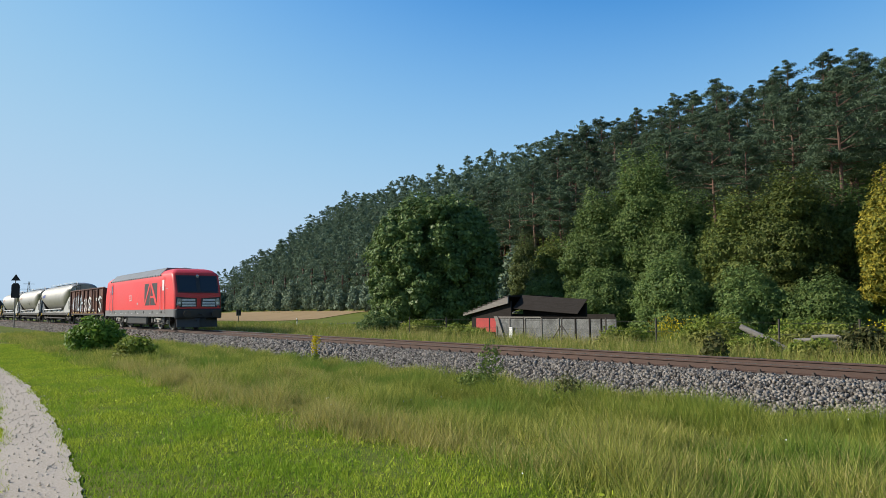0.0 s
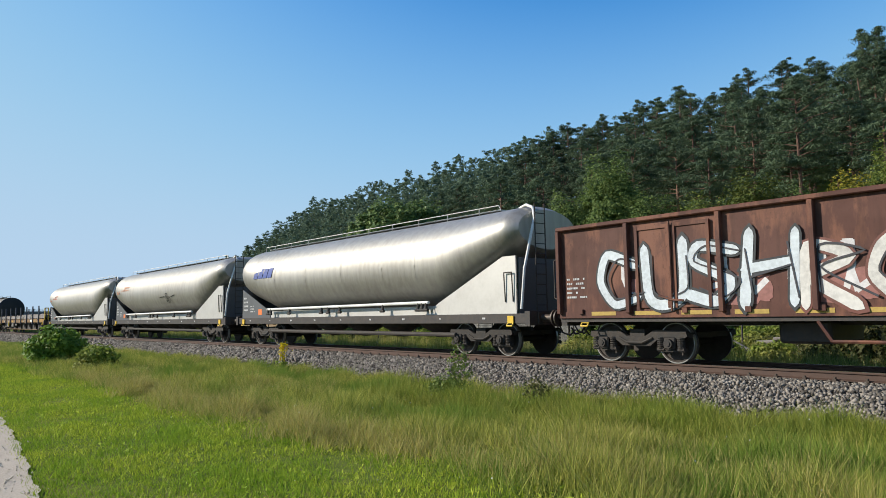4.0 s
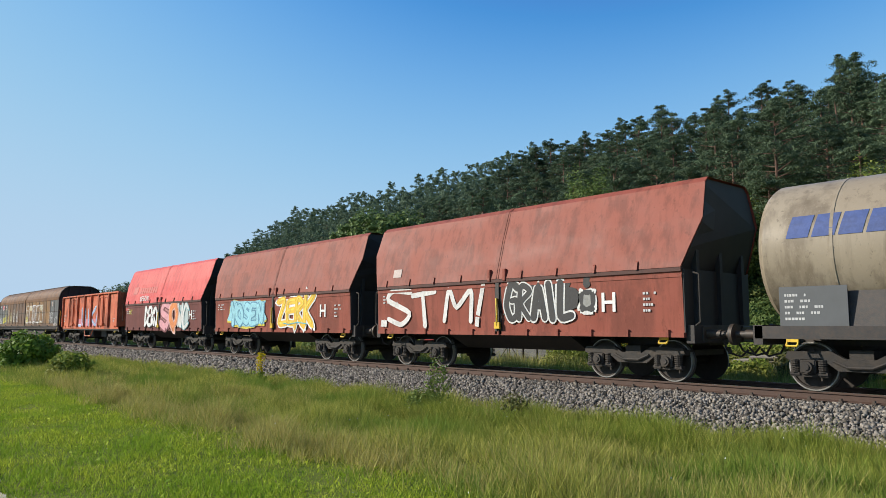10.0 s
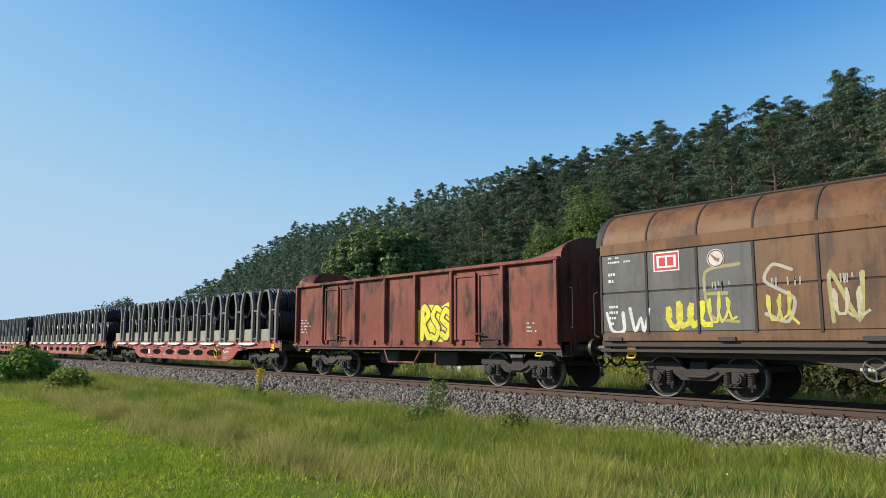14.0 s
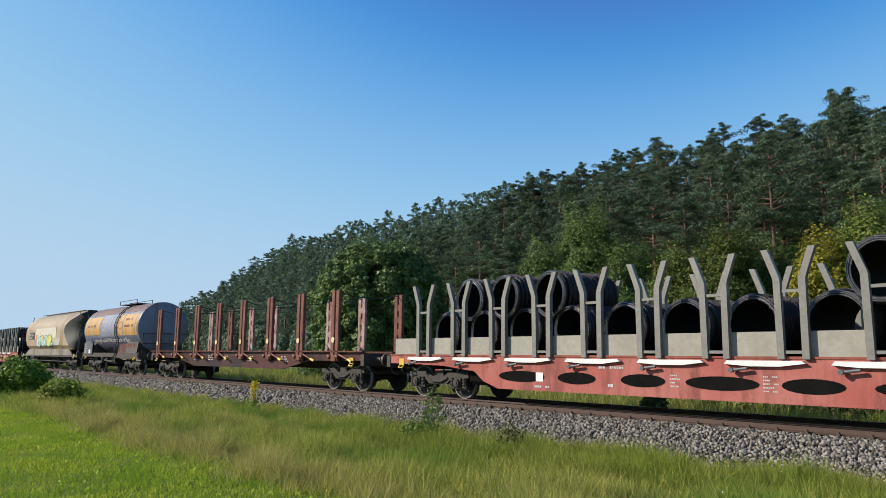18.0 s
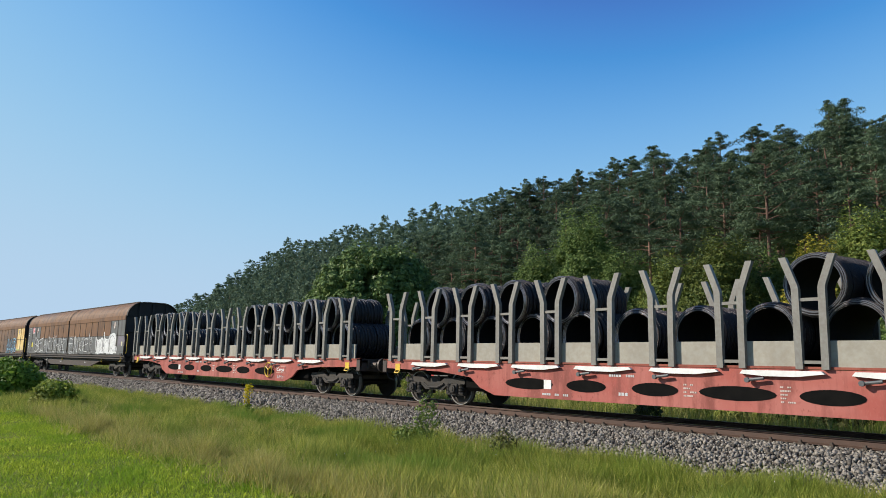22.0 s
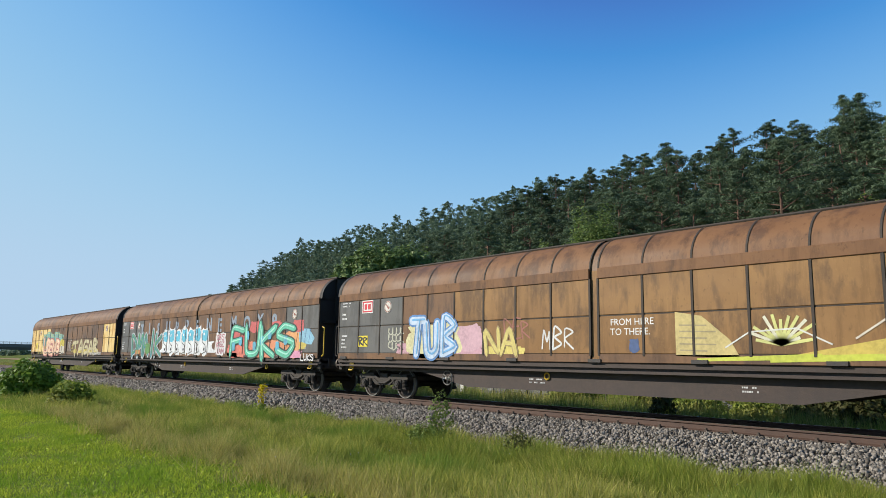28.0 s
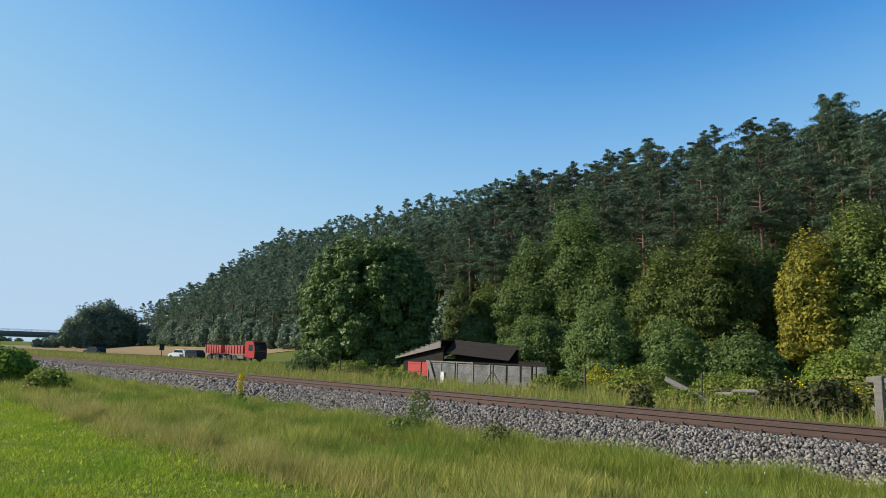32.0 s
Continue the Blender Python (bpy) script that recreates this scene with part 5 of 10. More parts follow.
def locomotive(u0, u1):
    root, half = vehicle("locomotive", u0, u1, "bright red diesel locomotive with grey skirt and sloping cab fronts", "locomotive")
    L = half - 0.72
    lv = [(1.28, L, 1.49), (1.5, L + 0.02, 1.495), (2.2, L - 0.02, 1.495), (2.45, L - 0.07, 1.495), (3.25, L - 0.40, 1.49), (3.52, L - 0.53, 1.485),
          (3.60, L - 0.60, 1.455), (3.66, L - 0.68, 1.40), (3.84, L - 1.0, 1.22), (3.94, L - 1.5, 0.95)]
    bm = bmesh.new()
    skin(bm, [plan_ring(*v) for v in lv])
    part("body", bm, M["loco_red"], root, smooth=True)
    bm = bmesh.new()
    skin(bm, [plan_ring(z, L + 0.012, 1.502) for z in (0.86, 1.28, 1.33)])
    part("skirt", bm, M["loco_grey"], root, "grey lower skirt with small openings", smooth=True)
    # roof with hatches
    bm = bmesh.new()
    prism(bm, [(-1.495, 3.52), (-1.47, 3.62), (-1.03, 4.06), (1.03, 4.06), (1.47, 3.62), (1.495, 3.52)], -L + 1.7, L - 3.2)
    for x in np.arange(-L + 2.9, L - 3.4, 2.6):
        prism(bm, [(-0.92, 4.04), (-0.8, 4.13), (0.8, 4.13), (0.92, 4.04)], x - 1.2, x + 1.2)
    part("roof", bm, M["roof_grey"], root, "grey roof with low hatches")
    for s in (1, -1):
        # windscreen in two panes, headlights, bands of the front
        for a, b in ((-1.2, -0.12), (0.12, 1.2)):
            bm = bmesh.new()
            xs_ = lambda y, z: np.interp(z, [2.2, 2.45, 3.25, 3.52], [L - 0.02, L - 0.07, L - 0.40, L - 0.53]) + 0.1 * (1 - (y / 1.49) ** 2) + 0.02
            grid = []
            for z in np.linspace(2.44, 3.40, 6):
                grid.append([(s * float(xs_(y, z)), y, z) for y in np.linspace(a, b, 6)])
            skin(bm, grid, close=False, caps=False)
            part("windscreen", bm, M["glass"], root, "dark windscreen pane")
        bm = bmesh.new()
        grid = [[(s * float(xs_(y, z) - 0.012), y, z) for y in np.linspace(-1.3, 1.3, 10)] for z in np.linspace(2.36, 3.47, 7)]
        skin(bm, grid, close=False, caps=False)
        part("windscreen_surround", bm, M["mesh_black"], root, "black surround of the windscreen")
        nose = lambda y, d: s * (L - 0.02 + 0.1 * (1 - (y / 1.49) ** 2) + d)
        for sy in (-1, 1):
            ys = np.linspace(sy * 1.40, sy * 0.14, 8)
            bm = bmesh.new()
            rows = [(1.44, 0.02), (2.06, 0.02)]
            skin(bm, [[(nose(y, 0.03), y, 1.44 + 0.05 * (1 - abs(y) / 1.4)) for y in ys], [(nose(y, 0.03), y, 2.0 + 0.10 * abs(y) / 1.4) for y in ys]], close=False, caps=False)
            o = part("headlight", bm, M["mesh_black"], root, "black headlight housing drawn out over the front")
            bm = bmesh.new()
            box(bm, -0.03, 0.03, -0.14, 0.14, -0.22, 0.24, 0.02)
            ln = part("lens", bm, M["lamp_glass"], o, "clear angular headlight lens")
            ln.matrix_local = pose(nose(1.2, 0.035), sy * 1.2, 1.76, sy * 8, 0, -sy * s * 8)
            bm = bmesh.new()
            lathe(bm, [(0.01, -0.03), (0.07, -0.03), (0.08, 0.0), (0.07, 0.02), (0.01, 0.03)], 16)
            ln = part("reflector", bm, M["white"], o, "round lamp")
            ln.matrix_local = pose(nose(1.2, 0.06), sy * 1.2, 1.72, 0, 0, -90 if s > 0 else 90)
            for k in range(3):
                bm = bmesh.new()
                yb = np.linspace(sy * 1.03, sy * (0.20 + 0.02 * k), 7)
                prism(bm, [(nose(y, 0.025), y) for y in yb] + [(nose(y, 0.05), y) for y in yb[::-1]], 1.50 + k * 0.175, 1.615 + k * 0.175, "z")
                part("front_band", bm, M["white"], root, "white band on the front")
        bm = bmesh.new()
        box(bm, s * (L + 0.03) - 0.16, s * (L + 0.03) + 0.16, -1.45, 1.45, 0.74, 1.36, 0.07)
        part("bufferbeam", bm, M["mesh_black"], root)
        bm = bmesh.new()
        for e in (-1, 1):
            skin(bm, [[(s * (L + 0.22 - 0.42 * q + d), e * 1.28 * q, z) for d, z in ((0.0, 0.74), (0.10, 0.20), (0.04, 0.20), (-0.06, 0.74))] for q in (0.0, 0.5, 1.0)])
        part("snow_plough", bm, M["mesh_black"], root, "dark snow plough blade")
        bm = bmesh.new()
        lathe(bm, [(0.01, 0), (0.09, 0), (0.1, 0.03), (0.01, 0.05)], 14)
        o = part("top_light", bm, M["lamp_glass"], root)
        o.matrix_local = pose(s * (L - 0.33), 0, 3.42, 0, 0, -90 if s > 0 else 90)
        # cab side: door, window, handrails
        xd = s * (L - 2.35)
        for sy in (-1, 1):
            bm = bmesh.new()
            box(bm, xd - 0.32, xd + 0.32, sy * 1.498 - 0.008, sy * 1.498 + 0.008, 1.30, 3.40, 0.004)
            d = part("cab_door", bm, M["loco_red"], root, "red cab door")
            # White paint in the front cab's window stands for sky light.
            bm = bmesh.new()
            box(bm, xd - 0.2, xd + 0.2, sy * 1.508 - 0.006, sy * 1.508 + 0.006, 2.55, 3.24, 0.005)
            part("window", bm, M["white"] if s > 0 else M["glass"], d, "cab door window, with sky light painted white at the front")
            for dx in (-0.45, 0.45):
                bm = bmesh.new()
                tube(bm, [(xd + dx, sy * 1.50, 1.1), (xd + dx, sy * 1.56, 1.2), (xd + dx, sy * 1.56, 2.75), (xd + dx, sy * 1.50, 2.85)], 0.018, 6)
                part("handrail", bm, M["alu"], root, "pale metal grab rail")
            bm = bmesh.new()
            for z in (0.35, 0.62, 0.88):
                box(bm, xd - 0.25, xd + 0.25, sy * 1.38 - 0.12, sy * 1.38 + 0.12, z, z + 0.035)
            for dx in (-0.25, 0.25):
                box(bm, xd + dx - 0.02, xd + dx + 0.02, sy * 1.45 - 0.02, sy * 1.45 + 0.02, 0.33, 1.0)
            part("steps", bm, M["mesh_black"], root)
        ends_x = s * half
        for y in (-0.875, 0.875):
            again(BUFFER, pose(s * (half - 0.66), y, 1.05, 0, 0, 0 if s > 0 else 180), root)
        again(COUPLER, pose(s * (half - 0.55), 0, 1.03, 0, 0, 0 if s > 0 else 180), root)
    # side grilles with a red A-shaped frame
    x0, x1, z0, z1 = L - 6.75, L - 3.75, 1.62, 3.10
    bm = bmesh.new()
    prism(bm, [(x0, 2.05), (x0 + 0.15, z0), (x1 - 0.25, z0), (x1, z0 + 0.3), (x1, z1), (x0, z1)], -1.506, -1.497, "y")
    g = part("side_grille", bm, M["mesh_black"], root, "dark louvred grille panel")
    for k in range(9):
        bm = bmesh.new()
        box(bm, x0 + 0.15, x1 - 0.15, -1.512, -1.505, z0 + 0.1 + k * 0.155, z0 + 0.125 + k * 0.155)
        part("louvre", bm, M["mesh_black"], g)
    xm = (x0 + x1) / 2 - 0.05
    for pts in ([(x0 + 0.0, z0 + 0.02), (x0 + 0.22, z0 + 0.02), (xm + 0.02, z1), (xm - 0.28, z1)], [(xm + 0.0, z1), (xm + 0.3, z1), (x1 + 0.0, z0 + 0.25), (x1 - 0.28, z0 + 0.02)],
                [(xm - 0.05, z0), (xm + 0.05, z0), (xm + 0.05, z1), (xm - 0.05, z1)], [(xm, 2.12), (xm + 0.85, 2.12), (xm + 0.75, 2.24), (xm, 2.24)]):
        bm = bmesh.new()
        prism(bm, pts, -1.518, -1.505, "y")
        part("frame_bar", bm, M["loco_red"], g)
    # marks: framed emblem and bars in place of the maker's name
    rng = random.Random(4)
    plate("emblem", M["white"], root, -1.55, -0.95, 1.98, 2.38, -1.498, "white framed emblem")
    plate("emblem_field", M["loco_red"], root, -1.50, -1.00, 2.03, 2.33, -1.503)
    bars(root, rng, -1.42, 2.08, 0.36, 0.2, -1.508, rows=1)
    bars(root, rng, 0.55, 1.62, 1.35, 0.32, -1.500, rows=1)
    bars(root, rng, L - 1.8, 2.62, 0.55, 0.1, -1.500, rows=1)
    for k in range(9):
        bars(root, rng, -7.3 + k * 1.6, 1.02, 0.5 + 0.4 * rng.random(), 0.14, -1.516, rows=1)
    for k in range(7):
        bm = bmesh.new()
        lathe(bm, [(0.01, 0), (0.09, 0), (0.09, 0.01), (0.01, 0.012)], 14)
        o = part("skirt_opening", bm, M["mesh_black"], root)
        o.matrix_local = pose(-6.0 + k * 2.1, -1.518, 1.17)
    bm = bmesh.new()
    for x in np.arange(-L + 1.9, L - 3.0, 0.62):
        box(bm, x, x + 0.05, -1.53, -1.46, 3.50, 3.60)
    part("roof_clips", bm, M["mesh_black"], root)
    # tank and gear between the bogies
    bm = bmesh.new()
    box(bm, -2.6, 2.6, -1.35, 1.35, 0.30, 0.88, 0.08)
    part("fuel_tank", bm, M["mesh_black"], root)
    for x in (-L + 3.95, L - 3.95):
        bm = bmesh.new()
        for s in (-1, 1):
            y = s * 1.12
            prism(bm, [(x - 2.2, 0.62), (x - 2.1, 0.82), (x - 0.6, 0.86), (x - 0.5, 0.56), (x + 0.5, 0.56), (x + 0.6, 0.86), (x + 2.1, 0.82), (x + 2.2, 0.62), (x + 0.7, 0.42), (x - 0.7, 0.42)], y - 0.06, y + 0.06, "y")
            for d in (-1.35, 1.35):
                box(bm, x + d - 0.2, x + d + 0.2, y - 0.12, y + 0.14, 0.42, 0.82, 0.03)
                cyl(bm, (x + d, y, 0.62), (x + d, y + s * 0.2, 0.62), 0.13, 12)
                for e in (-0.42, 0.42):
                    cyl(bm, (x + d + e, y, 0.45), (x + d + e, y, 0.86), 0.1, 10)
            tube(bm, [(x - 1.0, y + s * 0.12, 0.35), (x + 1.0, y + s * 0.12, 0.42)], 0.035, 6)
            cyl(bm, (x - 0.9, y + s * 0.1, 0.95), (x - 0.2, y + s * 0.1, 0.72), 0.06, 8)
        bg = part("bogie", bm, M["gear"], root, "cream and black locomotive bogie frame")
        bg.matrix_local = pose(0, 0, 0)
        for s in (-1, 1):
            y = s * 1.2
            for nm, a, b, r in (("yaw_damper", (x - 0.35, y + s * 0.12, 0.72), (x + 0.75, y + s * 0.12, 0.66), 0.07), ("axle_damper", (x + 1.0, y + s * 0.05, 0.45), (x + 0.82, y + s * 0.05, 0.95), 0.055), ("axle_damper", (x - 1.7, y + s * 0.05, 0.45), (x - 1.86, y + s * 0.05, 0.95), 0.055), ("sand_pipe", (x + 2.0, y, 0.85), (x + 2.12, y, 0.2), 0.03)):
                bm = bmesh.new()
                cyl(bm, a, b, r, 10)
                part(nm, bm, M["loco_gear"], bg)
            for x0, x1, z0, z1 in ((x - 0.5, x + 0.1, 0.48, 0.72), (x + 1.55, x + 1.95, 0.40, 0.66), (x - 1.15, x - 0.8, 0.5, 0.78)):
                bm = bmesh.new()
                box(bm, x0, x1, y - 0.08, y + 0.08, z0, z1, 0.03)
                part("brake_unit", bm, M["loco_gear"], bg, "dusty beige brake unit")
        for key, d in (("loco_front_axle", 1.35), ("loco_rear_axle", -1.35)):
            w = make_wheelset(0.625)
            w.parent = bg
            w.matrix_local = pose(x + d, 0, 0.625)
            WHEELS.setdefault(key + str(round(x)), []).append(w)
            bm = bmesh.new()
            for s in (-1, 1):
                lathe(bm, [(0.60, s * 0.815), (0.52, s * 0.818), (0.50, s * 0.812)], 30, caps=False)
            tr = part("wheel_ring", bm, M["loco_gear"], bg, "dusty pale wheel ring", smooth=True)
            tr.matrix_local = pose(x + d, 0, 0.625)
    return root


locomotive(-43.97, -63.6)


# ---- open wagons ----
def open_wagon(u0, u1, mat, label, raised=False, seed=1):
    root, half = vehicle("open_wagon", u0, u1, label, "freight wagon", "wagons of the train")
    L = half - 0.62
    z0, z1 = 1.20, 3.22
    for s in (-1, 1):
        bm = bmesh.new()
        box(bm, -L, L, s * 1.36 - 0.025, s * 1.36 + 0.025, z0, z1)
        w = part("side_wall", bm, mat, root)
        for x in (-L + 0.05, -4.5 * L / 6.4, -2.45 * L / 6.4, -0.78 * L / 6.4, 0.78 * L / 6.4, 2.45 * L / 6.4, 4.5 * L / 6.4, L - 0.05):
            bm = bmesh.new()
            box(bm, x - 0.055, x + 0.055, s * 1.44 - 0.07, s * 1.44 + 0.07, z0 - 0.05, z1 - 0.02, 0.012)
            part("rib", bm, mat, w)
        bm = bmesh.new()
        box(bm, -L - 0.02, L + 0.02, s * 1.40 - 0.09, s * 1.40 + 0.09, z1 - 0.02, z1 + 0.08, 0.02)
        part("top_rail", bm, mat, w)
        for x in (-3.475 * L / 6.4, 3.475 * L / 6.4):
            for d in (-0.48, 0.48):
                bm = bmesh.new()
                box(bm, x + d - 0.43, x + d + 0.43, s * 1.40 - 0.02, s * 1.40 + 0.02, z0 + 0.05, z1 - 0.14, 0.012)
                for e in (-0.40, 0.40):
                    box(bm, x + d + e - 0.035, x + d + e + 0.035, s * 1.435 - 0.02, s * 1.435 + 0.02, z0 + 0.05, z1 - 0.14)
                box(bm, x + d - 0.365, x + d + 0.365, s * 1.435 - 0.015, s * 1.435 + 0.015, z1 - 0.22, z1 - 0.14)
                door = part("side_door", bm, mat, w)
            bm = bmesh.new()
            tube(bm, [(x, s * 1.49, z0 - 0.02), (x, s * 1.49, z1 - 0.1)], 0.028, 6)
            tube(bm, [(x - 0.3, s * 1.51, z0 + 0.32), (x + 0.02, s * 1.53, z0 + 0.22), (x + 0.3, s * 1.51, z0 + 0.2)], 0.025, 5)
            part("locking_bar", bm, mat, door)
        bm = bmesh.new()
        box(bm, -L, L, s * 1.385 - 0.02, s * 1.385 + 0.02, 1.04, z0)
        part("sill", bm, mat, w)
        for x in np.arange(-L + 0.7, L, 1.4):
            bm = bmesh.new()
            box(bm, x - 0.06, x + 0.06, s * 1.43 - 0.03, s * 1.43 + 0.03, z0 - 0.06, z0 + 0.05)
            part("lashing_ring", bm, mat, w)
    for s in (-1, 1):
        bm = bmesh.new()
        box(bm, s * L - 0.04, s * L + 0.04, -1.38, 1.38, z0, z1)
        if raised:
            arch = [(-1.38 * math.cos(math.pi * k / 18), z1 + 0.64 * math.sin(math.pi * k / 18) ** 0.75) for k in range(19)]
            prism(bm, arch, s * L - 0.04, s * L + 0.04)
            # hoods that sweep down from the arch to the side rail
            for q in (-1, 1):
                half_arch = [(q * abs(y), z) for y, z in arch[:8]]
                rings = []
                for d, f in ((0, 1), (0.2, 0.78), (0.4, 0.52), (0.65, 0.28), (0.9, 0.13), (1.2, 0.04), (1.4, 0.0)):
                    out = [(s * (L - d), q * 1.40 + (y - q * 1.40) * f, z1 + 0.06 + (z - z1 - 0.06) * f) for y, z in half_arch]
                    rings.append(out)
                skin(bm, rings, close=False, caps=False)
        for y in (-0.9, -0.3, 0.3, 0.9):
            box(bm, s * (L + 0.05) - 0.05, s * (L + 0.05) + 0.05, y - 0.05, y + 0.05, z0 - 0.2, z1)
        part("end_wall", bm, mat, root)
        bm = bmesh.new()
        for y in (-1.25,):
            tube(bm, [(s * (L + 0.1), y, 1.5), (s * (L + 0.28), y, 1.55), (s * (L + 0.28), y, 2.5), (s * (L + 0.1), y, 2.55)], 0.018, 6)
        part("grab_rail", bm, M["gear"], root)
    bm = bmesh.new()
    box(bm, -L, L, -1.34, 1.34, 1.14, 1.20)
    part("floor_plate", bm, M["gear"], root)
    bm = bmesh.new()
    for y in (-1.3, 1.3):
        box(bm, -L, L, y - 0.06, y + 0.06, 0.95, 1.18)
    headstocks(bm, half)
    box(bm, -L, L, -0.3, 0.3, 0.85, 1.14)
    for x in (-1.4, 1.4):
        box(bm, x - 0.5, x + 0.5, -0.8, 0.8, 0.5, 0.95, 0.05)
    part("underframe", bm, M["frame_dark"], root)
    bm = bmesh.new()
    tube(bm, [(-0.9, -1.34, 0.95), (-0.65, -1.38, 0.58), (0.65, -1.38, 0.58), (0.9, -1.34, 0.95)], 0.035, 6)
    part("brake_linkage", bm, mat, root)
    reach = 5.1 if L > 6.8 else 4.5
    bogie(root, reach)
    bogie(root, -reach)
    ends(root, half)
    rng = random.Random(seed)
    bars(root, rng, -L + 0.25, 1.5, 0.7, 0.55, -1.392, rows=4)
    bars(root, rng, L - 1.1, 1.42, 0.5, 0.3, -1.392, rows=3)
    return root, L


# ---- silo wagons ----
def silo_wagon(u0, u1, label, logo, seed):
    root, half = vehicle("silo_wagon", u0, u1, label, "freight wagon", "wagons of the train")
    L = half - 0.75
    N = 26
    rings = []
    xf, xr = L - 0.35, -L + 0.15
    for i, x in enumerate(np.concatenate([np.linspace(xr, xr + 3.0, 12), np.linspace(xr + 4, xf - 4.2, 8), np.linspace(xf - 3.4, xf, 14)])):
        zt, zb, w = 4.22, 1.34, 1.46
        df, dr = xf - x, x - xr
        if df < 3.4:
            zb = 1.34 + 1.5 * (1 - df / 3.4)
        if dr < 3.0:
            zb = 1.34 + 0.85 * (1 - dr / 3.0)
        for d, rr, small in ((df, 0.55, 0.80), (dr, 0.75, 0.52)):
            if d < rr:
                q = math.sqrt(max(0.0, 1 - (1 - d / rr) ** 2))
                q = max(q, 0.05)
                zm = zb + (zt - zb) * 0.45
                zt, zb, w = zm + (zt - zm) * (small + (1 - small) * q), zm + (zb - zm) * (small + (1 - small) * q), w * (small + (1 - small) * q)
        zc, rz = (zt + zb) / 2, (zt - zb) / 2
        rz_up = min(rz, 1.46)
        zc2 = zt - rz_up
        pts = []
        for k in range(N):
            a = 2 * math.pi * k / N
            zz = zc2 + rz_up * math.sin(a) if math.sin(a) > 0 else zc2 + (zc2 - zb) * math.sin(a)
            pts.append((float(x), w * math.cos(a), zz))
        rings.append(pts)
    bm = bmesh.new()
    skin(bm, rings)
    part("tank", bm, M["steel"], root, "brushed bare-metal tank", smooth=True)
    for x in (-5.2, -2.6, 0, 2.6, 4.4):
        bm = bmesh.new()
        rg = [[(x + d, 1.468 * math.cos(a), 2.76 + 1.468 * math.sin(a)) for a in np.linspace(0, 2 * math.pi, 27)[:-1]] for d in (-0.012, 0.012)]
        skin(bm, rg, caps=False)
        part("weld_seam", bm, M["steel"], root)
    # white skirt plates under the belly
    for s in (-1, 1):
        bm = bmesh.new()
        prism(bm, [(xf - 3.6, 1.18), (xf - 0.1, 1.18), (xf - 0.1, 2.75), (xf - 0.6, 2.75), (xf - 3.6, 1.45)], s * 1.22 - 0.02, s * 1.22 + 0.02, "y")
        part("end_panel", bm, M["alu"], root, "pale metal end panel with a handrail")
        bm = bmesh.new()
        prism(bm, [(xr + 0.1, 1.18), (xr + 2.9, 1.18), (xr + 2.9, 1.42), (xr + 0.15, 2.45)], s * 1.20 - 0.02, s * 1.20 + 0.02, "y")
        part("label_panel", bm, M["grey_plate"], root, "dark grey panel with small lettering")
        bm = bmesh.new()
        box(bm, xr + 2.9, xf - 3.6, s * 1.18 - 0.015, s * 1.18 + 0.015, 1.18, 1.45)
        part("side_panel", bm, M["alu"], root)
        bm = bmesh.new()
        tube(bm, [(xr + 3.0, s * 1.40, 1.52), (xf - 3.7, s * 1.40, 1.56)], 0.05, 8)
        part("air_pipe", bm, M["white"], root, "pale air pipe along the side")
        for x in (xr + 3.1, xr + 3.35, xr + 5.0, -1.4, -0.9, -0.1, 2.6, xf - 4.2, xf - 4.0, xf - 3.8):
            bm = bmesh.new()
            cyl(bm, (x, s * 1.40, 1.54), (x, s * 1.43, 1.34), 0.05, 8)
            cyl(bm, (x - 0.1, s * 1.44, 1.33), (x + 0.1, s * 1.44, 1.33), 0.045, 8)
            part("valve", bm, M["gear"], root)
    for z, x in ((2.7, xf - 0.12), (2.4, xr + 0.1)):
        bm = bmesh.new()
        prism(bm, [(-1.15, 1.18), (1.15, 1.18), (1.15, z), (-1.15, z)], x, x + 0.06)
        part("end_sheet", bm, M["grey_plate"], root)
    # walkway rail on top, bent pipe and ladder at the front
    bm = bmesh.new()
    tube(bm, [(xr + 0.9, -0.45, 4.14), (xr + 0.95, -0.45, 4.36), (xf - 1.5, -0.45, 4.36), (xf - 1.4, -0.45, 4.2)], 0.014, 6)
    for x in np.arange(xr + 1.8, xf - 1.6, 1.5):
        cyl(bm, (x, -0.45, 4.1), (x, -0.45, 4.36), 0.012, 6)
    box(bm, xr + 1.0, xf - 1.6, -0.3, 0.3, 4.24, 4.27)
    part("walkway", bm, M["alu"], root, "pale walkway rail on the tank top")
    bm = bmesh.new()
    tube(bm, [(xf - 0.6, -0.5, 4.16), (xf - 0.3, -0.55, 4.22), (xf + 0.02, -0.62, 4.1), (xf + 0.14, -0.7, 3.8), (xf + 0.14, -0.95, 3.0), (xf + 0.1, -1.1, 2.4), (xf, -1.15, 1.3)], 0.04, 8)
    part("filling_pipe", bm, M["white"], root, "bent pipe down the tank end")
    bm = bmesh.new()
    for dy in (-0.2, 0.2):
        tube(bm, [(xf + 0.2, -0.55 + dy, 1.25), (xf + 0.2, -0.55 + dy, 4.2)], 0.018, 6)
    for z in np.arange(1.4, 4.2, 0.28):
        cyl(bm, (xf + 0.2, -0.75, z), (xf + 0.2, -0.35, z), 0.014, 6)
    tube(bm, [(xf - 0.5, -1.26, 1.5), (xf - 0.5, -1.3, 2.3), (xf - 0.2, -1.3, 2.3), (xf - 0.2, -1.26, 1.5)], 0.018, 6)
    part("ladder", bm, M["gear"], root)
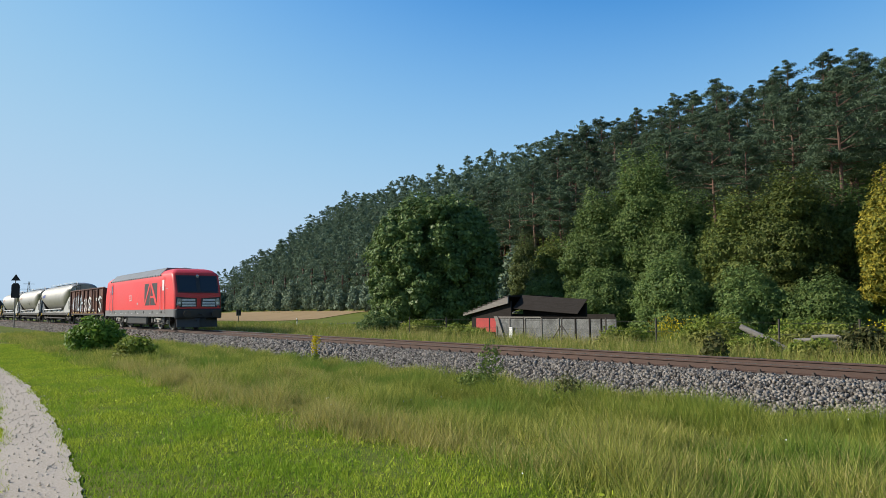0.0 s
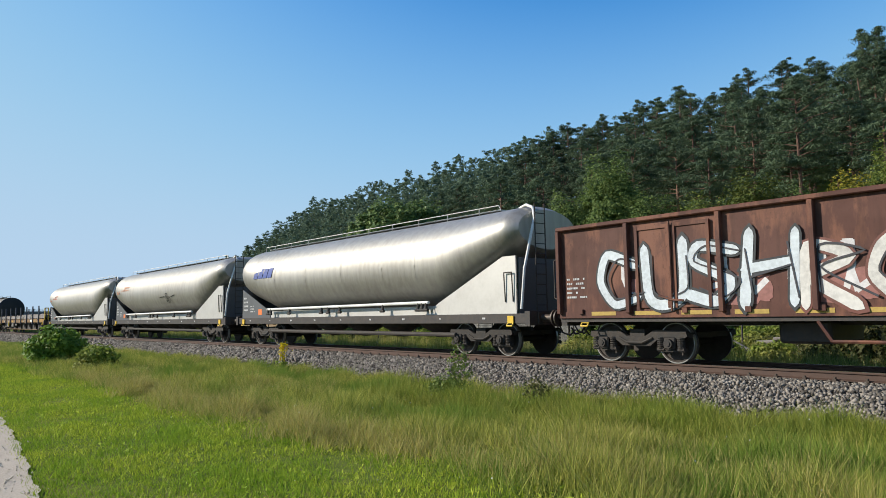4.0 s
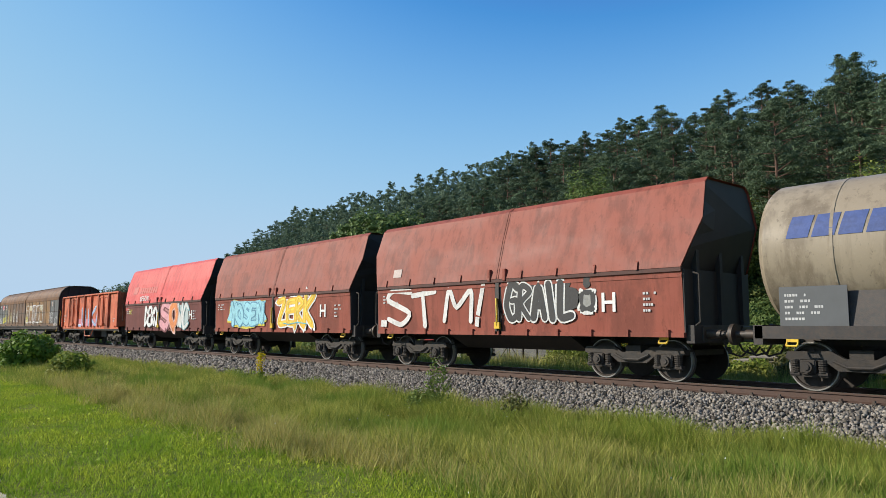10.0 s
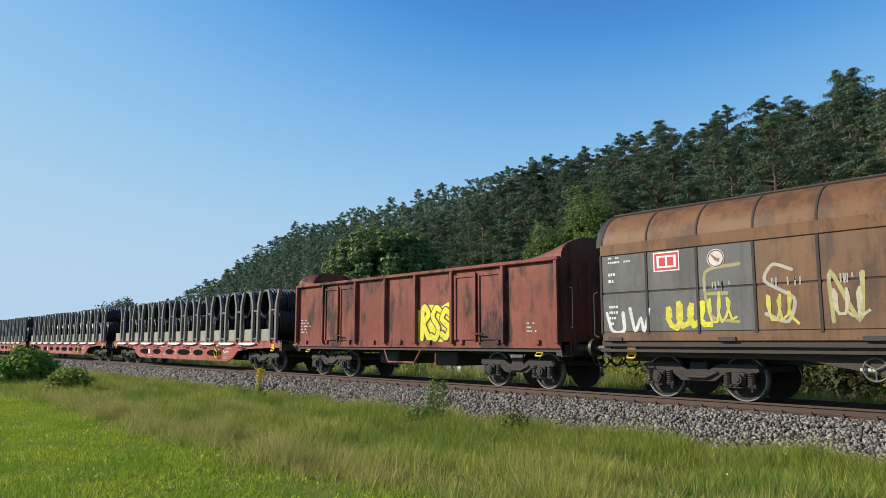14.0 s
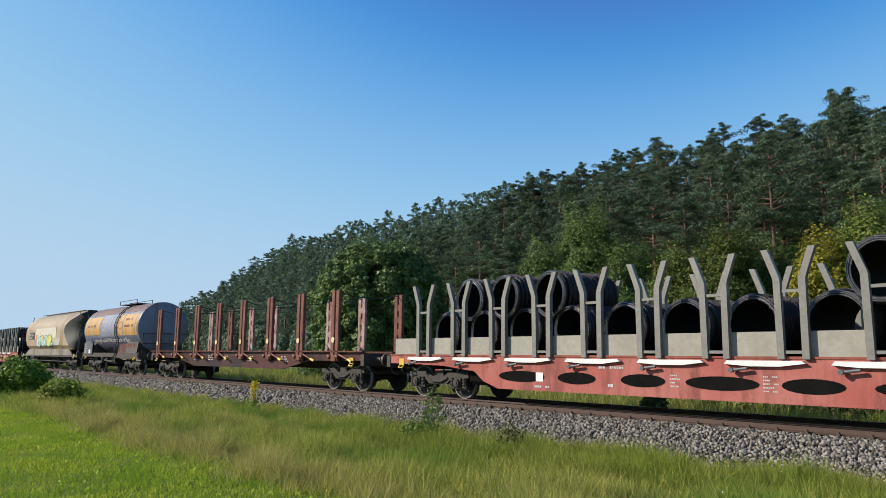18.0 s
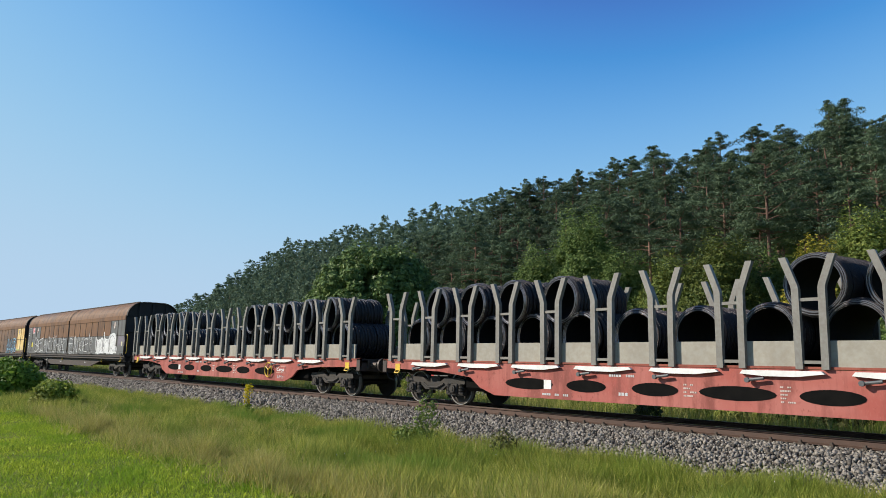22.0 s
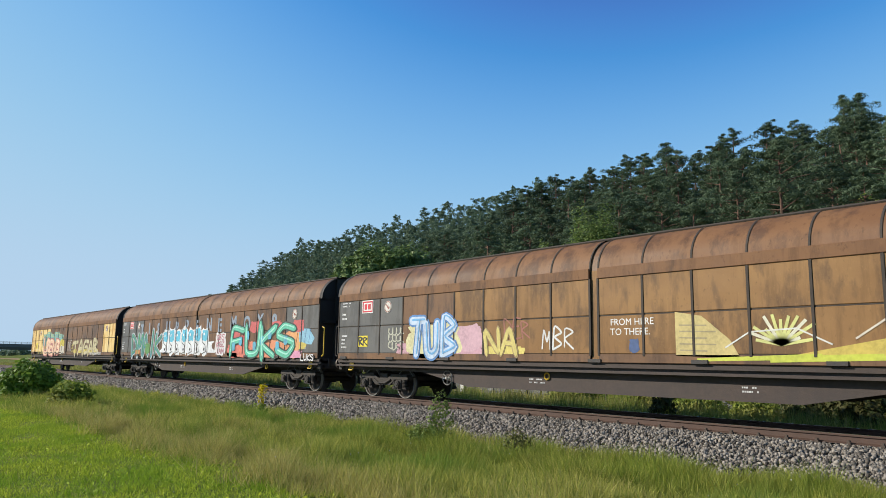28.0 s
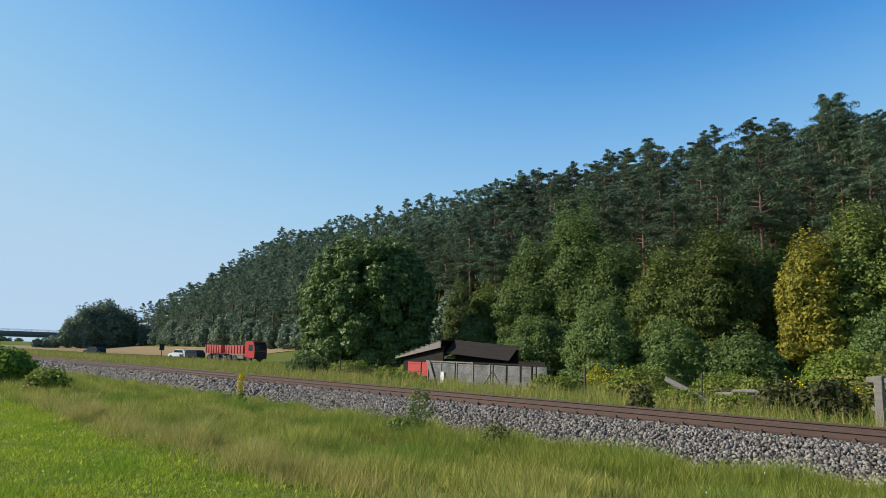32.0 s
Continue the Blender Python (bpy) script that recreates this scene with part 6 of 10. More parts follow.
    for s in (-1, 1):
        bm = bmesh.new()
        box(bm, -L - 0.1, L + 0.1, s * 1.25 - 0.05, s * 1.25 + 0.05, 0.92, 1.18)
        part("solebar", bm, M["frame_dark"], root, "black solebar with small white marks")
    bm = bmesh.new()
    headstocks(bm, half)
    box(bm, -L, L, -1.195, 1.195, 1.10, 1.17)
    part("underframe", bm, M["frame_dark"], root, "black underframe with small white marks")
    for x in (-4.4, -2.2, 0.0, 2.2, 4.4):
        bm = bmesh.new()
        lathe_z = [(0.95, 1.1), (0.62, 0.78), (0.3, 0.62), (0.3, 0.5), (0.12, 0.46)]
        skin(bm, [[(x + r * math.cos(a), -0.35 + r * math.sin(a), z) for a in np.linspace(0, 6.2832, 17)[:-1]] for r, z in lathe_z])
        part("outlet_cone", bm, M["gear"], root)
    bm = bmesh.new()
    tube(bm, [(-6.0, -1.15, 0.62), (6.0, -1.15, 0.58)], 0.07, 8)
    part("discharge_pipe", bm, M["gear"], root)
    bogie(root, half - 2.9)
    bogie(root, -half + 2.9)
    ends(root, half)
    rng = random.Random(seed)
    for k in range(9):
        bars(root, rng, -L + 1.2 + k * 1.9, 1.0, 0.16, 0.12, -1.305, rows=1)
    bars(root, rng, xr + 0.25, 1.45, 0.5, 0.7, -1.225, rows=4)
    bars(root, rng, xr + 0.95, 1.4, 0.55, 0.35, -1.225, rows=3)
    plate("hazard_plate", paint((0.75, 0.18, 0.03)), root, xr + 1.75, xr + 2.1, 1.3, 1.55, -1.226, "orange hazard plate")
    logo(root, xr, xf)
    return root, xr, xf


def on_tank(ob, r=1.475, zc=2.76):
    """Bends flat marks, drawn at their height z, round the tank's side."""
    me = ob.data
    co = np.empty(len(me.vertices) * 3, np.float32)
    me.vertices.foreach_get("co", co)
    co = co.reshape(-1, 3)
    m = np.array(ob.matrix_basis)
    w = co @ m[:3, :3].T + m[:3, 3]
    dy = w[:, 1] - w[:, 1].mean()
    a = np.arcsin(np.clip((w[:, 2] - zc) / r, -0.99, 0.99))
    w[:, 1] = -(r + 0.004 - dy) * np.cos(a)
    me.vertices.foreach_set("co", w.astype(np.float32).ravel())
    ob.matrix_basis = Matrix.Identity(4)
    me.update()
    return ob


def emblem_blocks(root, x, z, c, r=1.475, zc=2.76, k=1.0):
    """Four slanted blocks in place of a painted name."""
    for i in range(4):
        a = x + i * 0.46 * k
        bm = bmesh.new()
        n = 5
        lo = [(a + 0.40 * k * j / n, z) for j in range(n + 1)]
        vs = [[bm.verts.new((p + 0.10 * k * h / 3, -r, q + 0.42 * k * h / 3)) for p, q in lo] for h in range(4)]
        for u, v in zip(vs, vs[1:]):
            for j in range(n):
                bm.faces.new((u[j], u[j + 1], v[j + 1], v[j]))
        on_tank(part("emblem", bm, paint(c), root, "dark blue slanted emblem block"), r, zc)


def logo_blue(root, xr, xf):
    emblem_blocks(root, xr + 1.75, 2.86, (0.03, 0.07, 0.30), k=0.95)


def logo_ring(c):
    def go(root, xr, xf):
        x = xr + 1.35
        o = stroke(root, [(x + 0.27 * math.cos(a), 3.14 + 0.27 * math.sin(a)) for a in np.linspace(0, 6.3, 22)], -1.47, 0.07, c, "emblem")
        on_tank(o)
        on_tank(stroke(root, [(x - 0.36, 3.14), (x + 0.36, 3.14)], -1.47, 0.07, c, "emblem"))
        for k in range(6):
            xx = x + 0.62 + k * 0.26
            on_tank(stroke(root, [(xx + 0.09 + 0.085 * math.cos(a), 3.14 + 0.12 * math.sin(a)) for a in np.linspace(0.4, 5.6, 10)], -1.47, 0.05, c, "emblem"))
    return go


def tank_seen(root, xr, xf):
    for k, pts in enumerate(([(1.2, 2.2), (1.25, 2.6), (1.5, 2.62), (1.55, 2.3), (1.3, 2.15), (1.35, 2.5), (1.6, 2.1)], [(1.6, 2.2), (1.8, 2.45), (2.0, 2.25), (1.8, 2.1)], [(0.3, 2.42), (1.1, 2.45)], [(2.1, 2.42), (2.7, 2.5)])):
        on_tank(stroke(root, pts, -1.47, 0.05, BLACK))
    logo_ring((0.6, 0.2, 0.07))(root, xr, xf)


ea0, EL0 = open_wagon(-63.25, -78.35, M["ea_brown"], "worn dark brown open freight wagon with graffiti on the side", seed=11)
for text, x, w, c, back, sd in (("CUSH", -EL0 + 1.3, 4.6, (0.60, 0.66, 0.70), (0.02, 0.025, 0.03), 3), ("ROS", -EL0 + 6.0, 3.2, (0.66, 0.64, 0.60), (0.16, 0.05, 0.035), 4), ("LITS", -EL0 + 9.4, 3.9, (0.68, 0.68, 0.64), (0.03, 0.03, 0.035), 5)):
    graffiti(ea0, text, x, 1.32, w, 1.6, -1.425, c, back, bold=0.03, seed=sd, spike=0.4)
    wild(ea0, text, x + 0.2, 1.45, w, 1.0, -1.447, 0.04, (0.03, 0.03, 0.04), sd + 6)
for k in range(9):
    plate("yellow_edge", paint((0.45, 0.30, 0.06)), ea0, -EL0 + 1.0 + k * 1.2, -EL0 + 1.7 + k * 1.2, 1.10, 1.19, -1.408)
silo_wagon(-78.2, -97.5, "silver bulk silo wagon with a blue emblem", logo_blue, 1)
silo_wagon(-97.5, -117.05, "silver bulk silo wagon with a black scribble on the tank", tank_seen, 2)
silo_wagon(-117.05, -136.75, "silver bulk silo wagon with a red-orange ring emblem", logo_ring((0.55, 0.10, 0.03)), 3)


# ---- stake wagon with steel beams ----
M["sill_brown"] = worn("ochre_brown_sill", (0.19, 0.115, 0.058), (0.055, 0.045, 0.038), (0.34, 0.20, 0.075), 0.75, 0.6, 1.1)


def beam_wagon(u0, u1):
    root, half = vehicle("stake_wagon", u0, u1, "long flat wagon with blue-black stakes, loaded with steel beams", "freight wagon", "wagons of the train")
    L = half - 0.66
    for s in (-1, 1):
        bm = bmesh.new()
        box(bm, -L, L, s * 1.28 - 0.035, s * 1.28 + 0.035, 1.09, 1.42)
        part("solebar", bm, M["sill_brown"], root, "grey-brown side sill with ochre patches")
        bm = bmesh.new()
        prism(bm, [(-L + 2.2, 1.09), (L - 2.2, 1.09), (L - 3.1, 0.74), (L - 4.0, 0.42), (-L + 4.0, 0.42), (-L + 3.1, 0.74)], s * 0.95 - 0.03, s * 0.95 + 0.03, "y")
        part("web_girder", bm, M["frame_dark"], root, "dark recessed fishbelly girder")
        for x0, x1, m in ((-L + 4.0, -2.6, "sill_brown"), (-2.6, 1.6, "ochre"), (1.6, L - 4.0, "sill_brown")):
            bm = bmesh.new()
            box(bm, x0, x1, s * 1.02 - 0.12, s * 1.02 + 0.12, 0.39, 0.45)
            part("flange", bm, M[m], root)
        for x in np.linspace(-L + 4.6, L - 4.6, 7):
            bm = bmesh.new()
            prism(bm, [(s * 1.26, 1.10), (s * 0.97, 1.10), (s * 0.97, 0.46), (s * 1.12, 0.46)], x - 0.03, x + 0.03)
            part("gusset", bm, M["frame_dark"], root)
            # Flat disc on the web; the hole's shade is its colour.
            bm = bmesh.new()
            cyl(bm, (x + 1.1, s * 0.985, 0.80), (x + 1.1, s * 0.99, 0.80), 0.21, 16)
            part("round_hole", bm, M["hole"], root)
        k = 0
        for x in (-10.43, -7.56, -4.61, -1.58, 1.27, 4.32, 7.31, 10.11):
            bm = bmesh.new()
            box(bm, x - 0.06, x + 0.06, s * 1.36 - 0.05, s * 1.36 + 0.05, 1.0, 2.63, 0.015)
            box(bm, x - 0.1, x + 0.1, s * 1.35 - 0.07, s * 1.35 + 0.07, 0.98, 1.16)
            part("stake", bm, M["stake_blue"], root, "blue-black side stake")
            if k % 2 == 0 and s < 0:
                plate("ochre_patch", M["ochre"], root, x + 0.2, x + (1.9 if k > 5 else 1.2), 1.13, 1.39, -1.322, "ochre primer patch")
            k += 1
    plate("ochre_patch", M["ochre"], root, 10.3, L - 0.02, 1.11, 1.40, -1.322, "ochre primer patch")
    bm = bmesh.new()
    box(bm, -L, L, -1.25, 1.25, 1.28, 1.39)
    headstocks(bm, half)
    box(bm, -L, L, -0.25, 0.25, 0.7, 1.28)
    part("deck", bm, M["frame_brown"], root)
    for x in np.arange(-L + 1.5, L - 1, 2.4):
        bm = bmesh.new()
        box(bm, x - 0.07, x + 0.07, -1.25, 1.25, 1.39, 1.47)
        part("timber_bearer", bm, M["sleeper"], root)
    for y, x0, x1, h in ((-1.08, -L + 0.4, 1.2, 0.32), (-1.08, 1.4, L - 0.08, 0.40), (-0.6, -L + 0.9, L - 0.3, 0.36), (0.0, -L + 0.7, L - 0.5, 0.36), (0.6, -L + 1.1, L - 0.2, 0.38), (1.08, -L + 0.6, L - 0.4, 0.36)):
        bm = bmesh.new()
        z = 1.47
        w = 0.2
        box(bm, x0, x1, y - w + 0.012, y - w + 0.035, z + 0.02, z + h - 0.02)
        beam = part("steel_beam", bm, M["beam_steel"], root, "grey rolled steel beam")
        for f in (z, z + h - 0.028):
            bm = bmesh.new()
            box(bm, x0, x1, y - w, y + w, f, f + 0.028, 0.006)
            part("flange", bm, M["beam_rust"], beam, "rust-streaked flange")
        for x in np.arange(x0 + 1.2, x1 - 0.5, 2.9):
            bm = bmesh.new()
            box(bm, x - 0.012, x + 0.012, y - w + 0.003, y - w + 0.012, z + 0.03, z + h - 0.03)
            part("stiffener", bm, M["beam_rust"], beam)
    for x in np.linspace(-L + 3.0, L - 3.0, 6):
        bm = bmesh.new()
        for a, b in (((x, -1.34, 1.36), (x + 0.75, -1.27, 1.88)),):
            cyl(bm, a, b, 0.03, 6)
        part("lashing_strap", bm, M["white"], root, "pale lashing strap")
    bm = bmesh.new()
    tube(bm, [(L + 0.06, -1.28, 1.3), (L + 0.06, -1.28, 2.38), (L + 0.06, -1.0, 2.38), (L + 0.06, -1.0, 1.3)], 0.045, 8)
    part("end_rail", bm, M["yellow"], root, "yellow grab rail at the wagon's end")
    bm = bmesh.new()
    hoop(bm, 0.27, 0.025)
    for a in (0, 2.1, 4.2):
        cyl(bm, (0, 0, 0), (0.27 * math.cos(a), 0, 0.27 * math.sin(a)), 0.02, 6)
    w = part("handwheel", bm, M["yellow"], root, "yellow brake handwheel")
    w.matrix_local = pose(-5.45, -1.40, 0.97)
    rng = random.Random(8)
    for x in (-L + 3.9, -L + 5.6, -2, 2.5, L - 4.2):
        bars(root, rng, x, 1.18, 0.7, 0.16, -1.330, (0.5, 0.5, 0.48), 2)
    for x0, x1 in ((-7.46, -5.75), (-4.35, -3.08)):
        bm = bmesh.new()
        box(bm, x0, x1, -1.30, -1.0, 0.62, 1.09, 0.015)
        o = part("equipment_box", bm, M["frame_dark"], root, "black equipment box with white marks")
        bars(o, rng, x0 + 0.12, 0.72, x1 - x0 - 0.3, 0.26, -1.305, rows=4)
    bm = bmesh.new()
    cyl(bm, (-2.6, -1.1, 0.85), (-1.7, -1.1, 0.85), 0.15, 14)
    part("air_tank", bm, M["frame_dark"], root)
    plate("number_panel", M["white"], root, 6.0, 6.8, 1.16, 1.36, -1.328, "white number panel")
    plate("notice", M["white"], root, -L + 3.3, -L + 3.6, 1.18, 1.34, -1.328)
    plate("notice", M["yellow"], root, -3.6, -3.3, 1.18, 1.3, -1.33)
    bogie(root, half - 2.6)
    bogie(root, -half + 2.6)
    ends(root, half)
    return root


beam_wagon(-137.3, -162.85)


# ---- tank wagons ----
def tank_wagon(u0, u1, label, mat, end_mat, seed, r=1.42, zc=2.66, ladder_x=0.0, top_x=0.0):
    root, half = vehicle("tank_wagon", u0, u1, label, "freight wagon", "wagons of the train")
    L = half - 0.85
    bm = bmesh.new()
    rings = []
    for x, q in ((-L - 0.22, 0.35), (-L - 0.16, 0.7), (-L - 0.05, 0.95), (-L + 0.05, 1.0), (L - 0.03, 1.0), (L, 0.992)):
        rings.append([(x, r * q * math.cos(a), zc + r * q * math.sin(a)) for a in np.linspace(0, 2 * math.pi, 41)[:-1]])
    skin(bm, rings)
    part("tank", bm, mat, root, smooth=True)
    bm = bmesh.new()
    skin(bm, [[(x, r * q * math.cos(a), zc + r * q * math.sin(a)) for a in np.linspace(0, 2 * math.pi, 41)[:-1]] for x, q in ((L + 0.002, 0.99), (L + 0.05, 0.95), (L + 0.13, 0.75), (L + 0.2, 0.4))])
    part("tank_head", bm, end_mat, root, "dished tank end", smooth=True)
    for x in np.linspace(-L + 1.3, L - 0.5, 5):
        bm = bmesh.new()
        skin(bm, [[(x + d, rr * math.cos(a), zc + rr * math.sin(a)) for a in np.linspace(0, 2 * math.pi, 41)[:-1]] for d, rr in ((-0.03, r - 0.002), (-0.03, r + 0.012), (0.03, r + 0.012), (0.03, r - 0.002))], caps=False)
        part("band", bm, mat, root)
    bm = bmesh.new()
    for y in (-1.3, 1.3):
        box(bm, -L - 0.2, L + 0.2, y - 0.05, y + 0.05, 0.98, 1.22)
    headstocks(bm, half)
    for x in (-L + 1.2, L - 1.2):
        prism(bm, [(-1.3, 1.2), (-1.2, 1.85), (-1.05, 1.7), (-0.8, 1.45), (0.8, 1.45), (1.05, 1.7), (1.2, 1.85), (1.3, 1.2)], x - 0.9, x + 0.9)
    box(bm, -L, L, -0.35, 0.35, 0.85, 1.2)
    part("underframe", bm, M["frame_dark"] if seed == 5 else M["frame_brown"], root)
    # ladder, platform, end rails
    bm = bmesh.new()
    for d in (-0.2, 0.2):
        d += ladder_x
        pts = [(d, -1.42, 0.75)] + [(d, -(r + 0.06) * math.cos(a), zc + (r + 0.06) * math.sin(a)) for a in np.linspace(-0.5, 1.25, 9)]
        tube(bm, pts, 0.022, 6)
    for z in np.arange(0.9, 3.9, 0.3):
        a = math.asin(max(-0.5, min(0.93, (z - zc) / r)))
        y = -(r + 0.06) * math.cos(a) if z > 1.95 else -1.43
        cyl(bm, (ladder_x - 0.2, y, z), (ladder_x + 0.2, y, z), 0.015, 6)
    part("ladder", bm, M["gear"], root)
    if seed == 5:
        bm = bmesh.new()
        tube(bm, [(-1.8, -1.44, 0.8), (-1.8, -1.47, 2.42), (-0.22, -1.50, 2.5)], 0.028, 6)
        part("ladder_rail", bm, M["gear"], root)
    bm = bmesh.new()
    box(bm, top_x - 1.5, top_x + 1.5, -0.45, 0.45, zc + r + 0.06, zc + r + 0.10)
    for y in (-0.45, 0.45):
        tube(bm, [(top_x - 1.5, y, zc + r + 0.06), (top_x - 1.5, y, zc + r + 0.3), (top_x + 1.5, y, zc + r + 0.3), (top_x + 1.5, y, zc + r + 0.06)], 0.022, 6)
    cyl(bm, (0, 0, zc + r - 0.05), (0, 0, zc + r + 0.18), 0.28, 16)
    part("platform", bm, M["stake_blue" if seed == 7 else "stake_grey"], root, "walkway platform with rails on top")
    bm = bmesh.new()
    for s in (1,):
        for y in (-1.2, -0.4):
            tube(bm, [(s * (L + 0.3), y, 1.22), (s * (L + 0.3), y, 2.3)], 0.02, 6)
        tube(bm, [(s * (L + 0.3), -1.2, 2.3), (s * (L + 0.3), 1.2, 2.3)], 0.02, 6)
        tube(bm, [(s * (L + 0.3), -1.2, 1.75), (s * (L + 0.3), 1.2, 1.75)], 0.02, 6)
    part("end_railing", bm, M["gear"], root)
    bm = bmesh.new()
    cyl(bm, (-0.5, -0.9, 0.75), (0.5, -0.9, 0.75), 0.18, 12)
    tube(bm, [(1.0, -1.2, 0.8), (0.4, -1.25, 0.7), (-1.3, -1.2, 0.8)], 0.05, 8)
    cyl(bm, (-1.2, -1.25, 0.62), (-1.2, -1.25, 0.9), 0.1, 10)
    part("outlet_valve", bm, M["gear"], root)
    for y in (-1.34,):
        bm = bmesh.new()
        prism(bm, [(-L + 0.3, 1.22), (-L + 1.5, 1.22), (-L + 1.5, 1.95), (-L + 0.3, 1.95)], y - 0.01, y + 0.01, "y")
        part("label_panel", bm, M["grey_plate"], root, "dark panel with small lettering")
        bm = bmesh.new()
        prism(bm, [(L - 3.6, 1.2), (L - 0.2, 1.2), (L - 0.9, 1.75), (L - 3.3, 1.75)], y + 0.10 - 0.01, y + 0.10 + 0.01, "y")
        part("saddle_plate", bm, M["grey_plate"] if seed == 5 else M["ea_brown"], root)
    rng = random.Random(seed)
    bars(root, rng, -L + 0.4, 1.3, 0.8, 0.55, -1.352, rows=4)
    bogie(root, half - 2.4)
    bogie(root, -half + 2.4)
    ends(root, half)
    return root, L, r, zc


# The sunless front head is painted near-black; the rear keeps the beige.
t1, TL, TR, TZ = tank_wagon(-162.3, -174.4, "weathered beige tank wagon with a shade-blackened front end and a ladder", M["tank_beige"], M["tank_end"], 5)
emblem_blocks(t1, -TL + 0.5, 2.85, (0.03, 0.07, 0.25), TR + 0.004, TZ)
for x, z, w, h in ((-TL + 2.3, 1.95, 0.5, 0.4), (0.2, 2.5, 0.35, 0.3), (TL - 2.4, 2.75, 0.75, 0.5), (0.9, 3.0, 0.3, 0.25), (-0.9, 2.0, 0.4, 0.3)):
    bm = bmesh.new()
    skin(bm, [[(x + w * j / 3, -TR, z + h * k / 4) for k in range(5)] for j in range(4)], close=False, caps=False)
    on_tank(part("notice_plate", bm, paint((0.7, 0.69, 0.66)), t1, "pale notice on the tank"), TR + 0.006, TZ)


# ---- hopper wagons with swinging lids ----
M["lid_mark"] = material("dull_red_mark", (0.42, 0.085, 0.065), 0.55, tint=(0.52, 0.085, 0.068), scale=3, amount=0.7)
# Shadow along the ledge is put into this dark brown.
M["hinge"] = material("grimy_brown_rail", (0.075, 0.032, 0.026), 0.75, tint=(0.04, 0.022, 0.02), scale=3, tint2=(0.14, 0.05, 0.035), scale2=12, bump=0.2)


def lid_wagon(u0, u1, label, body, lid, seed, art):
    root, half = vehicle("lid_hopper_wagon", u0, u1, label, "freight wagon", "wagons of the train")
    L = half - 0.80
    z0, z1, z2 = 1.08, 2.42, 4.42
    for s in (-1, 1):
        for a, b in ((-L, -0.12), (0.12, L)):
            bm = bmesh.new()
            prism(bm, [(s * 1.42, z0), (s * 1.46, z1), (s * 1.40, z1), (s * 1.36, z0)], a, b)
            part("side_flap", bm, body, root, "lower discharge flap")
        bm = bmesh.new()
        box(bm, -L, L, s * 1.46 - 0.04, s * 1.46 + 0.06, z1 - 0.05, z1 + 0.03)
        rail = part("hinge_rail", bm, M["hinge"], root, "hinge rail in brown darkened for its shade")
        bm = bmesh.new()
        box(bm, -L, L, s * 1.44 - 0.03, s * 1.44 + 0.05, z1 - 0.17, z1 - 0.11)
        part("flap_hinge", bm, body, root)
        for x in np.arange(-L + 0.5, L, 1.15):
            bm = bmesh.new()
            prism(bm, [(s * 1.46, z1 + 0.03), (s * 1.54, z1 + 0.03), (s * 1.50, z1 + 0.2), (s * 1.43, z1 + 0.24)], x - 0.03, x + 0.03)
            part("hinge_bracket", bm, body, rail)
        bm = bmesh.new()
        for x in np.arange(-L + 0.4, L, 1.0):
            box(bm, x - 0.03, x + 0.03, s * 1.44 - 0.05, s * 1.44 + 0.05, 0.98, 1.14)
        box(bm, -L, L, s * 1.40 - 0.05, s * 1.40 + 0.05, 0.98, 1.08)
        part("sill", bm, body, root)
    # roof: two leaning lids with a flat crown
    sec = [(-1.50, z1 + 0.04), (-1.40, 2.9), (-1.24, 3.5), (-0.98, z2 - 0.12), (-0.85, z2), (0.85, z2), (0.98, z2 - 0.12), (1.24, 3.5), (1.40, 2.9), (1.50, z1 + 0.04)]
    hood = lambda z: 0.42 * max(0.0, z - z1) / (3.5 - z1) if z < 3.5 else 0.42 - 0.06 * (z - 3.5) / (z2 - 3.5)
    for a, b in ((-L + 0.02, -0.01), (0.01, L - 0.02)):
        bm = bmesh.new()
        over = lambda x, z: x + (1 if x > 1 else -1 if x < -1 else 0) * hood(z)
        skin(bm, [[(over(a, z), y, z) for y, z in sec], [(over(b, z), y, z) for y, z in sec]], close=False, caps=False)
        skin(bm, [[(over(a, z), y * 0.985, z - 0.03) for y, z in sec], [(over(b, z), y * 0.985, z - 0.03) for y, z in sec]], close=False, caps=False)
        part("lid", bm, lid, root, "swinging roof lid")
        bm = bmesh.new()
        skin(bm, [[(x, y * 1.006, z + 0.012) for y, z in sec] for x in ((a, a + 0.05) if a > 0 else (b - 0.05, b))], close=False, caps=False)
        part("lid_edge", bm, lid, root)
    # Both ends are coloured near-black for the shade on them.
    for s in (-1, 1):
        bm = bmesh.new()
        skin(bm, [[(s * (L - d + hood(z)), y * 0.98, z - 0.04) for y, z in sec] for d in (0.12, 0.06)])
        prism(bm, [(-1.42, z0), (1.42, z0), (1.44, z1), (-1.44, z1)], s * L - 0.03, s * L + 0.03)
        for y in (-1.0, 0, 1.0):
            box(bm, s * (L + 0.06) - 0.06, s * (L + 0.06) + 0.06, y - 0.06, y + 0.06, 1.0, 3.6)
        part("end_wall", bm, M["tank_end"], root, "end wall with its shade put into a near-black colour")
        bm = bmesh.new()
        tube(bm, [(s * (L + 0.15), -1.3, 1.2), (s * (L + 0.3), -1.3, 1.3), (s * (L + 0.3), -1.3, 2.3), (s * (L + 0.15), -1.3, 2.35)], 0.02, 6)
        part("grab_rail", bm, M["gear"], root)
    bm = bmesh.new()
    for x in (-0.28, 0.28):
        stop = bmesh.new()
        box(stop, x - 0.05, x + 0.05, -1.53, -1.43, z1 - 0.02, z1 + 0.3, 0.01)
        part("lid_stop", stop, body, root)
